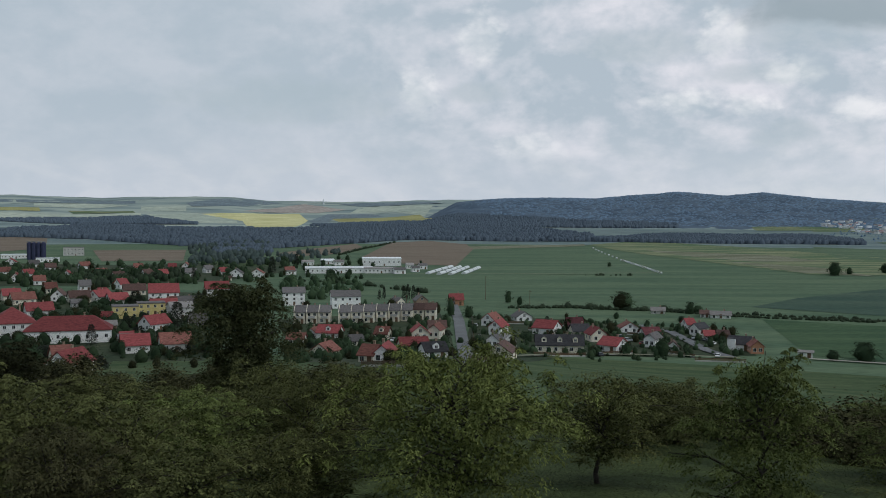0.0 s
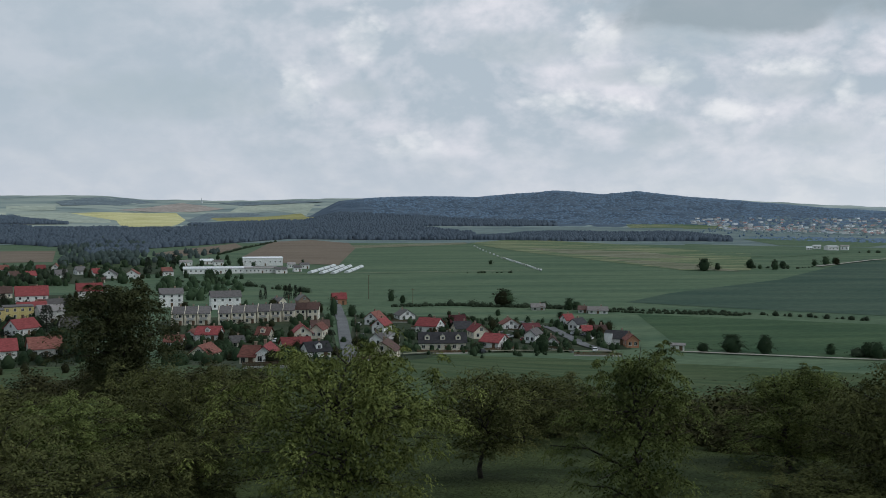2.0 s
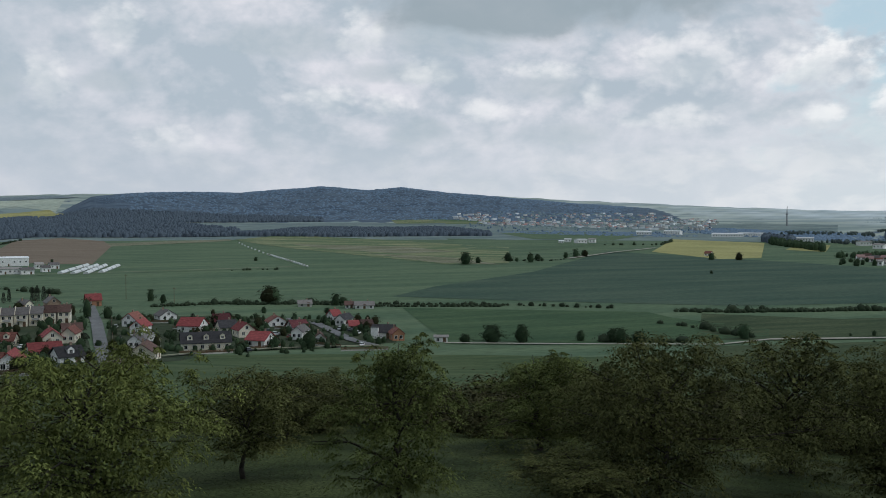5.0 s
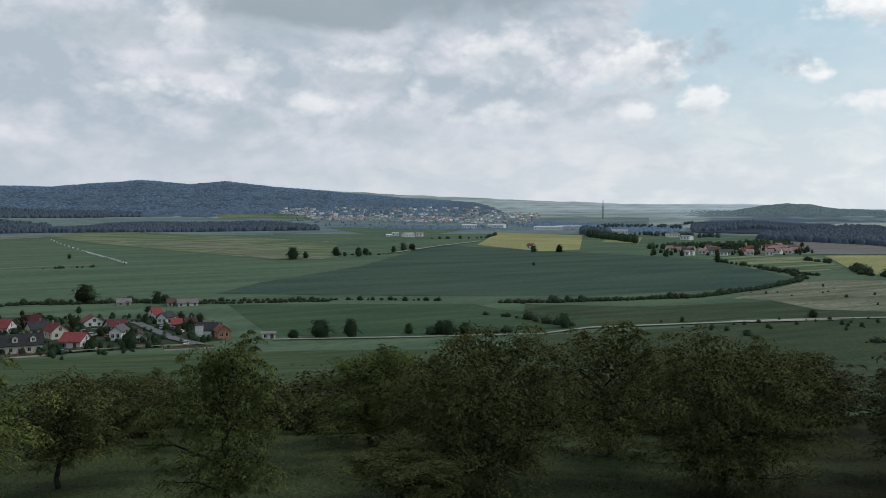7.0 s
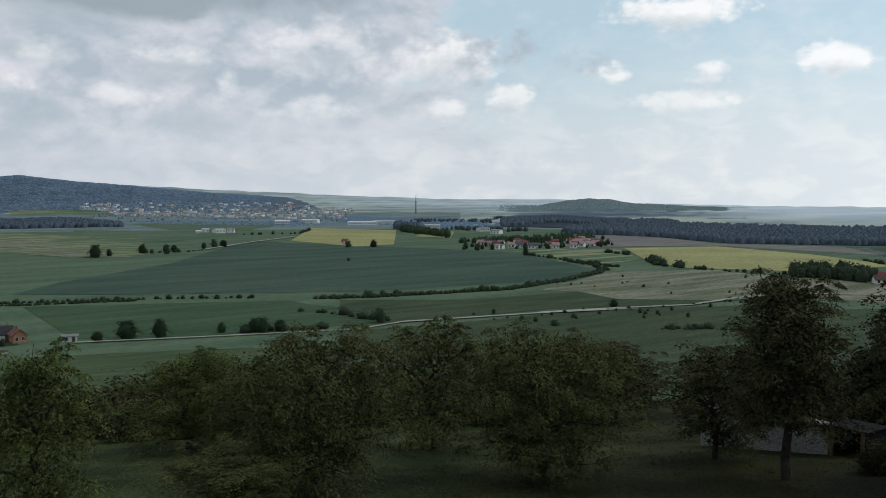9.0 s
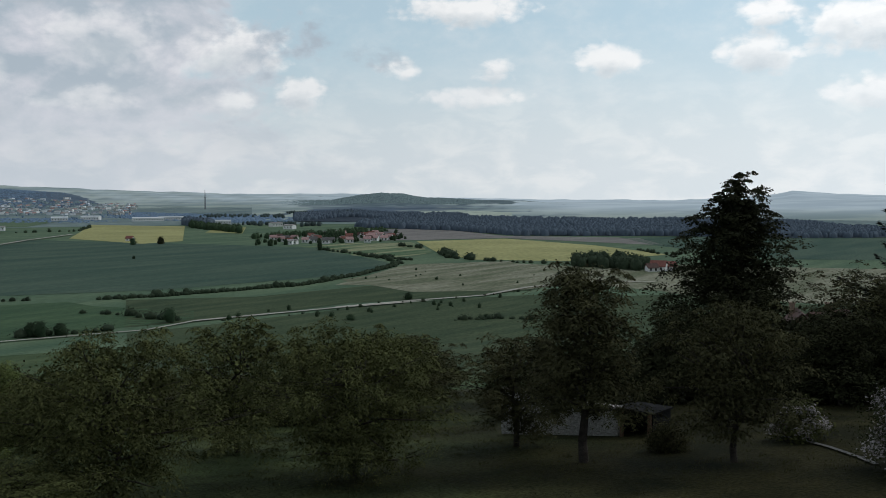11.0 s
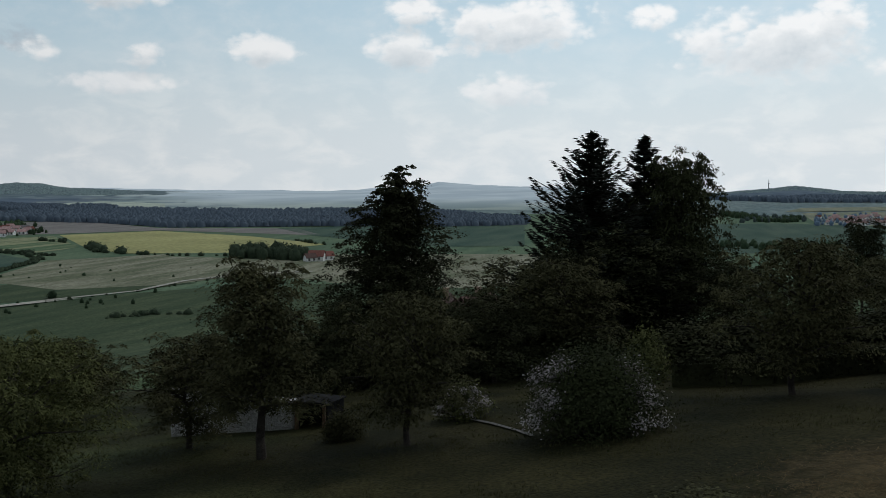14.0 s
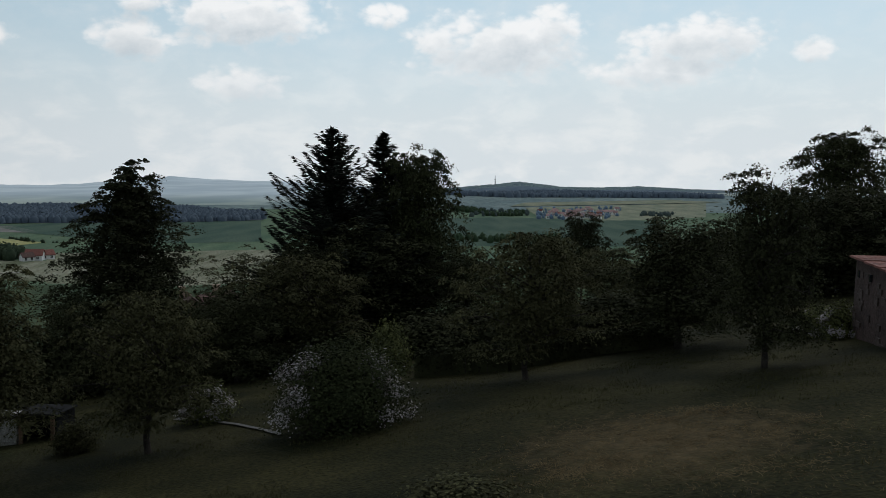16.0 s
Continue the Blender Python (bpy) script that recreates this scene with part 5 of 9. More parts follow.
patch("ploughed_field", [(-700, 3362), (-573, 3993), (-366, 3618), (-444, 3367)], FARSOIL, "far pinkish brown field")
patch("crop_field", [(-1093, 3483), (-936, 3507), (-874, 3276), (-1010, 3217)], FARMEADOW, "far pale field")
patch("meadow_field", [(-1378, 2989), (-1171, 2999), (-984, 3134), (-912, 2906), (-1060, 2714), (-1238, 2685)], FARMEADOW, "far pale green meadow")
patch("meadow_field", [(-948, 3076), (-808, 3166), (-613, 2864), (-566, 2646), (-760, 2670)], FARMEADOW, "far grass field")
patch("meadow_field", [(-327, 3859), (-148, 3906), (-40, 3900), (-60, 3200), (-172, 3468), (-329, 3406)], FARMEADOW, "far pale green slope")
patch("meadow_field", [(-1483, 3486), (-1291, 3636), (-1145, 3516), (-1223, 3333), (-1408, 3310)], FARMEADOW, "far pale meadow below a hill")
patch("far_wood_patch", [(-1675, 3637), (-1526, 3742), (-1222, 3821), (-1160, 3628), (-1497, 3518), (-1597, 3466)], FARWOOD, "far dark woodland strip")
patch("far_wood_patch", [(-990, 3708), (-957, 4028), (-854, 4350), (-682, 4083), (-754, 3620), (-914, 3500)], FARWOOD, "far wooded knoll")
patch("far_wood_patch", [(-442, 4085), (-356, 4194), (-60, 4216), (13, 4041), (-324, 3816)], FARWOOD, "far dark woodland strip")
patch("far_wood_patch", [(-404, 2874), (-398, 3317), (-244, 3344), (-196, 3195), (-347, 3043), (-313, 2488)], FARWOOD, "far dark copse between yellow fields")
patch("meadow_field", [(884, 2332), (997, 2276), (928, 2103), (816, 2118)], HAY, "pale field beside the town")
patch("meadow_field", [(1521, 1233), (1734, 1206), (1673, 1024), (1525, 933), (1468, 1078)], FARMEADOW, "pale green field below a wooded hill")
patch("meadow_field", [(725, 1606), (877, 1631), (952, 1467), (783, 1305), (678, 1372)], CROP, "grey-green far field")
patch("crop_field", [(557, 1447), (659, 1335), (685, 1172), (515, 1042), (457, 1111)], CROP, "green far field")
patch("meadow_field", [(756, 2357), (901, 2336), (884, 2192), (713, 2182)], HAY, "narrow pale field before the town")
patch("hay_meadow", [(281, 1338), (405, 1186), (412, 1035), (330, 1023), (292, 1152)], STUBBLE, "pale dry strips across a mown meadow", 0.04)
patch("hay_meadow", [(301, 1028), (361, 908), (356, 789), (311, 836)], STUBBLE, "pale dry strips across a mown meadow", 0.04)
strip("track", [(255, 306), (290, 296), (320, 287), (366, 268), (321, 289), (361, 275), (396, 260), (443, 262), (483, 250), (510, 218)], 3.2, CHALK, "pale chalky field track", 0.1, "track")
strip("track", [(131, 341), (170, 324), (227, 301), (255, 306)], 2.2, CHALK, "narrow worn footpath across grass", 0.1, "track")
strip("road", [(6, 536), (8, 453), (8, 312), (7, 218)], 5.0, ASPHALT, "straight grey asphalt village street", 0.1, "road")
strip("road", [(91, 443), (100, 417), (100, 361), (104, 341)], 4.5, ASPHALT, "grey asphalt lane between new houses", 0.1, "road")
strip("road", [(6, 289), (44, 342), (85, 344), (106, 340)], 2.6, STUBBLE, "dull gravel lane along the gardens", 0.4, "track")
strip("track", [(-129, 772), (54, 786), (184, 809)], 2.5, STUBBLE, "pale field path", 0.4, "track")
strip("road", [(462, 858), (581, 967), (690, 1049)], 5, CHALK, "pale country lane", 0.1, "road")
patch("garden_plots", [(-79, 457), (-51, 474), (-1, 491), (4, 389), (5, 237), (-17, 200), (-40, 281)], GARDEN, "dark overgrown village gardens")
patch("garden_plots", [(15, 479), (60, 469), (90, 442), (112, 434), (122, 378), (115, 350), (44, 342), (9, 244), (10, 390)], GARDEN, "dark overgrown gardens between new houses")
patch("garden_plots", [(-291, 586), (-218, 613), (-135, 598), (-106, 469), (-77, 309), (-109, 317), (-102, 282), (-82, 191), (-147, 289)], GARDEN, "dark overgrown gardens of the old village")
patch("garden_plots", [(-468, 942), (-313, 910), (-167, 1002), (-129, 831), (-160, 706), (-244, 655), (-318, 639)], GARDEN, "dark gardens of the far village edge")

# ---- the village ----
house(19.2, 308.9, 74, 9.0, 8.3, 2.3, 2.8, C_, BROWN, "cream plastered house with dark brown tiled roof")
house(42.7, 349.0, -3, 16.9, 8.5, 3.3, 3.1, C_, SLATE, "cream plastered house with dark slate roof and dormers", dormers=3, bays=6)
house(45.1, 411.3, -32, 9.5, 9.0, 2.9, 2.9, W, RED, "white plastered house with red tiled roof")
house(38.3, 462.1, 105, 8.0, 7.8, 2.0, 2.5, W, GREY, "white plastered house with grey tiled roof")
house(22.7, 440.4, 63, 9.0, 6.2, 3.2, 2.6, W, OLDRED, "white plastered house with weathered red tiled roof")
house(24.0, 407.5, 65, 9.0, 5.6, 3.7, 2.4, W, RED, "white plastered house with red tiled roof")
house(19.7, 364.4, 79, 9.0, 4.5, 3.0, 1.9, W, GREY, "white plastered house with grey tiled roof")
house(25.4, 368.2, 100, 8.0, 4.5, 3.3, 1.9, W, PALE, "white plastered house with pale grey sheet roof")
house(62.4, 388.6, 99, 9.0, 6.5, 3.1, 2.7, C_, RED, "cream plastered house with red tiled roof")
house(64.1, 358.2, -40, 7.8, 9.0, 2.6, 2.6, W, RED, "white plastered house with red tiled roof")
house(82.0, 421.2, 89, 8.5, 8.1, 2.0, 2.4, W, OLDRED, "white plastered house with weathered red tiled roof")
house(86.2, 397.0, 10, 6.9, 8.0, 2.4, 2.4, W, WINE, "white plastered house with dark wine red tiled roof")
house(82.2, 373.1, 60, 9.0, 4.5, 3.5, 1.9, W, GREY, "white plastered house with grey tiled roof")
house(88.1, 364.6, 76, 6.0, 4.5, 1.5, 1.8, W, BROWN, "white plastered house with dark brown tiled roof")
house(109.0, 424.0, 14, 4.0, 6.5, 3.4, 2.3, W, RED, "white plastered house with red tiled roof")
house(110.9, 413.3, 45, 8.0, 4.5, 3.0, 1.9, W, SLATE, "white plastered house with dark slate roof")
house(110.7, 397.7, -6, 4.0, 7.0, 1.8, 1.8, C_, RED, "cream plastered house with red tiled roof")
house(117.7, 402.0, -4, 4.5, 7.0, 1.6, 1.6, B_, BROWN, "brown brick house with dark brown tiled roof")
house(115.0, 367.4, -25, 8.6, 9.0, 2.5, 2.5, W, SLATE, "white plastered house with dark slate roof", annex=(-3.0, -4.8, 3.0, 1.4, 4.6))
house(117.3, 357.8, 84, 7.0, 4.7, 2.9, 2.0, T_, OLDRED, "terracotta rendered house with weathered red tiled roof")
house(132.9, 485.0, -15, 4.3, 8.0, 1.6, 1.6, W, BROWN, "white plastered house with dark brown tiled roof")
house(139.6, 480.5, -14, 9.8, 8.0, 1.6, 1.6, W, PALE, "white plastered house with pale grey sheet roof")
house(112.2, 498.6, -7, 6.9, 5.0, 1.6, 1.6, G_, PALE, "grey rendered house with pale grey sheet roof")
house(58.8, 426.3, 2, 6.6, 9.0, 2.7, 2.7, G_, WINE, "grey rendered house with dark wine red tiled roof")
house(58.0, 404.6, 6, 7.0, 9.0, 2.5, 2.5, C_, SLATE, "cream plastered house with dark slate roof")
house(7.7, 536.5, 7, 7.4, 8.0, 3.3, 2.9, T_, RED, "terracotta rendered house with red tiled roof")
house(-11.7, 511.2, 103, 9.0, 6.2, 5.1, 2.6, B_, PALE, "brown brick house with pale grey sheet roof")
house(-25.0, 534.0, 123, 8.0, 4.5, 2.4, 1.9, C_, GREY, "cream plastered house with grey tiled roof")
house(-4.9, 496.4, 109, 7.0, 4.7, 2.3, 2.0, C_, BROWN, "cream plastered house with dark brown tiled roof")
house(-23.8, 386.4, -12, 5.1, 8.0, 2.5, 2.5, C_, OLDRED, "cream plastered house with weathered red tiled roof and dormers", dormers=1)
house(-9.3, 389.5, 97, 9.0, 7.5, 2.6, 3.1, C_, RED, "cream plastered house with red tiled roof")
house(-2.4, 390.1, 76, 9.0, 4.9, 3.9, 2.1, C_, OLDRED, "cream plastered house with weathered red tiled roof")
house(-9.9, 326.9, 12, 9.4, 9.0, 2.5, 2.5, C_, RED, "cream plastered house with red tiled roof")
house(-2.7, 283.8, 17, 6.6, 9.0, 2.2, 2.2, W, SLATE, "white plastered house with dark slate roof and dormers", dormers=1)
house(-18.7, 251.8, -16, 4.0, 8.0, 2.2, 2.2, C_, OLDRED, "cream plastered house with weathered red tiled roof")
house(-15.0, 252.1, 83, 9.0, 4.5, 2.7, 1.9, W, RED, "white plastered house with red tiled roof")
house(-2.3, 416.3, 6, 7.4, 8.0, 2.3, 2.3, C_, BROWN, "cream plastered house with dark brown tiled roof")
house(-45.6, 389.5, -7, 9.0, 9.0, 2.7, 2.7, W, RED, "white plastered house with red tiled roof and dormers", dormers=1)
house(-52.7, 394.2, 78, 8.0, 4.5, 1.9, 1.9, W, OLDRED, "white plastered house with weathered red tiled roof")
house(-38.2, 312.2, 73, 9.0, 6.9, 2.1, 2.6, C_, OLDRED, "cream plastered house with weathered red tiled roof")
house(-33.1, 366.1, 17, 4.7, 8.0, 1.9, 1.9, C_, GREY, "cream plastered house with grey tiled roof")
house(-56.5, 371.8, -1, 6.5, 8.0, 2.0, 2.0, W, OLDRED, "white plastered house with weathered red tiled roof")
house(42.4, 374.7, -6, 6.0, 7.0, 1.6, 1.6, W, OLDRED, "white plastered house with weathered red tiled roof")
house(-45.3, 446.5, -0, 5.0, 9.0, 5.4, 2.6, C_, GREY, "cream plastered terraced house with grey tiled roof", floors=2, bays=2, group="terrace", party=True)
house(-39.7, 448.6, -1, 5.0, 9.0, 5.4, 2.6, C_, GREY, "cream plastered terraced house with grey tiled roof", floors=2, bays=2, group="terrace", party=True)
house(-34.1, 450.8, -2, 5.0, 9.0, 5.4, 2.6, C_, GREY, "cream plastered terraced house with grey tiled roof", floors=2, bays=2, group="terrace", party=True)
house(-28.3, 453.7, -2, 5.0, 9.0, 5.4, 2.6, C_, GREY, "cream plastered terraced house with grey tiled roof", floors=2, bays=2, group="terrace", party=True)
house(-22.6, 455.7, -3, 5.0, 9.0, 5.4, 2.6, C_, GREY, "cream plastered terraced house with grey tiled roof", floors=2, bays=2, group="terrace", party=True)
house(-16.7, 457.6, -4, 5.0, 9.0, 5.4, 2.6, C_, GREY, "cream plastered terraced house with grey tiled roof", floors=2, bays=2, group="terrace", party=True)
house(-65.8, 444.7, 2, 5.0, 9.0, 5.4, 2.6, C_, GREY, "cream plastered terraced house with grey tiled roof", floors=2, bays=2, group="terrace", party=True)
house(-60.2, 445.5, 2, 5.0, 9.0, 5.4, 2.6, C_, GREY, "cream plastered terraced house with grey tiled roof", floors=2, bays=2, group="terrace", party=True)
house(-54.5, 446.3, 1, 5.0, 9.0, 5.4, 2.6, C_, GREY, "cream plastered terraced house with grey tiled roof", floors=2, bays=2, group="terrace", party=True)
house(-11.2, 462.8, -5, 5.0, 9.0, 5.2, 2.6, C_, BROWN, "cream plastered terraced house with dark brown tiled roof", floors=2, bays=2, group="terrace")
house(-5.4, 463.8, -5, 5.0, 9.0, 5.2, 2.6, C_, BROWN, "cream plastered terraced house with dark brown tiled roof", floors=2, bays=2, group="terrace")
house(-110.7, 344.7, 23, 9.5, 9.0, 3.2, 3.4, W, RED, "white plastered house with red tiled roof")
house(-97.6, 349.4, 24, 10.6, 9.0, 3.2, 3.4, G_, OLDRED, "grey rendered house with weathered red tiled roof")
house(-124.0, 412.7, 57, 11.0, 8.1, 3.2, 3.4, W, RED, "white plastered house with red tiled roof")
house(-105.3, 270.8, 76, 11.0, 7.9, 3.2, 3.4, W, RED, "white plastered house with red tiled roof")
house(-121.7, 305.2, 32, 5.8, 9.0, 3.2, 3.4, C_, OLDRED, "cream plastered house with weathered red tiled roof")
house(-195.2, 463.3, 33, 12.2, 9.0, 3.2, 3.4, W, RED, "white plastered house with red tiled roof")
house(-227.8, 519.8, 39, 11.9, 9.0, 3.2, 3.4, C_, OLDRED, "cream plastered house with weathered red tiled roof")
house(-202.1, 532.7, 31, 10.8, 9.0, 3.2, 3.4, C_, BROWN, "cream plastered house with dark brown tiled roof")
house(-188.0, 584.8, 23, 12.9, 9.0, 3.2, 3.4, C_, BROWN, "cream plastered house with dark brown tiled roof")
house(-176.8, 521.0, 39, 10.4, 9.0, 3.2, 3.4, W, RED, "white plastered house with red tiled roof")
house(-192.8, 540.2, 65, 11.0, 8.7, 3.2, 3.4, W, RED, "white plastered house with red tiled roof")
house(-216.5, 541.5, 102, 11.0, 7.2, 3.2, 3.4, W, BROWN, "white plastered house with dark brown tiled roof")
house(-134.7, 503.9, 15, 8.2, 9.0, 3.2, 3.4, G_, GREY, "grey rendered house with grey tiled roof")
house(-106.5, 416.8, 24, 6.8, 9.0, 3.2, 3.4, G_, GREY, "grey rendered house with grey tiled roof")
house(-244.4, 542.9, 34, 9.4, 9.0, 3.2, 3.4, C_, RED, "cream plastered house with red tiled roof")
house(-242.5, 593.1, 32, 6.7, 9.0, 3.2, 3.4, C_, OLDRED, "cream plastered house with weathered red tiled roof")
house(-211.5, 631.5, 49, 6.3, 9.0, 3.2, 3.4, W, RED, "white plastered house with red tiled roof")
house(-230.0, 616.0, 30, 6.9, 9.0, 3.2, 3.4, W, GREY, "white plastered house with grey tiled roof")
house(131.9, 347.0, -21, 5.0, 3.0, 2.0, 0.5, W, PALE, "white plastered small garden hut with pale grey sheet roof", chimney=False)
house(-82.4, 530.6, 13, 11.8, 11.0, 7.0, 2.6, W, GREY, "white plastered apartment house with grey tiled roof", floors=3)
house(-52.4, 516.9, 12, 15.3, 11.0, 6.4, 2.8, W, GREY, "white plastered apartment house with grey tiled roof", floors=2)
house(-173.9, 387.1, 28, 16.4, 16.0, 6.2, 6.0, W, RED, "white plastered large manor wing with red tiled roof", floors=2, kind="hip")
house(-146.0, 374.6, 17, 31.5, 13.0, 5.0, 5.2, W, RED, "white plastered long farmhouse with red tiled roof", kind="hip", bays=9)
house(-151.7, 458.0, 22, 11.6, 10.0, 5.8, 0.4, Y_, GREY, "yellow plastered school building with grey tiled roof", floors=2, kind="flat")
house(-144.5, 475.3, 21, 13.0, 10.0, 5.8, 0.4, Y_, GREY, "yellow plastered school building with grey tiled roof", floors=2, kind="flat")
house(-156.4, 537.6, 19, 15.9, 13.0, 6.0, 4.5, W, RED, "white plastered large two-storey house with red tiled roof", floors=2)
house(-143.0, 491.8, 19, 12.9, 9.0, 3.2, 3.0, W, RED, "white plastered long house with red tiled roof")
house(-136.2, 578.6, 17, 13.7, 12.0, 5.0, 4.0, W, RED, "white plastered large house with red tiled roof", floors=2)
house(-126.2, 460.9, 25, 10.5, 14.0, 5.5, 2.2, G_, PALE, "grey rendered storage hall with pale grey sheet roof", kind="gable", chimney=False)
house(-195.6, 801.0, 34, 7.0, 9.0, 3.2, 3.2, W, GREY, "white plastered house with grey tiled roof")
house(-161.8, 753.0, 92, 9.0, 10.2, 3.2, 3.2, W, GREY, "white plastered house with grey tiled roof")
house(-145.4, 753.5, 91, 9.0, 10.2, 3.2, 3.2, W, OLDRED, "white plastered house with weathered red tiled roof")
house(-124.6, 782.0, 14, 7.5, 9.0, 3.2, 3.2, W, OLDRED, "white plastered house with weathered red tiled roof")
house(-217.0, 743.5, 36, 6.5, 9.0, 3.2, 3.2, W, RED, "white plastered house with red tiled roof")
house(-198.8, 757.4, 20, 8.3, 9.0, 3.2, 3.2, W, GREY, "white plastered house with grey tiled roof")
house(-227.9, 741.6, 37, 7.4, 9.0, 3.2, 3.2, W, BROWN, "white plastered house with dark brown tiled roof")
house(-262.5, 827.4, 23, 7.3, 9.0, 3.2, 3.2, W, OLDRED, "white plastered house with weathered red tiled roof")
house(-239.9, 709.8, 39, 7.9, 9.0, 3.2, 3.2, W, BROWN, "white plastered house with dark brown tiled roof")
house(-267.7, 752.9, 25, 7.6, 9.0, 3.2, 3.2, W, OLDRED, "white plastered house with weathered red tiled roof")
house(-406.6, 904.0, 104, 9.0, 9.4, 3.2, 3.2, W, RED, "white plastered house with red tiled roof")
house(-347.7, 761.1, 30, 8.8, 9.0, 3.2, 3.2, W, OLDRED, "white plastered house with weathered red tiled roof")
house(-318.1, 736.2, 43, 7.6, 9.0, 3.2, 3.2, W, RED, "white plastered house with red tiled roof")
house(-336.3, 823.1, 27, 8.4, 9.0, 3.2, 3.2, W, BROWN, "white plastered house with dark brown tiled roof")
house(-280.9, 718.7, 101, 9.0, 8.0, 3.2, 3.2, W, RED, "white plastered house with red tiled roof")
house(-371.1, 870.8, 43, 9.0, 9.0, 3.2, 3.2, W, GREY, "white plastered house with grey tiled roof")
house(-233.8, 829.5, 21, 6.4, 9.0, 3.2, 3.2, W, RED, "white plastered house with red tiled roof")
house(-317.3, 850.1, 40, 8.6, 9.0, 3.2, 3.2, W, OLDRED, "white plastered house with weathered red tiled roof")
house(-305.2, 687.3, 104, 9.0, 6.5, 3.2, 3.2, W, RED, "white plastered house with red tiled roof")
house(-226.1, 846.5, 95, 9.0, 6.5, 3.2, 3.2, W, OLDRED, "white plastered house with weathered red tiled roof")
house(-176.7, 771.8, 33, 5.8, 9.0, 3.2, 3.2, W, RED, "white plastered house with red tiled roof")
house(-277.9, 660.8, 28, 7.5, 9.0, 3.2, 3.2, W, OLDRED, "white plastered house with weathered red tiled roof")

# ---- parked cars and garden fences ----
PAINT = {"white": (0.70, 0.71, 0.72), "silver": (0.42, 0.44, 0.46), "dark": (0.035, 0.038, 0.045), "red": (0.30, 0.035, 0.035)}
PAINT = {k: mat(k + "_car_paint", v, tuple(c * 1.1 for c in v), 1.0, 0.3, 0, 4, spec=0.5) for k, v in PAINT.items()}
RUBBER = mat("black_rubber", (0.012, 0.012, 0.012), (0.02, 0.02, 0.02), 2.0, 0.9)


def car(x, y, turn, tone):
    """A small parked car: bonnet, cabin, glass and four wheels."""
    root = tagged(new("parked_car"), tone + " painted small car parked beside the houses", "car")
    root.matrix_basis = Matrix.Translation((x, y, ground_z(x, y) + 0.3)) @ Matrix.Rotation(radians(turn), 4, "Z")
    side = [(-2.05, 0.30), (2.05, 0.30), (2.1, 0.62), (1.95, 0.86), (0.95, 0.96), (-1.85, 0.98), (-2.08, 0.80)]
    n = len(side)
    V = [(a, s * (0.84 if b < 0.7 else 0.80), b) for s in (-1, 1) for a, b in side]
    Fc = [tuple(range(n))[::-1], tuple(range(n, 2 * n))] + [(k, (k + 1) % n, n + (k + 1) % n, n + k) for k in range(n)]
    body = mesh_object("body", V, Fc, PAINT[tone], root)
    top = [(-1.75, 0.98), (0.85, 0.96), (0.15, 1.42), (-1.35, 1.44)]
    V = [(a, s * (0.76 if b < 1.2 else 0.62), b) for s in (-1, 1) for a, b in top]
    mesh_object("cabin_glass", V, [(3, 2, 1, 0), (4, 5, 6, 7), (0, 1, 5, 4), (1, 2, 6, 5), (3, 0, 4, 7)], PANE, body)
    mesh_object("roof", *box_data(-1.38, 0.18, -0.63, 0.63, 1.41, 1.48), PAINT[tone], body)
    for a in (-1.3, 1.3):
        for b in (-0.76, 0.76):
            mesh_object("wheel", *tubes([((a, b - 0.1, 0.31), (a, b + 0.1, 0.31), 0.31, 0.31)], 10), RUBBER, root)
    return root


def garden_fence(a, b):
    """A timber garden fence: posts, two rails and upright boards on a low plinth."""
    a, b = Vector(a), Vector(b)
    L = (b - a).length
    z = [ground_z(*a.lerp(b, k / 6)) for k in range(7)]
    root = tagged(new("garden_fence"), "low brown timber garden fence on a grey plinth", "fence")
    root.matrix_basis = Matrix.Translation((a.x, a.y, 0)) @ Matrix.Rotation(math.atan2(b.y - a.y, b.x - a.x), 4, "Z")

    def level(u):
        return float(np.interp(u, [L * k / 6 for k in range(7)], z)) + 0.25

    n = max(2, int(L / 3))
    for k in range(n + 1):
        u = L * k / n
        mesh_object("post", *box_data(u - 0.06, u + 0.06, -0.06, 0.06, level(u) - 0.6, level(u) + 1.25), TIMBER, root)
    rails = []
    for k in range(n):
        u, v = L * k / n, L * (k + 1) / n
        for low, high, deep in ((-0.5, 0.25, 0.1), (0.35, 0.45, 0.03), (0.95, 1.05, 0.03)):
            V = [(p, q, level(p) + r) for r in (low, high) for p, q in ((u, -deep), (v, -deep), (v, deep), (u, deep))]
            rails.append((low, (V, box_data(0, 1, 0, 1, 0, 1)[1])))
    mesh_object("plinth", *join_data(*[d for low, d in rails if low < 0]), G_, root)
    mesh_object("rail", *join_data(*[d for low, d in rails if low > 0]), TIMBER, root)
    boards = [box_data(u, u + 0.11, -0.055, -0.032, level(u) + 0.28, level(u) + 1.15) for u in np.arange(0.1, L - 0.1, 0.19)]
    ob = mesh_object("board", *join_data(*boards), TIMBER, root)
    tagged(ob, kind="stuff")
    return root


car(10.6, 280.0, 75, "white")
car(75.1, 385.8, 10, "silver")
car(74.3, 396.2, 20, "dark")
car(56.0, 338.6, 95, "dark")
car(107.0, 377.7, 60, "white")
car(107.6, 388.0, 30, "dark")
car(103.9, 394.7, 70, "silver")
car(118.0, 374.9, 10, "dark")
car(79.4, 375.7, 30, "red")
car(15.2, 431.6, 80, "silver")
car(15.1, 390.3, 85, "dark")
car(-18.2, 374.6, 30, "white")
car(99.0, 343.3, 70, "white")
garden_fence((38.0, 422.6), (52.7, 409.9))
garden_fence((31.7, 329.8), (50.6, 337.5))
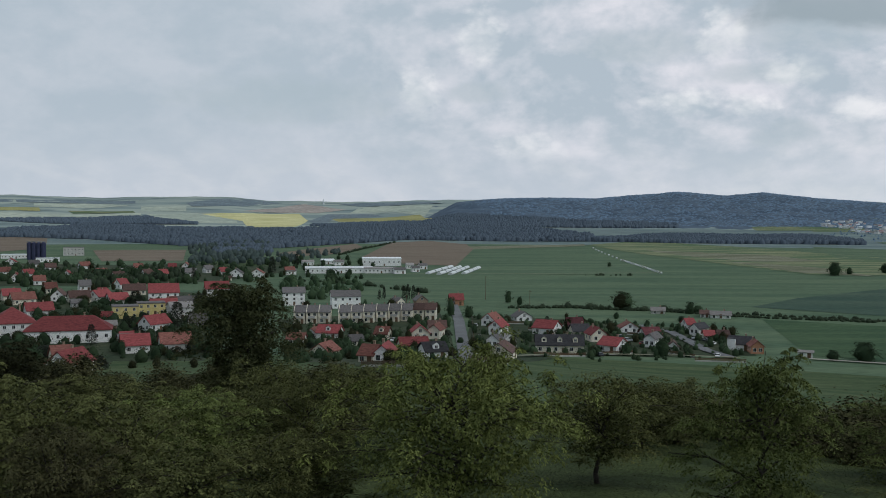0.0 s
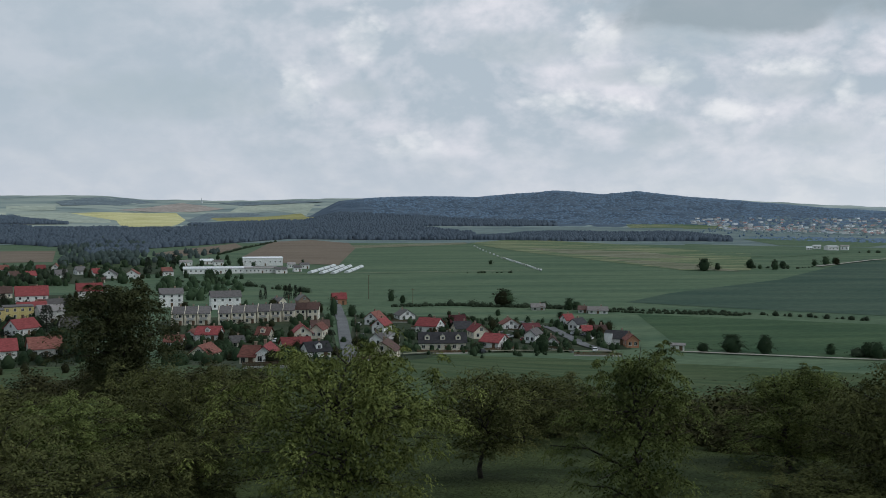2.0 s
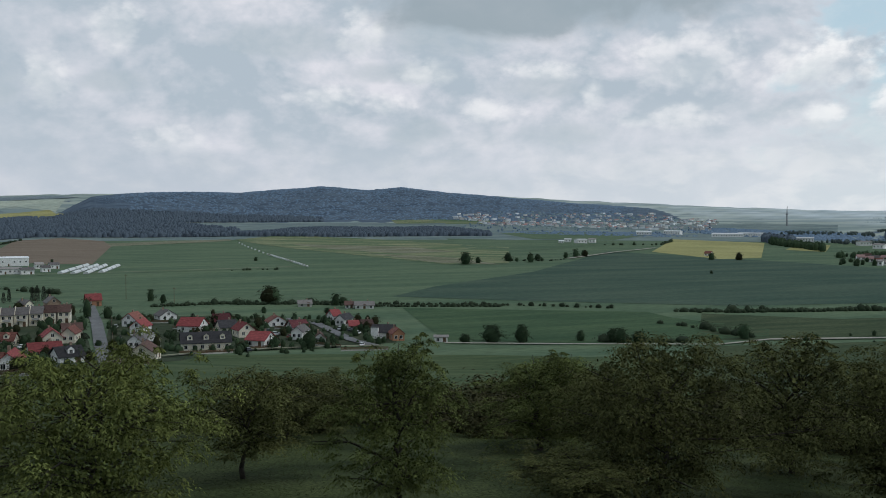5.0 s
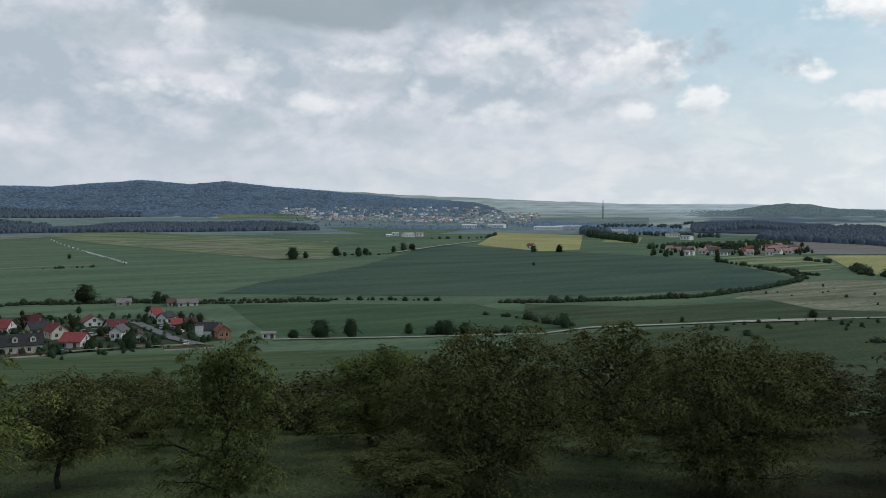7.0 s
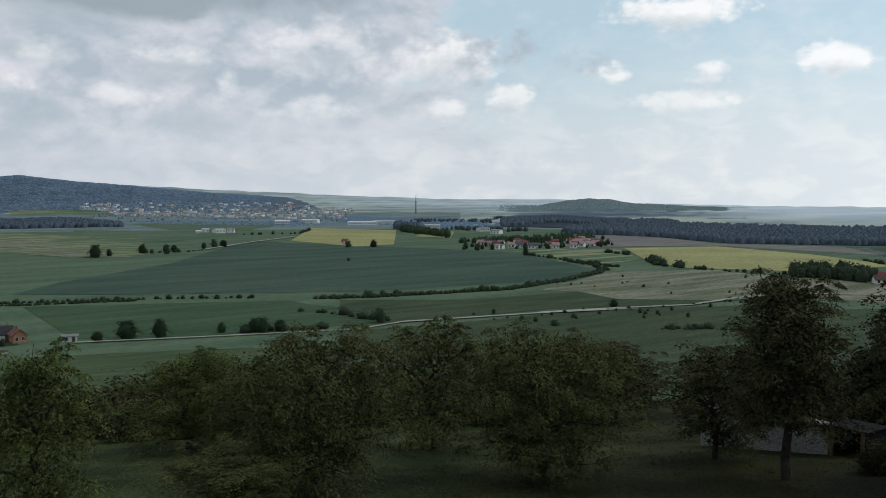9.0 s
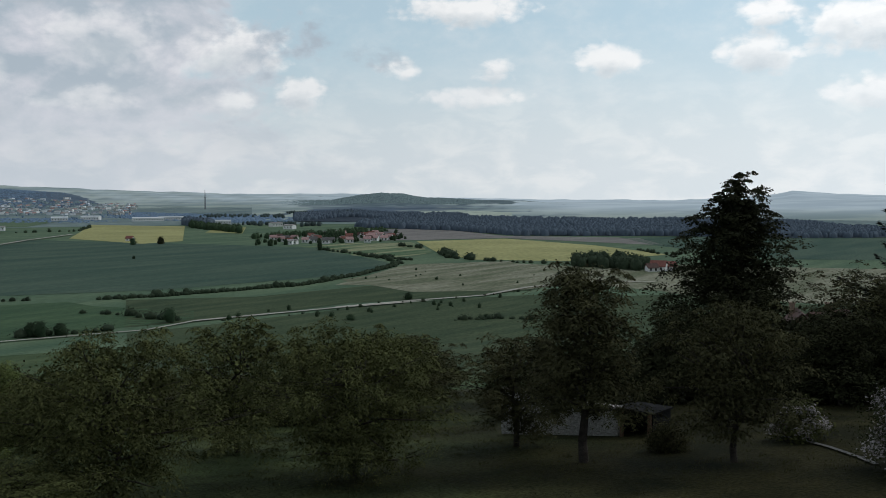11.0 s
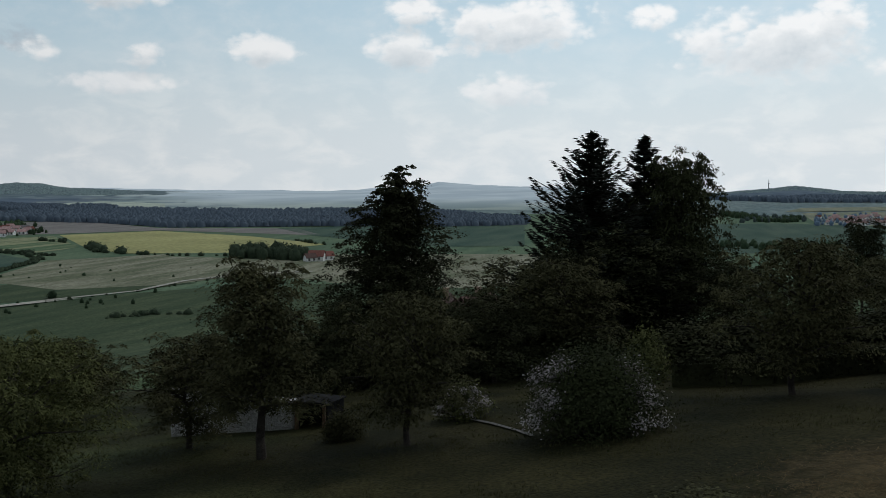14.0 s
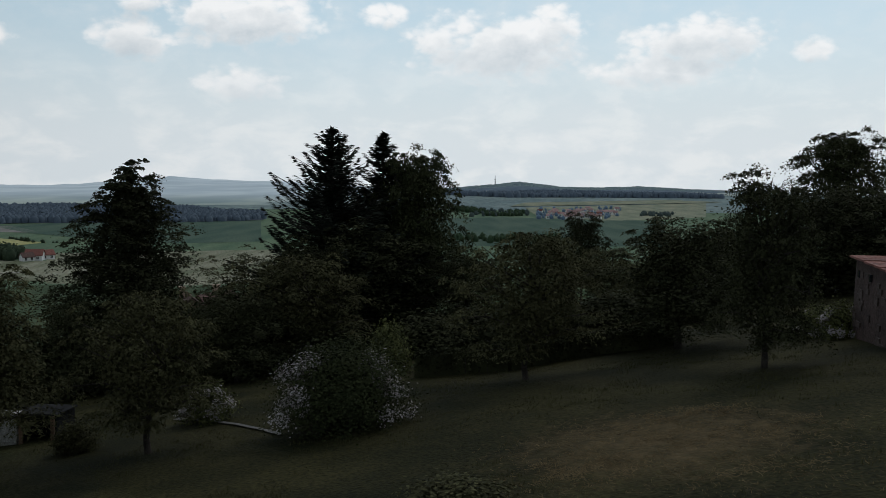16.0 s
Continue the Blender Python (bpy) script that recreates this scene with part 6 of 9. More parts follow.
garden_fence((54.5, 341.9), (69.9, 350.4))
garden_fence((81.8, 355.0), (90.5, 342.0))
garden_fence((104.6, 429.4), (114.0, 417.6))
garden_fence((6.8, 239.5), (17.3, 247.8))
garden_fence((28.3, 446.1), (41.3, 444.6))
garden_fence((-16.8, 200.2), (-7.0, 192.8))
garden_fence((79.2, 409.7), (87.0, 400.9))
garden_fence((54.0, 441.2), (64.8, 435.1))
garden_fence((88.1, 332.7), (105.4, 331.3))
garden_fence((14.8, 478.9), (9.3, 245.8))

# ---- factory and outbuildings ----
house(-58.5, 922.4, 4, 36.8, 26.0, 7.0, 0.4, W, SHEET, "white plastered factory hall with white sheet roof", kind="flat", floors=1, bays=8, category="factory")
house(-87.3, 807.6, 7, 55.4, 16.0, 4.2, 1.2, W, SHEET, "white plastered long factory wing with white sheet roof", bays=14, chimney=False, category="factory")
house(-53.0, 807.5, 4, 25.5, 12.0, 4.0, 1.0, W, PALE, "white plastered factory office with pale grey sheet roof", bays=8, chimney=False, category="factory")
house(-36.1, 799.8, 13, 9.3, 9.0, 3.4, 1.6, W, GREY, "white plastered outbuilding with grey tiled roof")
house(-18.1, 863.2, 11, 7.3, 9.0, 3.4, 1.6, W, GREY, "white plastered outbuilding with grey tiled roof")
house(-30.0, 870.8, 12, 6.4, 9.0, 3.4, 1.6, W, PALE, "white plastered outbuilding with pale grey sheet roof")
house(-23.5, 822.7, 12, 6.1, 9.0, 3.4, 1.6, W, GREY, "white plastered outbuilding with grey tiled roof")
house(-123.8, 782.1, 19, 7.5, 9.0, 3.4, 1.6, W, GREY, "white plastered outbuilding with grey tiled roof")
house(-129.6, 922.0, 18, 10.8, 9.0, 3.4, 1.6, W, PALE, "white plastered outbuilding with pale grey sheet roof")
house(-113.1, 943.4, 17, 12.0, 9.0, 3.4, 1.6, W, SHEET, "white plastered outbuilding with white sheet roof")
house(-99.9, 924.0, 16, 8.8, 9.0, 3.4, 1.6, W, PALE, "white plastered outbuilding with pale grey sheet roof")
house(-419.6, 1092.0, 21, 22.2, 14.0, 9, 0.4, G_, PALE, "grey rendered farm depot with pale grey sheet roof", kind="flat", floors=2)
house(-458.0, 1026.7, 24, 26.6, 16.0, 4, 0.5, W, SHEET, "white plastered low depot with white sheet roof", kind="flat")
house(-397.5, 966.3, 22, 22.0, 12.0, 3.5, 0.5, W, SHEET, "white plastered low depot with white sheet roof", kind="flat")
silo_block(-423.7, 1001.3, 19.8, 17.3)
for x0, y0, x1, y1 in ((-12.4, 794.0, 9.2, 898.7), (-3.0, 788.2, 17.0, 892.0), (6.2, 785.3, 23.7, 888.5), (17.5, 795.3, 33.9, 881.7)):
    for k in range(4):
        u, v = k / 4, (k + 0.86) / 4
        greenhouse(x0 + (x1 - x0) * u, y0 + (y1 - y0) * u, x0 + (x1 - x0) * v, y0 + (y1 - y0) * v, 4.2)


# ---- far hamlets, farms and the town ----
far_house(759, 664, -67, 7, 3, BROWN)
far_house(778, 644, -77, 7, 3, FAR_RED)
far_house(737, 734, -38, 7, 3, GREY)
far_house(859, 761, -35, 7, 3, FAR_RED)
far_house(788, 640, -57, 7, 3, FAR_RED)
far_house(799, 699, -44, 7, 3, OLDRED)
far_house(747, 629, -49, 7, 3.6, FAR_RED)
far_house(799, 756, -76, 7, 3, BROWN)
far_house(684, 670, -71, 7, 3.6, PALE)
far_house(733, 749, -27, 7, 3, FAR_RED)
far_house(718, 676, -33, 7, 3.6, GREY)
far_house(747, 754, -21, 7, 3.6, BROWN)
far_house(745, 729, -74, 7, 3, FAR_RED)
far_house(850, 685, -56, 7, 3.6, GREY)
far_house(752, 702, -32, 7, 3, OLDRED)
far_house(731, 639, -36, 7, 3.6, FAR_RED)
far_house(780, 732, -67, 7, 3, PALE)
far_house(750, 662, -60, 7, 3, OLDRED)
far_house(709, 651, -53, 7, 3.6, GREY)
far_house(849, 689, -60, 7, 3, GREY)
far_house(781, 739, -21, 7, 3, OLDRED)
far_house(830, 708, -55, 7, 3, BROWN)
far_house(716, 720, -34, 7, 3, FAR_RED)
far_house(827, 702, -23, 7, 3.6, BROWN)
far_house(678, 670, -65, 7, 3.6, PALE)
far_house(872, 722, -31, 7, 3.6, FAR_RED)
far_house(742, 740, -25, 7, 3.6, PALE)
far_house(684, 677, -41, 7, 3.6, OLDRED)
far_house(804, 646, -81, 7, 3.6, FAR_RED)
far_house(722, 656, -35, 7, 3, GREY)
far_house(792, 692, -53, 7, 3.6, OLDRED)
far_house(715, 684, -61, 7, 3, FAR_RED)
far_house(772, 648, -28, 7, 3, BROWN)
far_house(828, 699, -20, 7, 3.6, OLDRED)
far_house(797, 668, -46, 7, 3.6, FAR_RED)
far_house(837, 685, -79, 7, 3.6, FAR_RED)
far_house(849, 709, -28, 7, 3.6, OLDRED)
far_house(823, 686, -37, 7, 3.6, FAR_RED)
far_house(809, 675, -50, 7, 3.6, FAR_RED)
far_house(820, 656, -38, 7, 3.6, OLDRED)
far_house(641, 871, -63, 7, 3, OLDRED)
far_house(681, 1266, -27, 10, 4, SHEET)
far_house(677, 1220, -0, 15, 5, SHEET)
far_house(702, 1230, -38, 10, 5, PALE)
far_house(653, 1234, -22, 7, 3, SHEET)
far_house(584, 247, -82, 10, 3.2, OLDRED)
far_house(591, 243, -46, 8, 3.0, OLDRED)
far_house(577, 249, -42, 7, 2.6, BROWN)
far_house(1338, -156, -122, 7, 4, FAR_RED)
far_house(1265, -188, -112, 7, 4, FAR_RED)
far_house(1218, -175, -117, 7, 4, FAR_RED)
far_house(1295, -160, -81, 7, 4, OLDRED)
far_house(1429, -215, -100, 7, 4, FAR_RED)
far_house(1391, -201, -102, 7, 4, FAR_RED)
far_house(1422, -206, -98, 7, 4, FAR_RED)
far_house(1218, -140, -120, 7, 4, FAR_RED)
far_house(1301, -176, -123, 7, 4, FAR_RED)
far_house(1283, -165, -124, 7, 4, FAR_RED)
far_house(1347, -203, -88, 7, 4, PALE)
far_house(1238, -197, -103, 7, 4, FAR_RED)
far_house(1309, -218, -90, 7, 4, OLDRED)
far_house(1352, -188, -94, 7, 4, FAR_RED)
far_house(1338, -210, -128, 7, 4, PALE)
far_house(1393, -187, -72, 7, 4, FAR_RED)
far_house(1218, -202, -110, 7, 4, FAR_RED)
far_house(1282, -202, -72, 7, 4, OLDRED)
far_house(1285, -181, -97, 7, 4, FAR_RED)
far_house(1206, -159, -100, 7, 4, FAR_RED)
far_house(1348, -225, -95, 7, 4, FAR_RED)
far_house(1371, -195, -90, 7, 4, FAR_RED)
far_house(1424, -171, -121, 7, 4, FAR_RED)
far_house(1362, -185, -115, 7, 4, FAR_RED)
far_house(1215, -178, -86, 7, 4, FAR_RED)
far_house(1245, -192, -92, 7, 4, PALE)
far_house(1313, -157, -67, 7, 4, FAR_RED)
far_house(1390, -169, -106, 7, 4, FAR_RED)
far_house(1203, -163, -90, 7, 4, FAR_RED)
far_house(1393, -146, -115, 7, 4, OLDRED)
far_house(1375, -248, -126, 7, 4, FAR_RED)
far_house(1384, -231, -113, 7, 4, FAR_RED)
far_house(1515, -235, -78, 7, 4, FAR_RED)
far_house(1499, -277, -79, 7, 4, FAR_RED)
far_house(1430, -226, -125, 7, 4, FAR_RED)
far_house(1383, -248, -72, 7, 4, FAR_RED)
far_house(1352, -247, -78, 7, 4, FAR_RED)
far_house(1385, -240, -98, 7, 4, FAR_RED)
far_house(1023, 1340, -28, 50, 5, SHEET)
far_house(1069, 1335, -40, 44, 5, SHEET)
far_house(1018, 1158, -42, 36, 5, SHEET)
far_house(988, 1447, -58, 31, 6, SHEET)
far_house(932, 1453, -30, 26, 6, SHEET)
far_house(1007, 1023, -15, 17, 5, PALE)
far_house(957, 945, -74, 14, 5, PALE)
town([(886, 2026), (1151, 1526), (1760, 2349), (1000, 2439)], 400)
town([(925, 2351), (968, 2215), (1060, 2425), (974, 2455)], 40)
mast(1470, 1718, 44)
mast(3298, -193, 31)
mast(-503, 4048, 20, 7.0, FAR_WALL, "pale concrete tower on a far hill")
utility_pole(25.7, 568.7, 14.1)
utility_pole(48.7, 533.3, 8.8)
utility_pole(-19.0, 510.1, 7.8)


def bale(x, y, turn):
    """A round bale wrapped in pale foil, lying on its side."""
    root = tagged(new("silage_bale"), "round silage bale in pale foil on the green field", "bale", "row of bales")
    root.matrix_basis = Matrix.Translation((x, y, ground_z(x, y) + 0.9)) @ Matrix.Rotation(radians(turn), 4, "Z")
    V, Fc = tubes([((-1.0, 0, 0), (-0.85, 0, 0), 0.78, 0.95), ((-0.85, 0, 0), (0.85, 0, 0), 0.95, 0.95), ((0.85, 0, 0), (1.0, 0, 0), 0.95, 0.78)], 12)
    mesh_object("wrap", V, Fc, FOIL, root)
    mesh_object("core", *tubes([((-1.02, 0, 0), (1.02, 0, 0), 0.7, 0.7)], 10), STUBBLE, root, "straw at the bale ends")
    return root


FIRST_BALE = bale(184, 809, 20)
for k in range(1, 26):
    at = Vector((184, 809)).lerp(Vector((191, 1026)), k / 17) if k <= 17 else Vector((191, 1026)).lerp(Vector((219, 1424)), (k - 17) / 9)
    copy_thing(FIRST_BALE, Matrix.Translation((at.x, at.y, ground_z(at.x, at.y) + 0.9)) @ Matrix.Rotation(radians(20 + 37 * k), 4, "Z"))

# ---- woods and hedges ----
patch("forest_floor", [(-756, 1639), (-584, 1591), (-368, 1379), (-239, 1294), (-160, 1475), (-63, 1666), (110, 1617), (255, 1628), (292, 1866), (165, 2416), (-93, 2465), (-246, 2270), (-384, 2080), (-575, 2152), (-860, 2342), (-856, 1857)], WOODFLOOR, "dark forest floor under conifers", 0.3)
wood([(-756, 1639), (-584, 1591), (-368, 1379), (-239, 1294), (-160, 1475), (-63, 1666), (110, 1617), (255, 1628), (292, 1866), (165, 2416), (-93, 2465), (-246, 2270), (-384, 2080), (-575, 2152), (-860, 2342), (-856, 1857)], 4000, 9.8, NEEDLE_HAZED, "dense dark conifer wood across the plain", 1)
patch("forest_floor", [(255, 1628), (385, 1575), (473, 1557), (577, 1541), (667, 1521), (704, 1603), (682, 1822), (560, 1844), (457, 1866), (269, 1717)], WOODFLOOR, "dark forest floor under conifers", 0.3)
wood([(255, 1628), (385, 1575), (473, 1557), (577, 1541), (667, 1521), (704, 1603), (682, 1822), (560, 1844), (457, 1866), (269, 1717)], 1500, 10, NEEDLE_HAZED, "low dark conifer wood at the edge of fields", 2)
wood([(-265, 1116), (-208, 1165), (-230, 1284), (-293, 1233)], 150, 8, NEEDLE_HAZED, "dark wood behind the village", 3)
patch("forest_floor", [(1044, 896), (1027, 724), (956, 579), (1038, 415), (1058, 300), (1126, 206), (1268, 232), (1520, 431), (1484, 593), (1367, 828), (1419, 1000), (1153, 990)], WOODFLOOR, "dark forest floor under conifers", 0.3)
wood([(1044, 896), (1027, 724), (956, 579), (1038, 415), (1058, 300), (1126, 206), (1268, 232), (1520, 431), (1484, 593), (1367, 828), (1419, 1000), (1153, 990)], 3000, 9.8, NEEDLE_HAZED, "long dark conifer wood in the valley", 4)
patch("forest_floor", [(1149, 1123), (1343, 1171), (1258, 852), (1465, 993), (1531, 1335), (1327, 1297)], WOODFLOOR, "dark forest floor under conifers", 0.3)
wood([(1149, 1123), (1343, 1171), (1258, 852), (1465, 993), (1531, 1335), (1327, 1297)], 700, 9.6, NEEDLE_HAZED, "dark wood on a low rise", 5)
patch("forest_floor", [(-1186, 2573), (-904, 2425), (-794, 2576), (-642, 2517), (-672, 2633), (-912, 2958), (-1044, 2800), (-1236, 2682)], WOODFLOOR, "dark forest floor under conifers", 0.3)
wood([(-1186, 2573), (-904, 2425), (-794, 2576), (-642, 2517), (-672, 2633), (-912, 2958), (-1044, 2800), (-1236, 2682)], 1000, 9, NEEDLE_HAZED, "far dark wood below pale hills", 6)
patch("forest_floor", [(-332, 2412), (-126, 2538), (163, 2389), (575, 2352), (596, 2440), (183, 2689), (-140, 2837), (-344, 2501)], WOODFLOOR, "dark forest floor under conifers", 0.3)
wood([(-332, 2412), (-126, 2538), (163, 2389), (575, 2352), (596, 2440), (183, 2689), (-140, 2837), (-344, 2501)], 2000, 9, NEEDLE_HAZED, "far dark wood below pale hills", 7)
wood([(904, 1090), (849, 954), (823, 894), (884, 960), (909, 1022), (962, 1159)], 90, 14, LEAF_FAR, "leafy copse beside a yellow field", 8)
wood([(960, 1171), (928, 1074), (1006, 1164), (1036, 1263)], 80, 15, NEEDLE_HAZED, "dark copse", 9)
wood([(584, 308), (574, 287), (573, 257), (580, 252), (597, 260), (628, 282), (627, 313), (600, 317)], 70, 11, LEAF_HEDGE, "dark leafy copse around a farm", 10)
patch("forest_floor", [(2236, -3), (2079, -149), (2104, -337), (2066, -610), (2124, -627), (2302, -368), (2278, -164), (2296, -3)], WOODFLOOR, "dark forest floor under conifers", 0.3)
wood([(2236, -3), (2079, -149), (2104, -337), (2066, -610), (2124, -627), (2302, -368), (2278, -164), (2296, -3)], 500, 14, NEEDLE_HAZED, "wooded ridge in the distance", 11)
wood([(1505, -19), (1249, -75), (1317, -118), (1407, -125), (1339, -80), (1595, -20)], 90, 10, LEAF_FAR, "scattered trees in the far valley", 12)
wood([(736, 781), (806, 766), (907, 733), (954, 771), (849, 807), (777, 825)], 110, 10, LEAF_FAR, "garden trees of a far hamlet", 13)
wood([(724, 1657), (806, 1498), (909, 1382), (984, 1337), (1013, 1376), (997, 1516), (882, 1639), (743, 1701)], 300, 5, RIDGE_HAZED, "trees along the edge of the town", 14)
wood([(773, -9), (764, -54), (794, -103), (844, -110), (814, -58), (823, -10)], 50, 9, LEAF_FAR, "trees in the far valley", 15)
wood([(1045, 1529), (1057, 1401), (1051, 1238), (1070, 1099), (1205, 1134), (1277, 1201), (1300, 1335), (1265, 1490), (1255, 1665), (1101, 1611)], 700, 6, RIDGE_HAZED, "trees of the far valley floor", 16)
wood([(-270, 736), (-245, 751), (-207, 726), (-215, 755), (-254, 779), (-281, 764)], 45, 10, LEAF_FAR, "leafy garden trees", 17)
wood([(-315, 683), (-292, 715), (-250, 660), (-178, 665), (-182, 683), (-271, 716), (-315, 770), (-323, 700)], 70, 8, LEAF_FAR, "leafy garden trees of the village", 18)


def sector(a0, a1, near, far):
    """An outline between two headings and two distances."""
    turns = [radians(a0 + (a1 - a0) * k / 8) for k in range(9)]
    return [(near * math.sin(a), near * math.cos(a)) for a in turns] + [(far * math.sin(a), far * math.cos(a)) for a in turns[::-1]]


wood(sector(0.6, 33.5, 2480, 3330), 5200, 4.8, RIDGE_HAZED, "wooded ridge on the horizon in haze-blue colour", 81)
wood(sector(44.5, 57.5, 2600, 3330), 1900, 5.5, HILL_HAZED, "wooded crown of a far round hill", 82)
wood(sector(23, 37, 2000, 2750), 420, 6.5, HILL_HAZED, "hazy trees among the houses of the far town", 84)
wood(sector(89.5, 106, 2900, 3330), 1100, 4.5, HILL_HAZED, "wooded low ridge beyond the valley", 83)
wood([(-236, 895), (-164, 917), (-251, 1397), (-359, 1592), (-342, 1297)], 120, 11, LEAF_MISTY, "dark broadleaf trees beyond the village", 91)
wood([(-234, 626), (-183, 692), (-214, 811), (-289, 776)], 80, 8, LEAF_HEDGE, "leafy trees along the far village edge", 92)
wood([(-315, 683), (-272, 697), (-351, 905), (-391, 847)], 50, 8, LEAF_HEDGE, "garden trees at the village edge", 93)
wood([(-165, 937), (-143, 1001), (-122, 1131), (-132, 1223), (-194, 1123)], 40, 9, LEAF_MISTY, "trees around the factory yard", 94)
hedge([(82, 519), (112, 510), (155, 481), (209, 463)], 3.5, 1.4, "long dark field hedge", 21, 1.3)
hedge([(215, 468), (261, 434)], 2.8, 3.2, "row of small bushes along a field edge", 22, 1.3)
hedge([(281, 409), (308, 394), (387, 374), (455, 389), (514, 411), (545, 429)], 4.6, 1.2, "thick dark hedge along the cereal field", 23, 1.3)
hedge([(628, 587), (597, 516), (562, 454), (538, 421)], 4, 6, "bushes along the cereal field edge", 24, 1.3)
hedge([(36, 520), (70, 525), (90, 515), (134, 509)], 4.2, 1.4, "overgrown hedge behind the gardens", 25, 1.3)
hedge([(149, 498), (176, 484), (214, 466)], 3.0, 1.7, "low field hedge", 26, 1.3)
hedge([(701, 555), (709, 528)], 6, 7, "row of trees on a yellow meadow", 27, 1.3)
hedge([(660, 473), (605, 424), (599, 398)], 6, 5, "bushes between pale and yellow fields", 28, 1.3)
hedge([(647, 468), (599, 423), (594, 394), (591, 349), (601, 318)], 4.5, 6, "bushes along the yellow field", 29, 1.3)
hedge([(190, 326), (211, 316), (222, 312)], 5, 3.5, "dense bushes by a footpath", 30, 1.6)
hedge([(243, 372), (251, 353), (253, 315)], 4, 4.5, "bushes on the meadow", 31, 1.5)
hedge([(261, 300), (288, 287), (352, 274), (412, 257), (478, 253)], 2.2, 11, "small saplings along the track", 32, 1.3)
hedge([(317, 220), (321, 211), (330, 209)], 3.5, 3, "bush clump on the meadow", 33, 1.6)
hedge([(118, 784), (156, 786)], 2.5, 4, "low bushes in the crop", 34, 1.3)
hedge([(312, 219), (328, 209), (333, 192)], 3, 3.5, "low bushes on the slope", 35, 1.5)
hedge([(-111, 714), (-57, 674), (-8, 608)], 4, 5, "garden bushes behind the terraces", 36, 1.3)
hedge([(-122, 1132), (-106, 1341), (-77, 1552)], 4, 7, "bushes along the ploughed field", 37, 1.3)
hedge([(712, 562), (686, 514)], 5, 6, "row of trees by a far hamlet", 38, 1.3)
hedge([(773, 347), (727, 306), (735, 289)], 4, 6, "bushes by a far field", 39, 1.3)

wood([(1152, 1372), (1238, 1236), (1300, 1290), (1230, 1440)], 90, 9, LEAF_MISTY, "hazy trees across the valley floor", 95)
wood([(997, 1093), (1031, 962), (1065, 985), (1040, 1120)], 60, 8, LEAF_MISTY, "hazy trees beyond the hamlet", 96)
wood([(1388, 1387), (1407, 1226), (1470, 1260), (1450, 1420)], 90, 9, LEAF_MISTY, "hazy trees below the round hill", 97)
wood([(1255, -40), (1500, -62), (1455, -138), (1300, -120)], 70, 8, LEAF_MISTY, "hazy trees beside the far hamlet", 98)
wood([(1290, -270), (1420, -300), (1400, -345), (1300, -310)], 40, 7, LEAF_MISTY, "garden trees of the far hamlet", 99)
hedge([(583, 496), (567, 436)], 4.5, 1.6, "dark hedge along the cereal field", 40, 1.4)
hedge([(384, 853), (424, 826), (456, 855)], 3.5, 7, "row of bushes along a field track", 41, 1.3)
hedge([(668, 1159), (682, 1151), (751, 1129), (830, 1217)], 6, 9, "loose row of trees in the valley", 42, 1.2)

# ---- single trees of the plain and the village ----
mid_tree(MID_A, 387, 839, 9.5, 9.0, 40)
mid_tree(MID_B, 409, 836, 7.5, 8.5, 130)
mid_tree(MID_A, 420, 842, 8.5, 7.0, 210)
mid_tree(MID_A, 493, 899, 9.0, 9.0, 300)
mid_tree(MID_B, 502, 894, 8.0, 7.5, 75)
mid_tree(MID_A, 593, 801, 9.0, 7.5, 160)
mid_tree(MID_B, 614, 785, 10.0, 8.5, 20)
mid_tree(MID_A, 332.7, 813.6, 12.4, 11.4, 280)
mid_tree(MID_A, 345.9, 815.2, 6.2, 5.2, 280)
mid_tree(MID_A, 385.3, 834.2, 8.6, 7.6, 15)
mid_tree(MID_A, 399.3, 814.5, 8.5, 8.5, 157)
mid_tree(MID_A, 391.8, 829.3, 4.9, 4.3, 258)
mid_tree(MID_A, 421.7, 835.7, 4.4, 3.3, 51)
mid_tree(MID_A, 466.4, 870.6, 6.4, 7.0, 263)
mid_tree(MID_A, 487.1, 886.7, 7.7, 7.7, 221)
mid_tree(MID_A, 505.8, 904.5, 6.7, 7.3, 51)
mid_tree(MID_A, 150.2, 339.6, 9.2, 7.0, 232)
mid_tree(MID_A, 159.8, 332.9, 6.9, 7.8, 234)
mid_tree(MID_A, 184.1, 330.5, 4.9, 4.4, 0)
mid_tree(MID_A, 195.0, 318.5, 6.6, 6.6, 254)
mid_tree(MID_A, 247.5, 312.2, 6.6, 6.6, 244)
mid_tree(MID_A, 194.0, 323.2, 6.6, 5.8, 189)
mid_tree(MID_A, 202.5, 317.9, 7.5, 4.9, 174)
mid_tree(MID_A, 465.7, 628.7, 3.7, 2.8, 111)
mid_tree(MID_A, 618.2, 574.7, 6.9, 8.9, 82)
mid_tree(MID_A, 98.1, 518.4, 13.7, 9.9, 210)
mid_tree(MID_A, 133.7, 501.4, 7.9, 4.3, 215)
mid_tree(MID_A, 158.3, 912.0, 5.4, 4.4, 152)
mid_tree(MID_A, 364.2, 281.5, 6.0, 3.8, 336)
mid_tree(MID_A, 292.2, 255.7, 5.5, 2.7, 159)
mid_tree(MID_A, 329.0, 214.4, 3.2, 1.8, 153)
mid_tree(MID_B, 96.8, 517.8, 13.0, 9.9, 199)
mid_tree(MID_A, 38.0, 552.4, 5.9, 7.2, 165)
mid_tree(MID_A, 43.5, 538.8, 4.4, 5.1, 57)
mid_tree(MID_A, 327.9, 801.7, 13.2, 11.2, 29)
mid_tree(MID_A, 346.8, 818.4, 6.3, 6.3, 173)
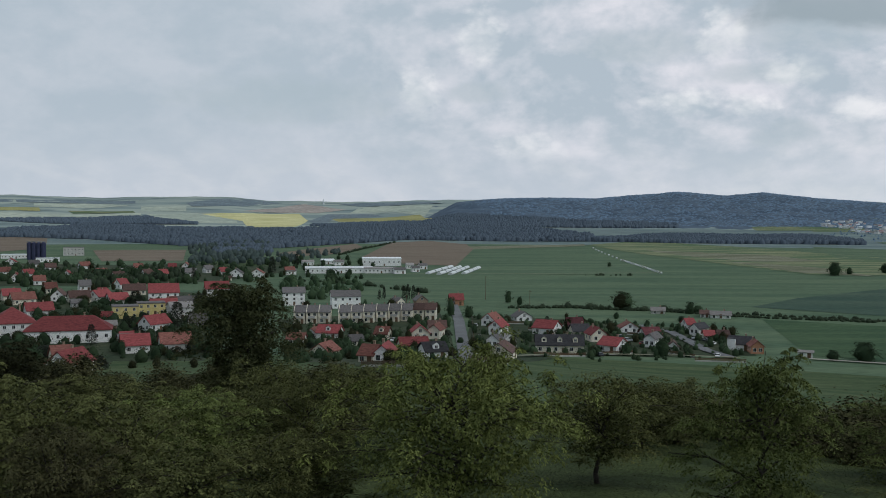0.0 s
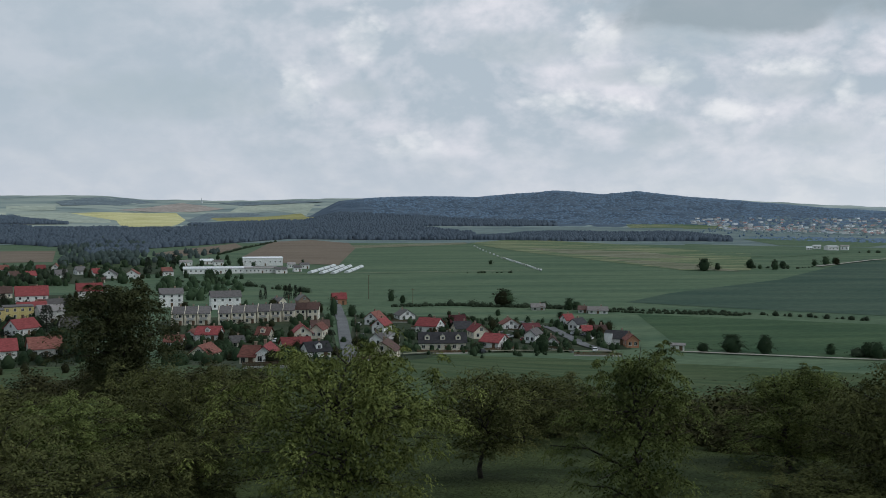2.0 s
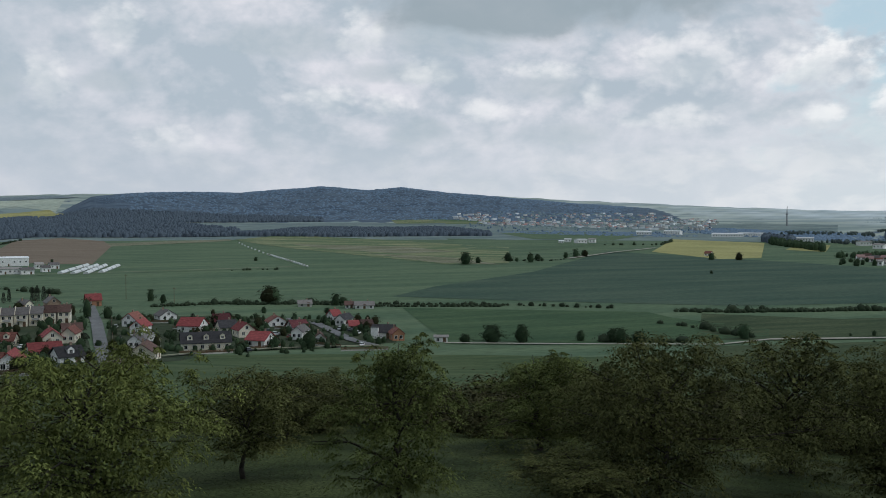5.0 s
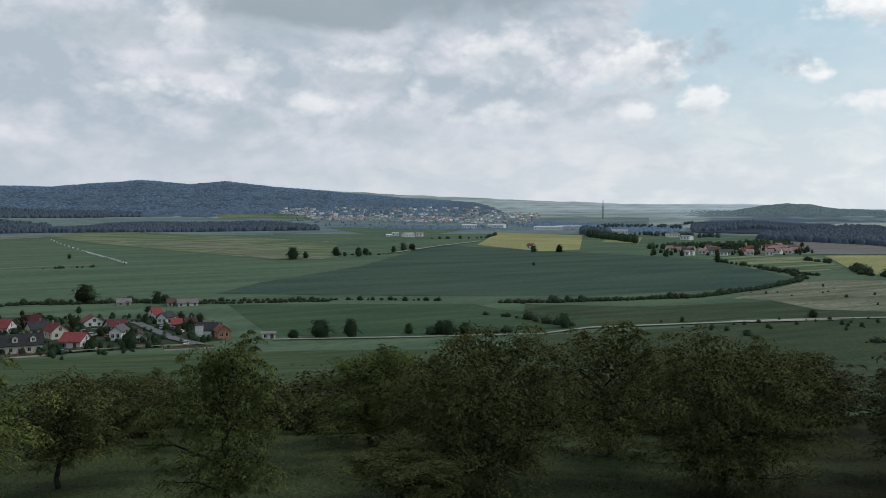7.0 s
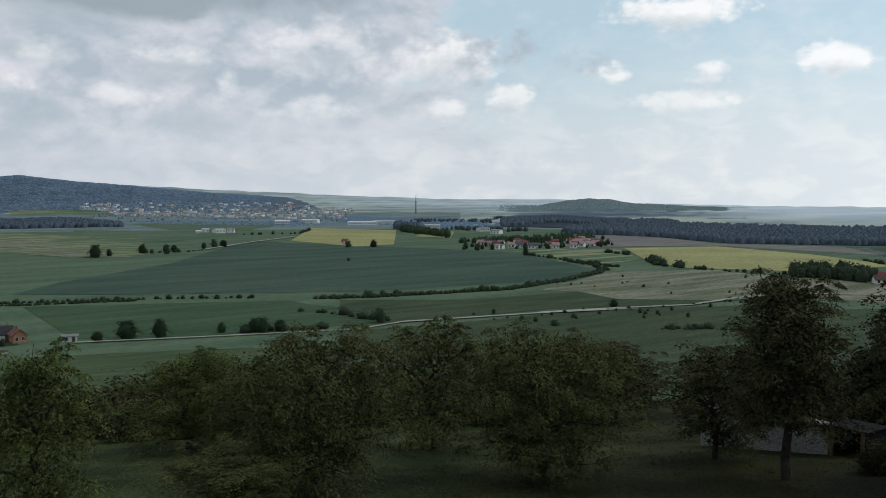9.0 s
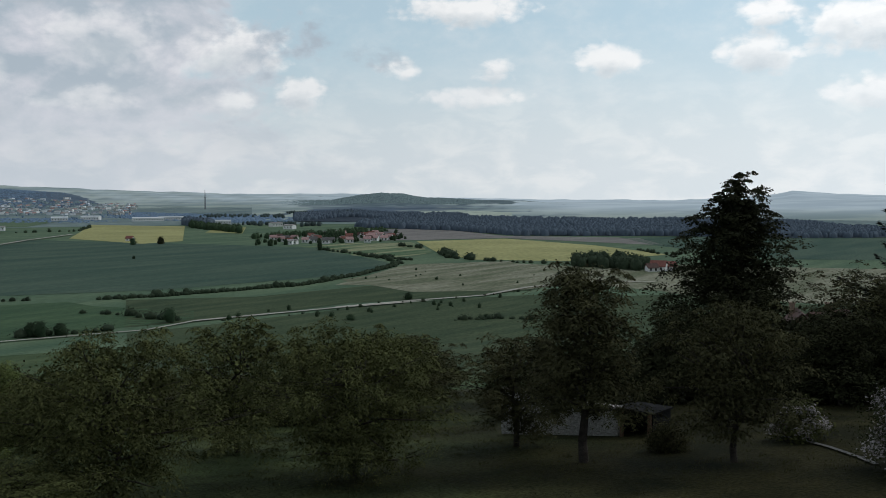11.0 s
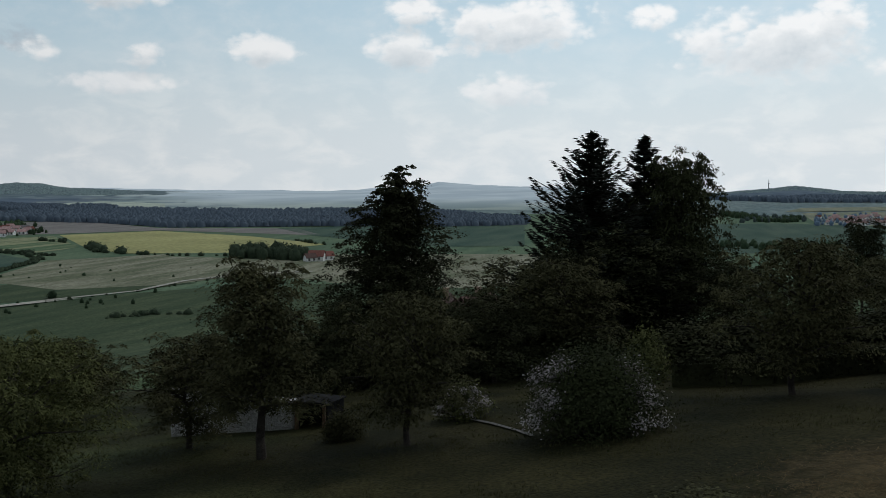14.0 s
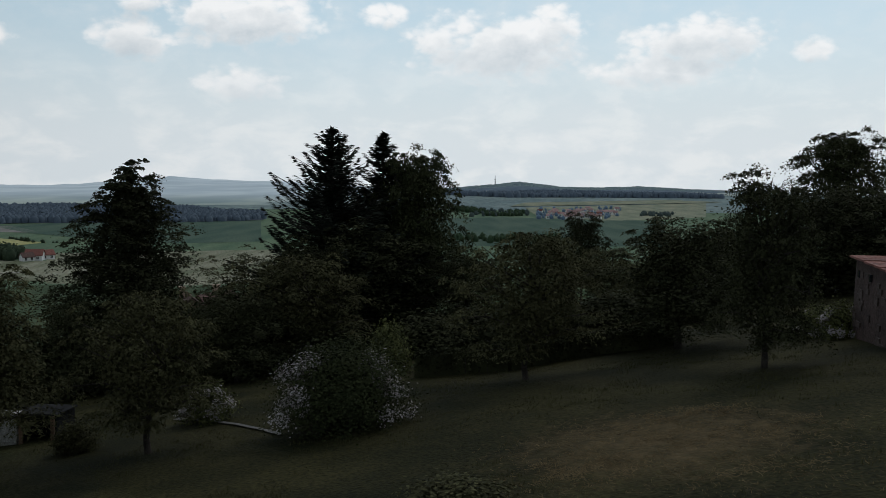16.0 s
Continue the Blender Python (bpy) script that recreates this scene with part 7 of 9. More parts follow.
mid_tree(MID_S, -22.8, 567.7, 2.7, 8.0, 257)
mid_tree(MID_S, -20.4, 564.7, 2.7, 9.3, 142)
mid_tree(MID_S, -17.1, 564.8, 3.0, 8.6, 216)
mid_tree(MID_S, -14.5, 569.1, 2.7, 6.7, 129)
mid_tree(MID_S, -34.5, 567.1, 2.3, 7.4, 171)
mid_tree(MID_S, -37.0, 563.8, 2.3, 6.0, 112)
mid_tree(MID_S, -117.0, 422.7, 7.7, 11.3, 33)
mid_tree(MID_S, -133.1, 363.1, 4.1, 8.2, 9)
mid_tree(MID_S, -207.0, 690.9, 3.4, 7.6, 113)
mid_tree(MID_S, -184.2, 709.8, 3.9, 10.3, 358)
mid_tree(MID_S, -67.0, 467.5, 3.3, 3.9, 160)
mid_tree(MID_A, 79.1, 343.7, 7.1, 7.1, 210)
mid_tree(MID_A, 128.9, 497.8, 6.7, 6.7, 147)
mid_tree(MID_A, 4.2, 478.4, 6.2, 10.1, 353)
mid_tree(MID_A, 1.8, 430.6, 6.6, 6.6, 33)
mid_tree(MID_A, 10.1, 536.5, 5.0, 4.4, 218)
mid_tree(MID_A, -33.5, 397.0, 4.7, 4.2, 138)
mid_tree(MID_A, -18.9, 387.0, 5.0, 4.1, 20)
mid_tree(MID_A, -35.9, 332.9, 6.7, 5.5, 202)
mid_tree(MID_A, -29.2, 303.9, 5.4, 4.7, 318)
mid_tree(MID_A, 13.9, 410.1, 3.9, 4.3, 168)
mid_tree(MID_A, 13.1, 473.8, 6.1, 6.1, 115)
mid_tree(MID_A, 34.5, 383.1, 5.4, 4.5, 154)
mid_tree(MID_A, 50.6, 423.6, 5.0, 4.0, 166)
mid_tree(MID_A, 69.0, 399.9, 3.8, 2.9, 62)
mid_tree(MID_A, 65.7, 344.5, 2.5, 2.1, 330)
mid_tree(MID_A, -12.8, 264.0, 3.7, 3.7, 266)
mid_tree(MID_A, -6.6, 235.1, 2.8, 2.5, 5)
mid_tree(MID_A, -53.4, 406.1, 5.3, 3.9, 187)
mid_tree(MID_A, -35.9, 475.3, 3.9, 3.4, 309)
mid_tree(MID_A, 69.1, 446.5, 4.8, 3.2, 242)
mid_tree(MID_A, 81.4, 396.8, 3.3, 2.4, 317)
mid_tree(MID_A, 89.8, 363.9, 4.4, 3.1, 274)
mid_tree(MID_A, 149.6, 338.5, 9.6, 7.4, 275)
mid_tree(MID_A, 139.4, 340.6, 5.6, 3.9, 251)
mid_tree(MID_A, -48.8, 355.4, 5.0, 4.5, 19)
mid_tree(MID_B, -50.6, 356.0, 3.7, 3.9, 6)
mid_tree(MID_B, -27.6, 374.0, 3.9, 3.2, 168)
mid_tree(MID_B, -13.2, 243.6, 5.7, 3.5, 268)
mid_tree(MID_B, -13.5, 381.5, 4.2, 4.6, 266)
mid_tree(MID_B, -3.7, 345.0, 4.8, 3.2, 335)
mid_tree(MID_A, -21.0, 342.3, 5.6, 5.7, 214)
mid_tree(MID_B, -8.3, 289.5, 4.5, 5.2, 302)
mid_tree(MID_B, 3.1, 289.9, 4.7, 3.2, 21)
mid_tree(MID_B, 14.0, 301.4, 4.0, 4.8, 97)
mid_tree(MID_B, 24.0, 405.3, 3.7, 3.9, 167)
mid_tree(MID_B, 26.7, 358.5, 3.9, 5.8, 187)
mid_tree(MID_B, 30.8, 455.5, 5.6, 3.6, 215)
mid_tree(MID_A, 49.3, 403.5, 5.6, 3.5, 344)
mid_tree(MID_A, 86.3, 414.3, 4.6, 3.2, 243)
mid_tree(MID_B, 73.1, 414.9, 6.1, 5.5, 151)
mid_tree(MID_B, 67.5, 391.8, 4.5, 3.7, 112)
mid_tree(MID_A, 67.1, 346.6, 4.0, 5.4, 110)
mid_tree(MID_B, 78.1, 385.3, 4.0, 3.6, 186)
mid_tree(MID_A, 83.9, 362.1, 4.7, 2.9, 227)
mid_tree(MID_A, 103.9, 420.4, 4.1, 4.2, 7)
mid_tree(MID_B, 115.0, 404.3, 3.9, 3.7, 84)
mid_tree(MID_B, 114.5, 390.5, 4.5, 4.4, 81)
mid_tree(MID_B, 116.6, 365.9, 3.9, 3.5, 96)
mid_tree(MID_A, 117.6, 365.2, 3.2, 3.3, 103)
mid_tree(MID_B, 65.8, 443.2, 5.6, 3.2, 100)
mid_tree(MID_B, 56.2, 424.5, 6.4, 5.7, 33)
mid_tree(MID_B, 115.9, 409.2, 5.1, 5.7, 91)
mid_tree(MID_B, 123.0, 405.8, 5.5, 4.8, 141)
mid_tree(MID_B, -28.1, 529.8, 6.2, 4.1, 164)
mid_tree(MID_B, -2.6, 491.7, 4.7, 6.0, 342)
mid_tree(MID_A, -112.3, 335.4, 3.9, 5.8, 294)
mid_tree(MID_A, -88.3, 344.3, 3.8, 4.7, 103)
mid_tree(MID_B, -90.0, 345.8, 5.9, 5.2, 90)
mid_tree(MID_B, -117.8, 407.5, 4.4, 3.1, 256)
mid_tree(MID_B, -98.2, 263.2, 6.2, 5.5, 33)
mid_tree(MID_B, -115.4, 299.9, 3.8, 5.7, 273)
mid_tree(MID_B, -116.7, 301.0, 3.4, 4.7, 263)
mid_tree(MID_A, -186.9, 459.6, 5.7, 3.4, 132)
mid_tree(MID_A, -231.1, 510.3, 4.4, 3.4, 183)
mid_tree(MID_B, -230.6, 509.7, 6.1, 4.6, 186)
mid_tree(MID_A, -206.5, 521.2, 6.1, 5.3, 355)
mid_tree(MID_B, -192.5, 574.5, 3.2, 4.1, 93)
mid_tree(MID_B, -168.1, 514.6, 4.2, 3.0, 264)
mid_tree(MID_B, -197.1, 529.2, 6.1, 4.7, 61)
mid_tree(MID_B, -218.2, 529.4, 3.4, 3.8, 273)
mid_tree(MID_B, -219.1, 531.1, 4.8, 4.6, 267)
mid_tree(MID_A, -39.7, 268.8, 5.0, 4.0, 83)
mid_tree(MID_B, -54.4, 359.9, 5.7, 2.9, 340)
mid_tree(MID_B, -34.0, 380.7, 6.4, 4.2, 122)
mid_tree(MID_B, -40.3, 381.5, 3.4, 5.2, 79)
mid_tree(MID_B, 11.7, 361.0, 5.1, 3.7, 81)
mid_tree(MID_B, 44.4, 388.4, 3.5, 5.0, 310)
mid_tree(MID_A, 89.1, 393.5, 5.0, 4.1, 263)
mid_tree(MID_A, 113.1, 386.1, 3.6, 3.1, 71)
mid_tree(MID_B, -127.2, 499.7, 4.0, 4.0, 190)
mid_tree(MID_B, -126.8, 497.7, 4.0, 4.2, 193)
mid_tree(MID_B, -100.9, 410.4, 3.5, 4.9, 14)
mid_tree(MID_B, -100.5, 412.0, 4.4, 4.0, 17)
mid_tree(MID_A, -234.2, 536.7, 6.0, 5.5, 161)
mid_tree(MID_B, -244.4, 587.0, 4.0, 5.5, 90)
mid_tree(MID_B, -213.2, 621.0, 3.8, 4.8, 308)
mid_tree(MID_B, -223.0, 612.4, 4.5, 5.1, 239)
mid_tree(MID_B, 54.7, 345.8, 5.2, 3.4, 22)
mid_tree(MID_A, 55.0, 342.0, 6.0, 3.4, 25)
mid_tree(MID_B, -74.0, 522.7, 6.0, 3.4, 202)
mid_tree(MID_B, -86.4, 518.8, 3.5, 3.9, 116)
mid_tree(MID_A, -40.8, 507.1, 3.4, 5.8, 75)
mid_tree(MID_B, -42.8, 507.3, 4.1, 3.7, 61)
mid_tree(MID_A, -176.5, 372.7, 3.9, 3.3, 205)
mid_tree(MID_B, -161.8, 381.4, 5.5, 4.4, 308)
mid_tree(MID_B, -119.9, 372.2, 5.8, 3.2, 241)
mid_tree(MID_A, -159.2, 360.6, 5.4, 5.7, 326)
mid_tree(MID_B, -149.9, 481.9, 3.3, 5.9, 31)
mid_tree(MID_B, -146.7, 481.6, 3.8, 4.6, 54)
mid_tree(MID_B, -144.1, 567.0, 3.5, 4.6, 72)
mid_tree(MID_B, -141.1, 569.0, 4.3, 5.7, 93)
mid_tree(MID_B, -189.7, 794.4, 4.4, 5.9, 112)
mid_tree(MID_A, -165.3, 743.7, 4.8, 3.8, 283)
mid_tree(MID_B, -152.0, 744.4, 5.1, 4.1, 17)
mid_tree(MID_B, -136.4, 744.9, 4.2, 3.8, 126)
mid_tree(MID_B, -127.4, 772.8, 4.5, 5.1, 189)
mid_tree(MID_B, -219.1, 733.8, 4.5, 4.5, 267)
mid_tree(MID_B, -190.8, 748.7, 5.4, 3.6, 105)
mid_tree(MID_A, -202.1, 750.2, 5.3, 3.2, 26)
mid_tree(MID_B, -231.2, 734.0, 6.2, 5.2, 182)
mid_tree(MID_B, -257.2, 823.7, 4.6, 5.0, 0)
mid_tree(MID_B, -232.7, 702.1, 3.5, 4.7, 172)
mid_tree(MID_B, -231.9, 706.6, 6.1, 4.8, 177)
mid_tree(MID_B, -271.7, 745.9, 5.8, 6.0, 259)
mid_tree(MID_A, -408.7, 893.5, 6.3, 5.1, 20)
mid_tree(MID_A, -347.3, 750.2, 3.5, 5.6, 90)
mid_tree(MID_A, -320.0, 728.4, 5.9, 5.0, 280)
mid_tree(MID_B, -329.2, 820.8, 5.2, 3.9, 216)
mid_tree(MID_A, -282.0, 707.5, 3.8, 5.1, 186)
mid_tree(MID_A, -274.4, 714.2, 3.5, 4.3, 240)
mid_tree(MID_A, -363.0, 865.3, 4.4, 4.7, 340)
mid_tree(MID_B, -361.7, 863.7, 6.3, 3.3, 349)
mid_tree(MID_B, -229.5, 824.6, 6.0, 4.6, 194)
mid_tree(MID_B, -310.0, 847.4, 5.6, 5.8, 351)
mid_tree(MID_A, -296.5, 682.2, 4.7, 4.7, 85)
mid_tree(MID_A, -220.8, 838.3, 6.2, 3.0, 255)
mid_tree(MID_B, -178.1, 761.0, 5.2, 5.9, 194)
mid_tree(MID_A, -280.2, 653.9, 3.4, 5.3, 199)
mid_tree(MID_B, -269.7, 656.1, 6.1, 3.0, 272)
mid_tree(MID_A, 26.6, 415.6, 2.8, 3.4, 298)
mid_tree(MID_S, 2.6, 399.9, 3.6, 2.4, 74)
mid_tree(MID_S, 64.6, 372.8, 2.6, 3.3, 182)
mid_tree(MID_S, 20.2, 446.3, 2.7, 2.3, 278)
mid_tree(MID_B, -44.1, 367.3, 3.7, 3.1, 103)
mid_tree(MID_B, -23.8, 433.9, 4.4, 3.6, 256)
mid_tree(MID_S, 113.0, 418.0, 3.3, 2.1, 139)
mid_tree(MID_B, 92.9, 358.2, 2.3, 2.3, 110)
mid_tree(MID_S, -36.8, 431.4, 4.2, 3.6, 69)
mid_tree(MID_B, -52.6, 356.7, 2.5, 3.0, 288)
mid_tree(MID_A, -66.0, 453.7, 4.0, 2.2, 1)
mid_tree(MID_A, 45.3, 395.1, 2.8, 2.0, 249)
mid_tree(MID_S, 66.8, 461.4, 4.2, 2.5, 126)
mid_tree(MID_A, 85.8, 471.6, 3.5, 3.6, 41)
mid_tree(MID_S, 72.4, 372.8, 3.4, 1.8, 36)
mid_tree(MID_S, 11.9, 329.7, 2.2, 2.2, 252)
mid_tree(MID_A, 7.1, 369.2, 3.3, 2.9, 270)
mid_tree(MID_A, 115.4, 461.6, 5.0, 3.0, 11)
mid_tree(MID_S, 10.8, 299.5, 2.7, 1.4, 181)
mid_tree(MID_B, 0.9, 404.3, 2.8, 2.6, 143)
mid_tree(MID_A, 97.2, 430.2, 3.3, 3.0, 80)
mid_tree(MID_S, -48.7, 353.9, 3.6, 2.4, 75)
mid_tree(MID_A, 82.4, 394.3, 2.5, 3.0, 132)
mid_tree(MID_B, 123.3, 418.4, 3.4, 3.6, 64)
mid_tree(MID_A, -36.1, 423.5, 4.1, 3.5, 211)
mid_tree(MID_A, -40.2, 319.0, 2.2, 2.8, 341)
mid_tree(MID_B, 61.7, 475.3, 3.0, 2.7, 184)
mid_tree(MID_B, -6.5, 469.6, 4.7, 2.8, 240)
mid_tree(MID_S, 49.6, 453.3, 2.9, 3.2, 242)
mid_tree(MID_B, -38.4, 404.0, 2.7, 2.8, 38)
mid_tree(MID_B, -26.3, 276.5, 4.5, 2.7, 69)
mid_tree(MID_A, -30.3, 249.1, 3.2, 2.3, 80)
mid_tree(MID_B, -42.7, 298.9, 5.3, 2.8, 331)
mid_tree(MID_B, -37.8, 344.7, 4.8, 3.2, 27)
mid_tree(MID_B, -36.3, 384.3, 4.3, 4.7, 184)
mid_tree(MID_A, -34.9, 349.6, 5.3, 4.8, 217)
mid_tree(MID_A, -21.0, 336.0, 6.2, 2.9, 223)
mid_tree(MID_B, -32.5, 404.5, 6.6, 4.4, 171)
mid_tree(MID_A, -18.5, 303.0, 4.9, 2.6, 323)
mid_tree(MID_B, -24.2, 388.2, 6.8, 4.9, 166)
mid_tree(MID_B, -26.0, 413.4, 6.4, 4.9, 79)
mid_tree(MID_A, -47.1, 407.6, 5.0, 4.8, 145)
mid_tree(MID_B, -62.5, 412.5, 6.6, 4.8, 246)
mid_tree(MID_A, -49.0, 310.0, 4.2, 4.0, 115)
mid_tree(MID_B, -39.3, 360.4, 4.3, 3.8, 173)
mid_tree(MID_A, -27.3, 404.2, 5.5, 3.9, 149)
mid_tree(MID_A, -54.2, 388.8, 4.5, 3.5, 255)
mid_tree(MID_B, -36.8, 308.8, 4.5, 3.5, 312)
mid_tree(MID_A, -25.7, 407.3, 4.3, 5.2, 326)
mid_tree(MID_B, -61.3, 384.8, 6.1, 5.4, 0)
mid_tree(MID_A, -59.5, 385.1, 6.9, 4.6, 149)
mid_tree(MID_A, -28.4, 317.8, 3.7, 2.7, 142)
mid_tree(MID_B, -80.8, 330.7, 6.9, 5.4, 16)
mid_tree(MID_B, -121.4, 492.8, 7.1, 5.2, 172)
mid_tree(MID_B, -155.6, 420.6, 8.7, 5.2, 58)
mid_tree(MID_S, -204.1, 427.8, 7.4, 7.5, 233)
mid_tree(MID_B, -176.3, 460.1, 7.3, 5.4, 350)
mid_tree(MID_B, -211.0, 508.5, 7.1, 6.2, 292)
mid_tree(MID_S, -125.1, 495.8, 10.7, 8.3, 284)
mid_tree(MID_S, -167.4, 378.0, 5.8, 3.5, 95)
mid_tree(MID_A, -119.7, 318.7, 4.8, 5.1, 164)
mid_tree(MID_B, -195.3, 518.0, 11.2, 5.5, 120)
mid_tree(MID_B, -154.8, 312.5, 3.8, 3.3, 246)
mid_tree(MID_S, -122.8, 386.8, 7.7, 4.7, 200)
mid_tree(MID_B, -146.9, 370.3, 7.9, 4.9, 214)
mid_tree(MID_B, -177.0, 437.8, 6.6, 5.4, 326)
mid_tree(MID_B, -97.1, 334.9, 4.3, 3.4, 311)
mid_tree(MID_S, -164.6, 514.8, 8.5, 8.3, 218)
mid_tree(MID_S, -88.6, 338.6, 4.7, 3.3, 88)
mid_tree(MID_B, -107.0, 286.5, 3.8, 2.9, 124)
mid_tree(MID_B, -153.6, 504.8, 7.1, 5.8, 250)
mid_tree(MID_B, -107.0, 298.7, 5.9, 3.8, 350)
mid_tree(MID_B, -167.1, 377.2, 8.3, 4.1, 11)
mid_tree(MID_A, -104.9, 375.2, 4.2, 5.0, 322)
mid_tree(MID_S, -88.1, 346.2, 5.7, 3.1, 9)
mid_tree(MID_A, -107.7, 403.1, 7.6, 4.1, 122)
mid_tree(MID_B, -68.2, 263.0, 3.1, 3.0, 316)
mid_tree(MID_B, -83.6, 280.3, 3.7, 3.7, 212)
mid_tree(MID_B, -91.9, 284.0, 3.7, 2.6, 88)
mid_tree(MID_S, -138.3, 423.1, 8.0, 4.9, 320)
mid_tree(MID_A, -197.5, 404.4, 8.5, 5.4, 343)
mid_tree(MID_S, -135.5, 325.5, 7.0, 5.0, 360)
mid_tree(MID_S, -92.4, 332.2, 7.0, 3.3, 159)
mid_tree(MID_B, -145.3, 296.8, 4.0, 3.9, 335)
mid_tree(MID_S, -100.1, 356.9, 6.3, 4.6, 25)
mid_tree(MID_B, -160.6, 443.2, 8.0, 7.6, 111)
mid_tree(MID_S, -101.3, 282.6, 5.5, 4.1, 144)
mid_tree(MID_S, -135.0, 323.6, 4.5, 2.9, 240)
mid_tree(MID_S, -137.9, 444.4, 6.4, 3.9, 289)
mid_tree(MID_B, -106.4, 418.0, 7.5, 4.7, 328)
mid_tree(MID_A, -180.6, 510.5, 10.0, 5.4, 132)
mid_tree(MID_B, -194.8, 439.9, 9.6, 5.7, 112)
mid_tree(MID_A, -21.0, 922.1, 4.3, 5.4, 357)
mid_tree(MID_A, -108.5, 771.9, 4.6, 5.5, 183)
mid_tree(MID_S, -140.7, 792.0, 6.6, 14.2, 272)
mid_tree(MID_S, -139.9, 918.6, 5.5, 10.9, 211)
mid_tree(MID_A, -65.6, 901.4, 6.4, 4.3, 191)
house(-123.6, 374.9, 32, 5.0, 5.4, 2.3, 1.6538042593536342, G_, RED, "grey rendered garden house with red tiled roof", chimney=False)
house(-149.2, 529.8, -9, 5.0, 4.7, 2.3, 1.6298624843700291, W, OLDRED, "white plastered garden house with weathered red tiled roof", chimney=False)
house(-194.1, 507.9, 30, 5.0, 5.7, 2.3, 1.833172071772974, G_, GREY, "grey rendered garden house with grey tiled roof", chimney=False)
house(-143.0, 412.2, 23, 5.0, 4.6, 2.3, 1.711616548260782, B_, PALE, "brown brick garden house with pale grey sheet roof", chimney=False)
house(-150.8, 493.8, 34, 5.0, 5.2, 2.3, 1.4296457975349546, B_, GREY, "brown brick garden house with grey tiled roof", chimney=False)
house(-157.8, 427.1, 46, 5.0, 4.8, 2.3, 1.8963704757125708, B_, BROWN, "brown brick garden house with dark brown tiled roof", chimney=False)
house(-122.7, 369.8, 30, 5.0, 5.3, 2.3, 1.391321875923245, B_, GREY, "brown brick garden house with grey tiled roof", chimney=False)
house(-145.5, 492.6, -3, 5.0, 5.7, 2.3, 1.8701694067234294, G_, BROWN, "grey rendered garden house with dark brown tiled roof", chimney=False)
house(-156.4, 446.6, 1, 5.0, 4.6, 2.3, 1.7876467129719518, B_, RED, "brown brick garden house with red tiled roof", chimney=False)
house(-149.4, 372.6, 28, 5.0, 5.8, 2.3, 1.891255997121815, B_, OLDRED, "brown brick garden house with weathered red tiled roof", chimney=False)
house(-149.5, 624.3, 16, 5.0, 5.8, 2.3, 2.1151998041770783, B_, OLDRED, "brown brick garden house with weathered red tiled roof", chimney=False)
house(-206.1, 580.6, 37, 5.0, 5.2, 2.3, 2.1468052706434344, G_, RED, "grey rendered garden house with red tiled roof", chimney=False)
house(-138.0, 625.5, -17, 5.0, 5.4, 2.3, 1.8569873039859743, G_, GREY, "grey rendered garden house with grey tiled roof", chimney=False)
house(-159.0, 711.2, 9, 5.0, 5.4, 2.3, 1.2478740669251398, C_, BROWN, "cream plastered garden house with dark brown tiled roof", chimney=False)
house(-207.2, 564.9, 32, 5.0, 5.5, 2.3, 1.5291633011879004, C_, BROWN, "cream plastered garden house with dark brown tiled roof", chimney=False)
house(-260.3, 787.4, -0, 5.6, 5.9, 2.3, 2.138770524661182, W, PALE, "white plastered garden house with pale grey sheet roof", chimney=False)
garden_growth(scatter([(11, 331), (108, 352), (110, 428), (13, 466)], 160, 1.2, 3.4, 71), "dark garden shrubs between new houses", 71)
garden_growth(scatter([(-167, 335), (-85, 350), (-121, 510), (-249, 500)], 160, 2.0, 5.0, 72), "dark garden shrubs of the old village", 72)
garden_growth(scatter([(-44, 266), (2, 235), (2, 478), (-75, 467)], 170, 1.5, 4.5, 51), "garden bushes and fruit trees between village houses", 51)
garden_growth(scatter([(10, 294), (112, 348), (116, 438), (13, 479)], 170, 1.2, 3.6, 52), "garden bushes between new houses", 52)
garden_growth(scatter([(-152, 298), (-75, 308), (-131, 578), (-298, 585)], 300, 2.0, 6.0, 53), "garden trees of the old village", 53)
garden_growth(scatter([(-315, 619), (-124, 696), (-150, 969), (-464, 912)], 220, 3.0, 8.0, 54), "garden trees of the far village edge", 54)
garden_growth(scatter([(-116, 670), (-59, 700), (-89, 1054), (-177, 1023)], 60, 3.0, 7.0, 55), "trees by the factory", 55)
garden_growth(scatter([(-93, 555), (-47, 559), (-58, 690), (-116, 697)], 50, 4.0, 8.0, 56), "young trees behind the apartment houses", 56)
garden_growth(scatter([(688, 1734), (1049, 1408), (1721, 2297), (1009, 2462)], 260, 2.5, 5.0, 57), "trees in the far town", 57, RIDGE_HAZED)
garden_growth(scatter([(634, 673), (787, 609), (946, 741), (780, 819)], 110, 3.0, 7.0, 61), "garden trees of a far hamlet", 61)
garden_growth(scatter([(1146, -109), (1201, -220), (1583, -300), (1525, -154)], 70, 4.0, 8.0, 58), "trees of the far hamlet", 58, RIDGE_HAZED)
garden_growth(scatter([(242, 290), (356, 233), (403, 248), (278, 319)], 26, 1.0, 3.0, 59), "bushes on the meadow", 59)
garden_growth(scatter([(390, 387), (453, 247), (548, 298), (504, 392)], 14, 1.0, 2.5, 60), "bushes on the fallow land", 60)


# ---- grass, shed, ruin and hedge ----
GRASS = leaf_mat("meadow_blades", (0.022, 0.030, 0.012), (0.046, 0.054, 0.022), 0.0)
# Eastern blades: brownish, and lowered in tone for the shaded slope.
GRASS_SHADED = leaf_mat("shade_toned_blades", (0.013, 0.0125, 0.0058), (0.023, 0.021, 0.0095), 0.0)
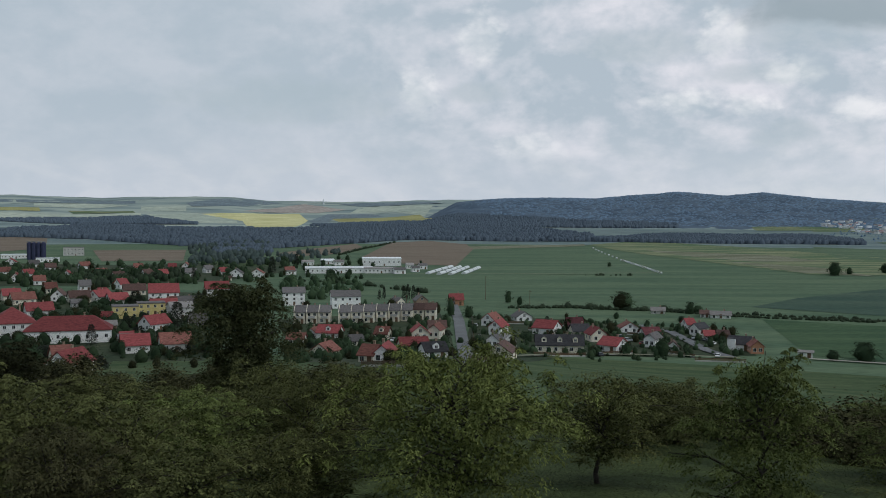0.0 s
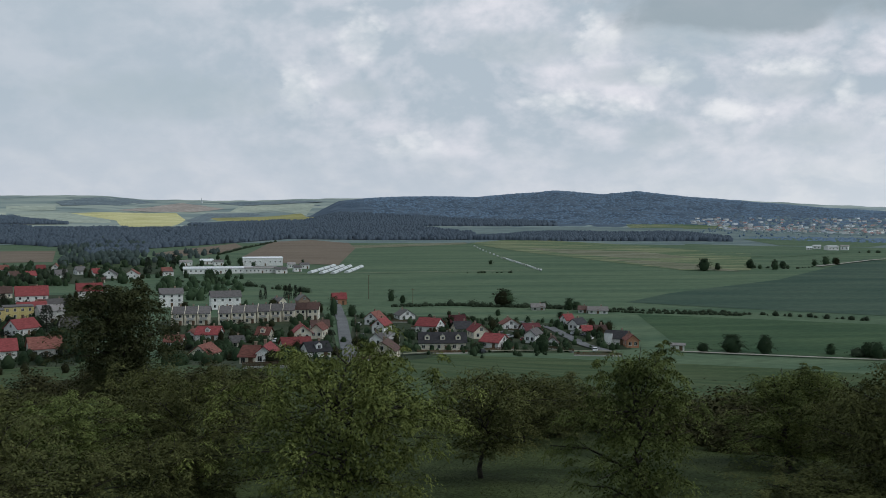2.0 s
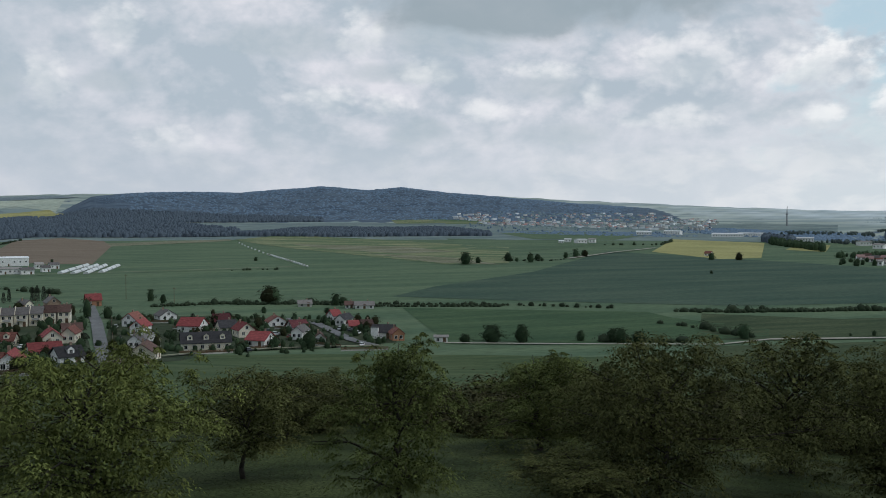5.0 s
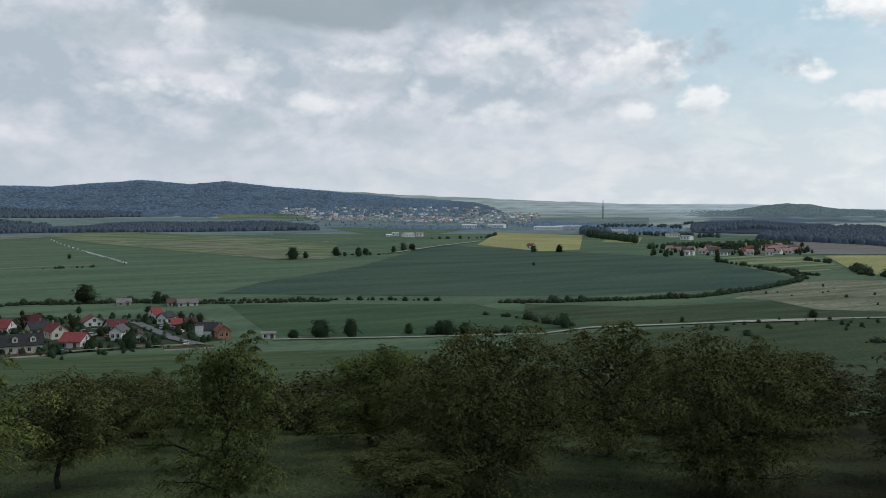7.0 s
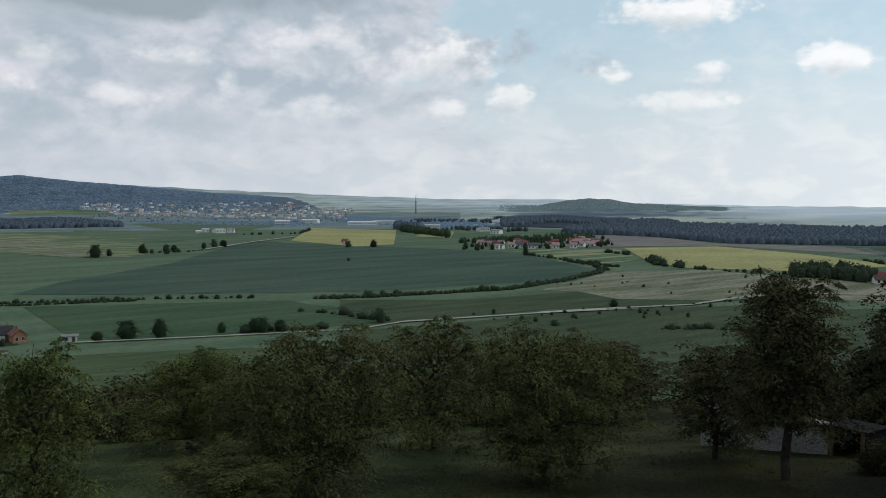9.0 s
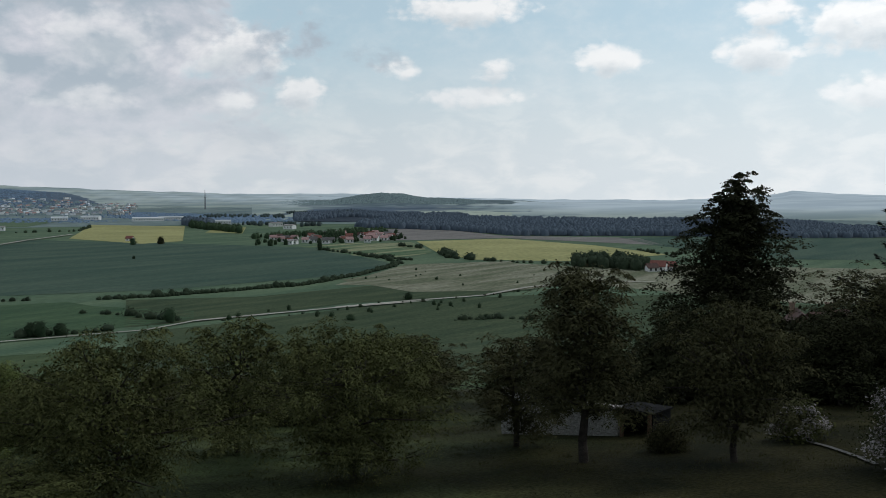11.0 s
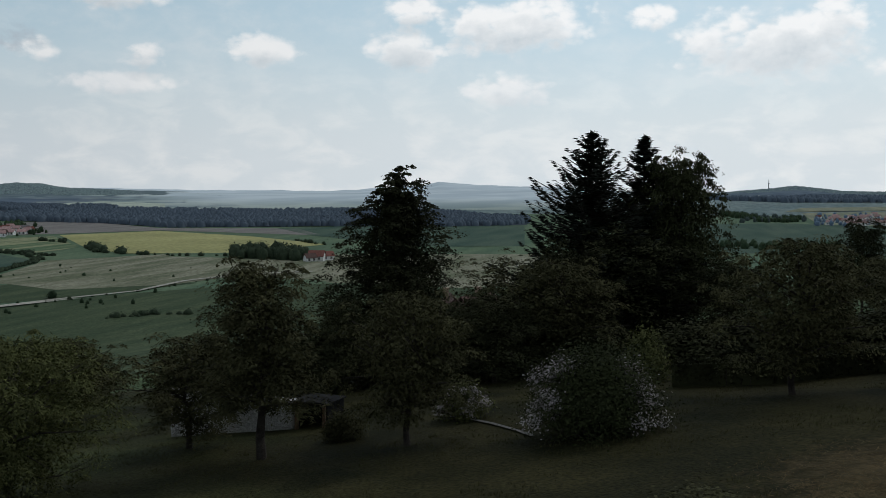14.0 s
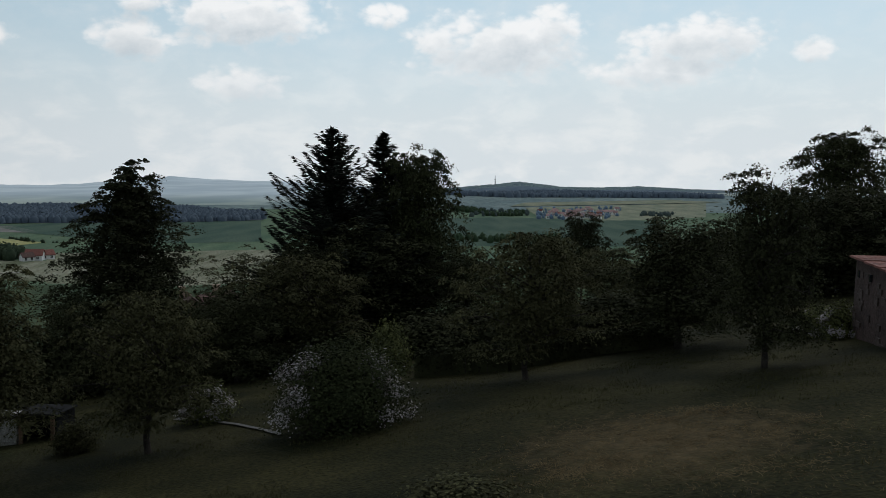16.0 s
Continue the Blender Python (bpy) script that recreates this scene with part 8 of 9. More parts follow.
GRASS_TALL = leaf_mat("uncut_grass_blades", (0.036, 0.037, 0.016), (0.092, 0.088, 0.040), 0.0)
HAYSTALK = leaf_mat("dry_grass_blades", (0.085, 0.064, 0.032), (0.17, 0.13, 0.066), 0.0)
RUBBLE = mat("dull_pinkish_rubble", (0.060, 0.044, 0.038), (0.10, 0.075, 0.064), 1.5, 0.95, 0.5, 7, rand=0.25)
# Felt of the shed roof; the same near black stands for shade in its bay.
FELT_AND_SHADE = mat("felt_and_bay_shade", (0.018, 0.018, 0.019), (0.032, 0.031, 0.030), 1.0, 0.95, 0.2, 8, spec=0.03)


def meadow_blades(dry):
    """Grass tufts over the hillside, dry ones on the trampled part."""
    rng = np.random.default_rng(41)
    n = 150000
    a = np.radians(np.concatenate([rng.uniform(-4, 122, 100000), rng.uniform(86, 116, n - 100000)]))
    r = 20 + 62 * rng.uniform(0, 1, n) ** 0.8
    q = np.stack([r * np.sin(a), r * np.cos(a)], 1)
    patchy = np.sin(q[:, 0] * 0.9 + np.sin(q[:, 1] * 0.7) * 2) + np.sin(q[:, 1] * 1.3 + q[:, 0] * 0.4) + rng.normal(size=n) * 0.7
    is_dry = np.array([inside(p, dry) for p in q]) & (patchy > -0.4)
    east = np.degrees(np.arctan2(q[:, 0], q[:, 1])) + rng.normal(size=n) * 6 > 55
    for name, keep, m, lab, L in (("meadow_grass", ~is_dry & ~east, GRASS, "short dark meadow grass on the slope", 0.13), ("meadow_grass", ~is_dry & east & (patchy > 1.3), GRASS_SHADED, "dull brownish grass darkened for the shaded slope", 0.09), ("dry_grass", is_dry, HAYSTALK, "dry yellow-brown trampled grass on the slope", 0.075)):
        p = q[keep]
        z = height(p[:, 0], p[:, 1])
        h = L * rng.uniform(0.5, 1.4, len(p))
        t = rng.uniform(0, 6.283, len(p))
        d = np.stack([np.cos(t), np.sin(t), 0 * t], 1)
        lean = rng.normal(size=(len(p), 3)) * 1.4
        lean[:, 2] = 0.8
        base = np.column_stack([p, z - 0.03])
        V = np.stack([base - d * 0.02, base + d * 0.02, base + lean * h[:, None]], 1).reshape(-1, 3)
        tagged(fast_mesh(name, V, np.arange(len(V)).reshape(-1, 3), m, None), lab, "grass", kind="stuff")


def tall_grass():
    """Uncut tufts standing in loose drifts over the slope."""
    rng = np.random.default_rng(43)
    n = 5200
    a, r = np.radians(rng.uniform(40, 119, n)), 19 + 42 * rng.uniform(0, 1, n) ** 0.8
    q = np.stack([r * np.sin(a), r * np.cos(a)], 1)
    drift = np.sin(q[:, 0] * 0.55 + 1.3 * np.sin(q[:, 1] * 0.4)) + np.sin(q[:, 1] * 0.75 + q[:, 0] * 0.3) + rng.normal(size=n) * 0.5
    q = q[(drift > 0.2) & (((np.degrees(a) - DRY_AZ) / 9) ** 2 + ((r - DRY_R) / 6) ** 2 > 1)]
    p = (q[:, None] + rng.normal(size=(len(q), 14, 2)) * 0.16).reshape(-1, 2)
    base = np.column_stack([p, height(p[:, 0], p[:, 1]) - 0.03])
    t = rng.uniform(0, 6.283, len(p))
    d = np.stack([np.cos(t), np.sin(t), 0 * t], 1)
    up = rng.normal(size=(len(p), 3)) * 0.35
    up[:, 2] = 1.0
    V = np.stack([base - d * 0.012, base + d * 0.012, base + up * rng.uniform(0.07, 0.2, (len(p), 1))], 1).reshape(-1, 3)
    tagged(fast_mesh("tall_grass", V, np.arange(len(V)).reshape(-1, 3), GRASS_TALL, None), "uncut dull green grass tufts on the slope", "grass", kind="stuff")


def clipped_hedge(line, high, wide):
    """A clipped garden hedge: a dense dark body of leaves."""
    rng = np.random.default_rng(77)
    root = tagged(new("clipped_hedge"), "dark clipped hedge across the slope", "hedge")
    C = []
    for a, b in zip(line, line[1:]):
        a, b = np.array(a), np.array(b)
        L = np.linalg.norm(b - a)
        d = (b - a) / L
        n = int(L * 420)
        q = a + d * rng.uniform(0, L, (n, 1)) + np.array((d[1], -d[0])) * rng.uniform(-0.5, 0.5, (n, 1)) * wide
        z = height(q[:, 0], q[:, 1]) + rng.uniform(0, 1, n) ** 0.6 * high * (0.93 + 0.07 * np.sin(q[:, 0] * 1.7))
        C.append(np.column_stack([q, z]))
    C = np.concatenate(C)
    N = rng.normal(size=C.shape)
    N[:, 2] += 0.8
    for c in C[::int(len(C) / 24)]:
        V, Fc = tubes([((c[0], c[1], float(height(c[0], c[1])) - 0.1), (c[0], c[1], c[2]), 0.03, 0.012)], 4)
        mesh_object("stem", V, Fc, BARK, root)
    heart = []
    for a, b in zip(line, line[1:]):
        a, b = Vector(a), Vector(b)
        side = Vector((b.y - a.y, a.x - b.x)).normalized() * wide * 0.3
        V = [(p.x, p.y, ground_z(p.x, p.y) + z) for z in (-0.1, high * 0.8) for p in (a - side, b - side, b + side, a + side)]
        heart.append((V, [(3, 2, 1, 0), (4, 5, 6, 7), (0, 1, 5, 4), (1, 2, 6, 5), (2, 3, 7, 6), (3, 0, 4, 7)]))
    mesh_object("thicket_heart", *join_data(*heart), LEAF_DARK, root)
    fast_mesh("foliage", *leaves(rng, C, N / np.linalg.norm(N, axis=1, keepdims=True), 0.20, 0.13, 0.0), LEAF_DARK, root)
    return root


def stone_course(root, length, high, thick, material, seed, size=0.42):
    """Rubble stones laid in courses over a mortar core."""
    rng = random.Random(seed)
    z, row = -0.9, 0
    while z < high - 0.05:
        h = min(rng.uniform(0.22, 0.34), high - z)
        u = 0.0
        while u < length:
            w = min(rng.uniform(0.6, 1.5) * size, length - u)
            if w > 0.08:
                V, Fc = box_data(0.02, w - 0.02, -thick / 2 - rng.uniform(0.015, 0.06), -thick / 2 + 0.1, 0.015, h - 0.015)
                V = [(a + rng.uniform(-0.02, 0.02), b, c + rng.uniform(-0.015, 0.015)) for a, b, c in V]
                ob = mesh_object("stone", V, Fc, material, root)
                ob.location = (u, 0, z)
            u += w
        z += h
        row += 1


def shed(x0, y0, x1, y1, high):
    """A low shed: whitewashed rubble wall, dark open bay, grey sheet roof."""
    a, b = Vector((x0, y0)), Vector((x1, y1))
    L = (b - a).length
    z = max(ground_z(x0, y0), ground_z(x1, y1)) - 0.1
    root = tagged(new("shed"), "low whitewashed stone shed with open bay below trees", "shed")
    root.matrix_basis = Matrix.Translation((x0, y0, z)) @ Matrix.Rotation(math.atan2(b.y - a.y, b.x - a.x), 4, "Z")
    core = mesh_object("wall", *box_data(0, L, -0.2, 0.2, -1.5, high), STONE, root)
    # bay walls painted near black in place of the shade inside the opening
    mesh_object("bay", *join_data(box_data(L - 0.3, L, 0.2, 1.6, -1.5, high), box_data(L, L + 2.0, 1.4, 1.6, -1.5, high), box_data(L + 1.7, L + 2.0, -0.2, 1.4, -1.5, high)), FELT_AND_SHADE, root, "dark tarred boards of the open bay")
    stone_course(core, L, high, 0.4, STONE, 4)
    mesh_object("coping", *box_data(-0.1, L + 0.1, -0.32, 0.3, high + 0.0, high + 0.09), PALE, root)
    mesh_object("roof", *box_data(L + 0.12, L + 2.1, -0.3, 1.7, high + 0.02, high + 0.1), FELT_AND_SHADE, root)
    for u in (L + 0.25, L + 1.85):
        mesh_object("post", *box_data(u - 0.08, u + 0.08, -0.36, -0.22, -1.5, high + 0.01), TIMBER, root)
    return root


def ruin(x0, y0, x1, y1, high):
    """The end of a weathered plastered outbuilding with a pale coping."""
    a, b = Vector((x0, y0)), Vector((x1, y1))
    L = (b - a).length
    z = min(ground_z(x0, y0), ground_z(x1, y1)) - 0.3
    root = tagged(new("outbuilding"), "weathered pinkish plaster outbuilding with flat tiled top", "building")
    root.matrix_basis = Matrix.Translation((x0, y0, z)) @ Matrix.Rotation(math.atan2(b.y - a.y, b.x - a.x), 4, "Z")
    D = 6.0
    V = [(0, 0, -1), (L + 4, 0, -1), (L + 4, D, -1), (0, D, -1), (0.25, 0.12, high), (L + 4, 0.12, high - 0.3), (L + 4, D, high - 0.3), (0.25, D, high)]
    wall = mesh_object("wall", V, [(3, 2, 1, 0), (4, 5, 6, 7), (0, 1, 5, 4), (1, 2, 6, 5), (2, 3, 7, 6), (3, 0, 4, 7)], PINKWALL, root)
    rng = random.Random(8)
    for k in range(40):
        u, v = rng.uniform(0.4, L + 3.5), rng.uniform(0.3, high - 0.6)
        w, h = rng.uniform(0.18, 0.4), rng.uniform(0.12, 0.24)
        st = mesh_object("stone", *box_data(-w, w, -0.05, 0.1, -h, h), RUBBLE, wall)
        st.location = (u, 0.12 * v / high, v)
    for k in range(14):
        u0 = k * (L + 4.3) / 14 - 0.1
        t = mesh_object("coping_tile", *box_data(0, (L + 4.3) / 14 - 0.02, -0.15, D + 0.1, 0, 0.10), OLDRED, root)
        t.location = (u0, 0, high - 0.3 * (u0 / (L + 4)) + 0.02 + 0.012 * (k % 3))
    for u in (1.2, 3.4):
        mesh_object("opening", *box_data(u - 0.14, u + 0.14, 0.0, 0.4, high - 0.9, high - 0.55), PANE, root)
    return root


# ---- the orchard and gardens on the hillside ----
FRUIT_A = tree("fruit_tree", 1, 6.5, 6.5, 0.8, 186, 140, 0.112, LEAF_FRUIT, "spreading fruit tree with fresh green drooping leaves", tuft=0.45, droop=1.0, long=1.3, slim=0.72, lobes=0.78)
FRUIT_B = tree("fruit_tree", 2, 7.5, 6.0, 0.5, 186, 140, 0.112, LEAF_FRUIT, "tall fruit tree with fresh green drooping leaves", profile=egg_profile, tuft=0.43, droop=1.0, long=1.3, slim=0.72, lobes=0.78)
FRUIT_C = tree("fruit_tree", 3, 6.0, 6.5, 1.3, 156, 100, 0.13, LEAF_OLIVE, "old fruit tree with dull green crown and open limbs", tuft=0.47, droop=0.8, long=1.25, slim=0.72, limbs=18)
FRUIT_D = tree("fruit_tree", 4, 6.5, 6.0, 0.5, 162, 100, 0.13, LEAF_OLIVE, "dense dull green fruit tree on the meadow", tuft=0.46, droop=0.8, long=1.25, slim=0.72)
FRUIT_F = tree("fruit_tree", 23, 6.8, 9.4, 0.4, 276, 125, 0.12, LEAF_OLIVE, "broad old cherry tree with layered dark drooping leaves", tuft=0.52, droop=1.0, long=1.3, slim=0.72, limbs=22)
FRUIT_G = tree("fruit_tree", 24, 6.5, 9.0, 0.9, 264, 125, 0.12, LEAF_CHERRY, "broad cherry tree with fresh green leaves and dark limbs", tuft=0.5, droop=1.0, long=1.3, slim=0.72, limbs=24)
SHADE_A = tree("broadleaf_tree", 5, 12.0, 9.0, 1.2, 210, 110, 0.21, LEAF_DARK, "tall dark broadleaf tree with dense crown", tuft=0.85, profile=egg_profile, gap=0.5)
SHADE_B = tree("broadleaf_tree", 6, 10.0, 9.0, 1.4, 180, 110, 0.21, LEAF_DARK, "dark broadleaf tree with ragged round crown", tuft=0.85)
SLIM = tree("pear_tree", 7, 9.0, 4.6, 2.0, 170, 130, 0.14, LEAF_SHADED, "slim tall pear tree with a bare lower trunk", tuft=0.55, profile=egg_profile, droop=0.8, long=1.3, slim=0.7)
FRUIT_E = tree("fruit_tree", 21, 6.2, 6.2, 1.25, 174, 105, 0.128, LEAF_SHADED, "old fruit tree with dull crown darkened for shade", tuft=0.45, droop=0.8, long=1.25, slim=0.72, limbs=18)
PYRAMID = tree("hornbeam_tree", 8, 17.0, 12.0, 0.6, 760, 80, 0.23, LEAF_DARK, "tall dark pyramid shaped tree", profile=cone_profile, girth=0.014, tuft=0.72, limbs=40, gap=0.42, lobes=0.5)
SPARSE = tree("birch_tree", 9, 9.0, 5.5, 1.0, 130, 60, 0.13, LEAF_SHADED, "thin sparse tree with light twigs", tuft=0.55, limbs=26, girth=0.009)
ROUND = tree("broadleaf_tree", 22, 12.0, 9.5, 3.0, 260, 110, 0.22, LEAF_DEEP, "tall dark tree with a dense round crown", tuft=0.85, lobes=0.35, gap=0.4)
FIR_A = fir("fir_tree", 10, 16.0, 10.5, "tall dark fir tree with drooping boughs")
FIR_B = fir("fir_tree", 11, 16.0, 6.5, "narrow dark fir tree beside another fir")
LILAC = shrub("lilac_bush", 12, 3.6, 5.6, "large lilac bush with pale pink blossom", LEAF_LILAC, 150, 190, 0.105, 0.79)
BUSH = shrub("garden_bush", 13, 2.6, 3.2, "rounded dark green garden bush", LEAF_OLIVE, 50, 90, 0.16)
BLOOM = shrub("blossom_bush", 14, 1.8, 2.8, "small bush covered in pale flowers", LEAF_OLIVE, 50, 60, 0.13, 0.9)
THICKET = shrub("thicket_bush", 15, 3.4, 4.6, "wild dark bush at the orchard edge", LEAF_SHADED, 60, 60, 0.22)
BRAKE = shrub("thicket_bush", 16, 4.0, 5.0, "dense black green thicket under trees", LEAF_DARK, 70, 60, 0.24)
ROSE = shrub("garden_bush", 17, 2.4, 2.8, "rounded black green garden bush by the hedge", LEAF_SHADED, 55, 90, 0.15)
SIZES = {FRUIT_A: (6.5, 6.5), FRUIT_B: (6.0, 7.5), FRUIT_C: (6.5, 6.0), FRUIT_D: (6.0, 6.5), SHADE_A: (9.0, 12.0), SHADE_B: (9.0, 10.0), SLIM: (4.6, 9.0), FRUIT_E: (6.2, 6.2), FRUIT_F: (9.4, 6.8), FRUIT_G: (9.0, 6.5), PYRAMID: (12.0, 17.0),
         SPARSE: (5.5, 9.0), FIR_A: (10.5, 16.0), FIR_B: (6.5, 16.0), LILAC: (5.6, 3.6), BUSH: (3.2, 2.6), BLOOM: (2.8, 1.8), THICKET: (4.6, 3.4), BRAKE: (5.0, 4.0), ROSE: (2.8, 2.4), ROUND: (9.5, 12.0)}


def grow(kind, x, y, wide, high, turn=0.0):
    w, h = SIZES[kind]
    plant(kind, x, y, wide / w, turn, 0.05, (high / h) / (wide / w))


grow(FRUIT_G, 0.6, 32.8, 8.6, 6.2, 74)
grow(FRUIT_B, 11.2, 33.0, 5.2, 6.5, 228)
grow(FRUIT_C, 7.4, 44.1, 6.4, 5.2, 30)
grow(FRUIT_D, 15.9, 63.9, 6.9, 4.2, 215)
grow(THICKET, 20.1, 72.1, 8.3, 3.2, 25)
grow(THICKET, 14.4, 68.3, 6.5, 2.7, 217)
grow(FRUIT_B, 25.4, 49.8, 7.3, 5.7, 284)
grow(FRUIT_F, 21.8, 32.2, 9.6, 6.6, 263)
grow(THICKET, 28.9, 65.8, 7.6, 4.0, 6)
grow(THICKET, 28.7, 72.4, 5.8, 3.2, 261)
grow(FRUIT_D, 34.4, 39.0, 7.8, 7.0, 114)
grow(FRUIT_F, 30.6, 27.4, 9.8, 6.5, 48)
grow(FRUIT_C, 55.9, 45.5, 9.3, 6.4, 285)
grow(FRUIT_D, 50.2, 48.8, 5.2, 6.4, 327)
grow(FRUIT_B, 28.6, 52.7, 6.3, 5.9, 143)
grow(FRUIT_C, 26.9, 44.5, 6.4, 4.7, 172)
grow(FRUIT_C, 17.6, 31.4, 5.8, 2.3, 340)
grow(THICKET, 26.7, 60.3, 4.9, 2.7, 206)
grow(THICKET, 12.4, 64.7, 7.3, 3.2, 88)
grow(FRUIT_C, 12.5, 58.6, 7.4, 4.2, 299)
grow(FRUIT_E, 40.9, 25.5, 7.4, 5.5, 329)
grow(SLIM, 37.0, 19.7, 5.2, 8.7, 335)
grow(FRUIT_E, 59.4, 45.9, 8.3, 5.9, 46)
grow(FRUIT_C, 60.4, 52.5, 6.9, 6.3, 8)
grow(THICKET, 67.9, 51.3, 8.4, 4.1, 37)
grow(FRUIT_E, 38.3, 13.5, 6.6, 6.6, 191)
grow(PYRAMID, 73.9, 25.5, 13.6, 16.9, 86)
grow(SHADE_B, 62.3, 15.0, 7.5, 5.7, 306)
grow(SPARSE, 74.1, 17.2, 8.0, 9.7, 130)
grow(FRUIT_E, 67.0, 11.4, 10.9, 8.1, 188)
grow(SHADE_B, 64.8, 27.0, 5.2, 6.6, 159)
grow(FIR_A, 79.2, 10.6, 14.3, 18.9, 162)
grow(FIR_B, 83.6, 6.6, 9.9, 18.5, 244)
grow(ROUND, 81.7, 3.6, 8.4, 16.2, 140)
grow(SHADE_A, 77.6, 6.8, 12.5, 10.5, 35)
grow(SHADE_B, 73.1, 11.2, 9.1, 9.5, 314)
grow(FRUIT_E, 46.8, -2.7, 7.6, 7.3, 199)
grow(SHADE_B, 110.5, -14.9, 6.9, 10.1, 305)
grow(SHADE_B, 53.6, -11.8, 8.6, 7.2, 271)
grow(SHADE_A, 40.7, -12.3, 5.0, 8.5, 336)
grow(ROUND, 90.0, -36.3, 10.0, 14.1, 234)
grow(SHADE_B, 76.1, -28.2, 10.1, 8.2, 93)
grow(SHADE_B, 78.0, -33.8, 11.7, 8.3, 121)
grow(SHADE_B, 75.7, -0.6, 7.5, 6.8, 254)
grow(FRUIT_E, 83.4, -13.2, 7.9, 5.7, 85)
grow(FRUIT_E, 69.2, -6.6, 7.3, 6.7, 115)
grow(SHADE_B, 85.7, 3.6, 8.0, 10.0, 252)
grow(ROUND, -15.4, 74.4, 8.4, 10.9, 291)
grow(FRUIT_C, -14.8, 35.0, 5.6, 4.3, 88)
grow(FRUIT_D, -9.9, 29.3, 4.8, 4.4, 53)
grow(FRUIT_A, -10.2, 38.6, 5.7, 4.1, 106)
grow(FRUIT_D, -20.2, 54.3, 7.2, 4.3, 97)
grow(FRUIT_C, -8.7, 49.2, 6.5, 5.0, 15)
grow(FRUIT_D, -5.7, 43.6, 5.2, 4.8, 214)
grow(SHADE_B, -25.6, 56.4, 6.9, 6.5, 124)
grow(FRUIT_D, -5.3, 55.7, 5.9, 4.5, 181)
grow(FRUIT_E, -9.9, 25.1, 4.0, 3.9, 163)
grow(FRUIT_D, -6.6, 25.1, 4.5, 3.3, 186)
grow(FRUIT_C, -5.5, 31.5, 4.3, 3.2, 122)
grow(FRUIT_D, -4.1, 33.7, 4.2, 2.8, 230)
grow(FRUIT_C, -20.3, 40.1, 7.2, 5.3, 111)
grow(FRUIT_D, -13.2, 26.9, 4.4, 3.8, 189)
grow(FRUIT_D, -15.1, 49.7, 5.8, 3.8, 40)
grow(FRUIT_D, -9.5, 45.0, 5.7, 3.7, 89)
grow(FRUIT_C, -24.4, 43.6, 8.0, 5.2, 278)
grow(THICKET, -42.0, 100.7, 7.6, 4.4, 197)
grow(THICKET, -26.9, 115.4, 6.6, 3.9, 130)
grow(THICKET, -39.1, 96.1, 9.6, 4.9, 62)
grow(THICKET, -11.9, 90.2, 7.2, 3.2, 343)
grow(THICKET, -25.5, 111.7, 8.6, 2.2, 283)
grow(THICKET, -22.4, 106.3, 9.1, 3.7, 126)
grow(THICKET, -37.5, 96.9, 9.1, 5.1, 132)
grow(THICKET, -22.6, 119.7, 10.0, 1.9, 74)
grow(THICKET, -39.7, 115.8, 8.8, 2.9, 28)
grow(THICKET, -10.4, 93.1, 5.7, 3.7, 300)
grow(THICKET, -6.8, 96.8, 7.6, 3.1, 93)
grow(THICKET, -30.1, 104.1, 7.4, 3.7, 216)
grow(THICKET, -29.9, 118.4, 9.9, 2.2, 33)
grow(THICKET, -11.1, 90.8, 7.4, 2.4, 61)
grow(THICKET, -12.9, 107.0, 9.6, 1.7, 352)
grow(THICKET, -20.2, 106.0, 9.3, 3.3, 192)
grow(THICKET, -45.8, 115.8, 10.9, 4.7, 262)
grow(THICKET, -39.9, 81.8, 6.4, 4.2, 292)
grow(THICKET, 39.5, 70.5, 6.7, 3.8, 174)
grow(THICKET, 48.1, 71.9, 6.7, 4.8, 244)
grow(THICKET, 60.6, 79.4, 7.1, 3.9, 330)
grow(THICKET, 39.7, 70.1, 6.0, 4.7, 62)
grow(THICKET, 38.8, 73.4, 6.2, 4.1, 177)
grow(THICKET, 42.8, 89.4, 6.5, 2.9, 351)
grow(THICKET, 69.1, 58.5, 6.3, 3.1, 182)
grow(THICKET, 62.5, 68.1, 6.7, 2.8, 17)
grow(THICKET, 73.4, 59.5, 6.5, 2.7, 22)
grow(THICKET, 46.7, 77.6, 7.8, 3.6, 262)
grow(THICKET, 58.7, 70.4, 6.3, 3.7, 257)
grow(THICKET, 34.6, 73.6, 6.1, 3.9, 17)
grow(THICKET, 58.4, 64.7, 6.7, 3.1, 246)
grow(THICKET, 56.8, 58.1, 4.6, 2.9, 355)
straw_litter()
grow(LILAC, 38.3, 5.5, 6.8, 3.35, 20)
grow(BUSH, 55.7, 4.6, 3.5, 3.0, 206)
grow(BLOOM, 44.6, 12.6, 3.3, 1.9, 313)
grow(ROSE, 40.7, 17.4, 2.2, 1.4, 325)
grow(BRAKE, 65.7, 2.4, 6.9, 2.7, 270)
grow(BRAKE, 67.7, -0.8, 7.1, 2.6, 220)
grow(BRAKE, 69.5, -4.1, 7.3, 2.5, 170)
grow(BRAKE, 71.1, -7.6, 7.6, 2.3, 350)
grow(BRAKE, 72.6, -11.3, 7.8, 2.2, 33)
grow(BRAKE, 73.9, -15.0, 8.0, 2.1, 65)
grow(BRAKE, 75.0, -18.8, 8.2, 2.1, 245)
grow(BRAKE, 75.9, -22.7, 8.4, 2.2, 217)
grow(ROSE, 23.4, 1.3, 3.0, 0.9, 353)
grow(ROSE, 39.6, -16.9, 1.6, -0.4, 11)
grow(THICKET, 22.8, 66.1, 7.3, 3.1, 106)
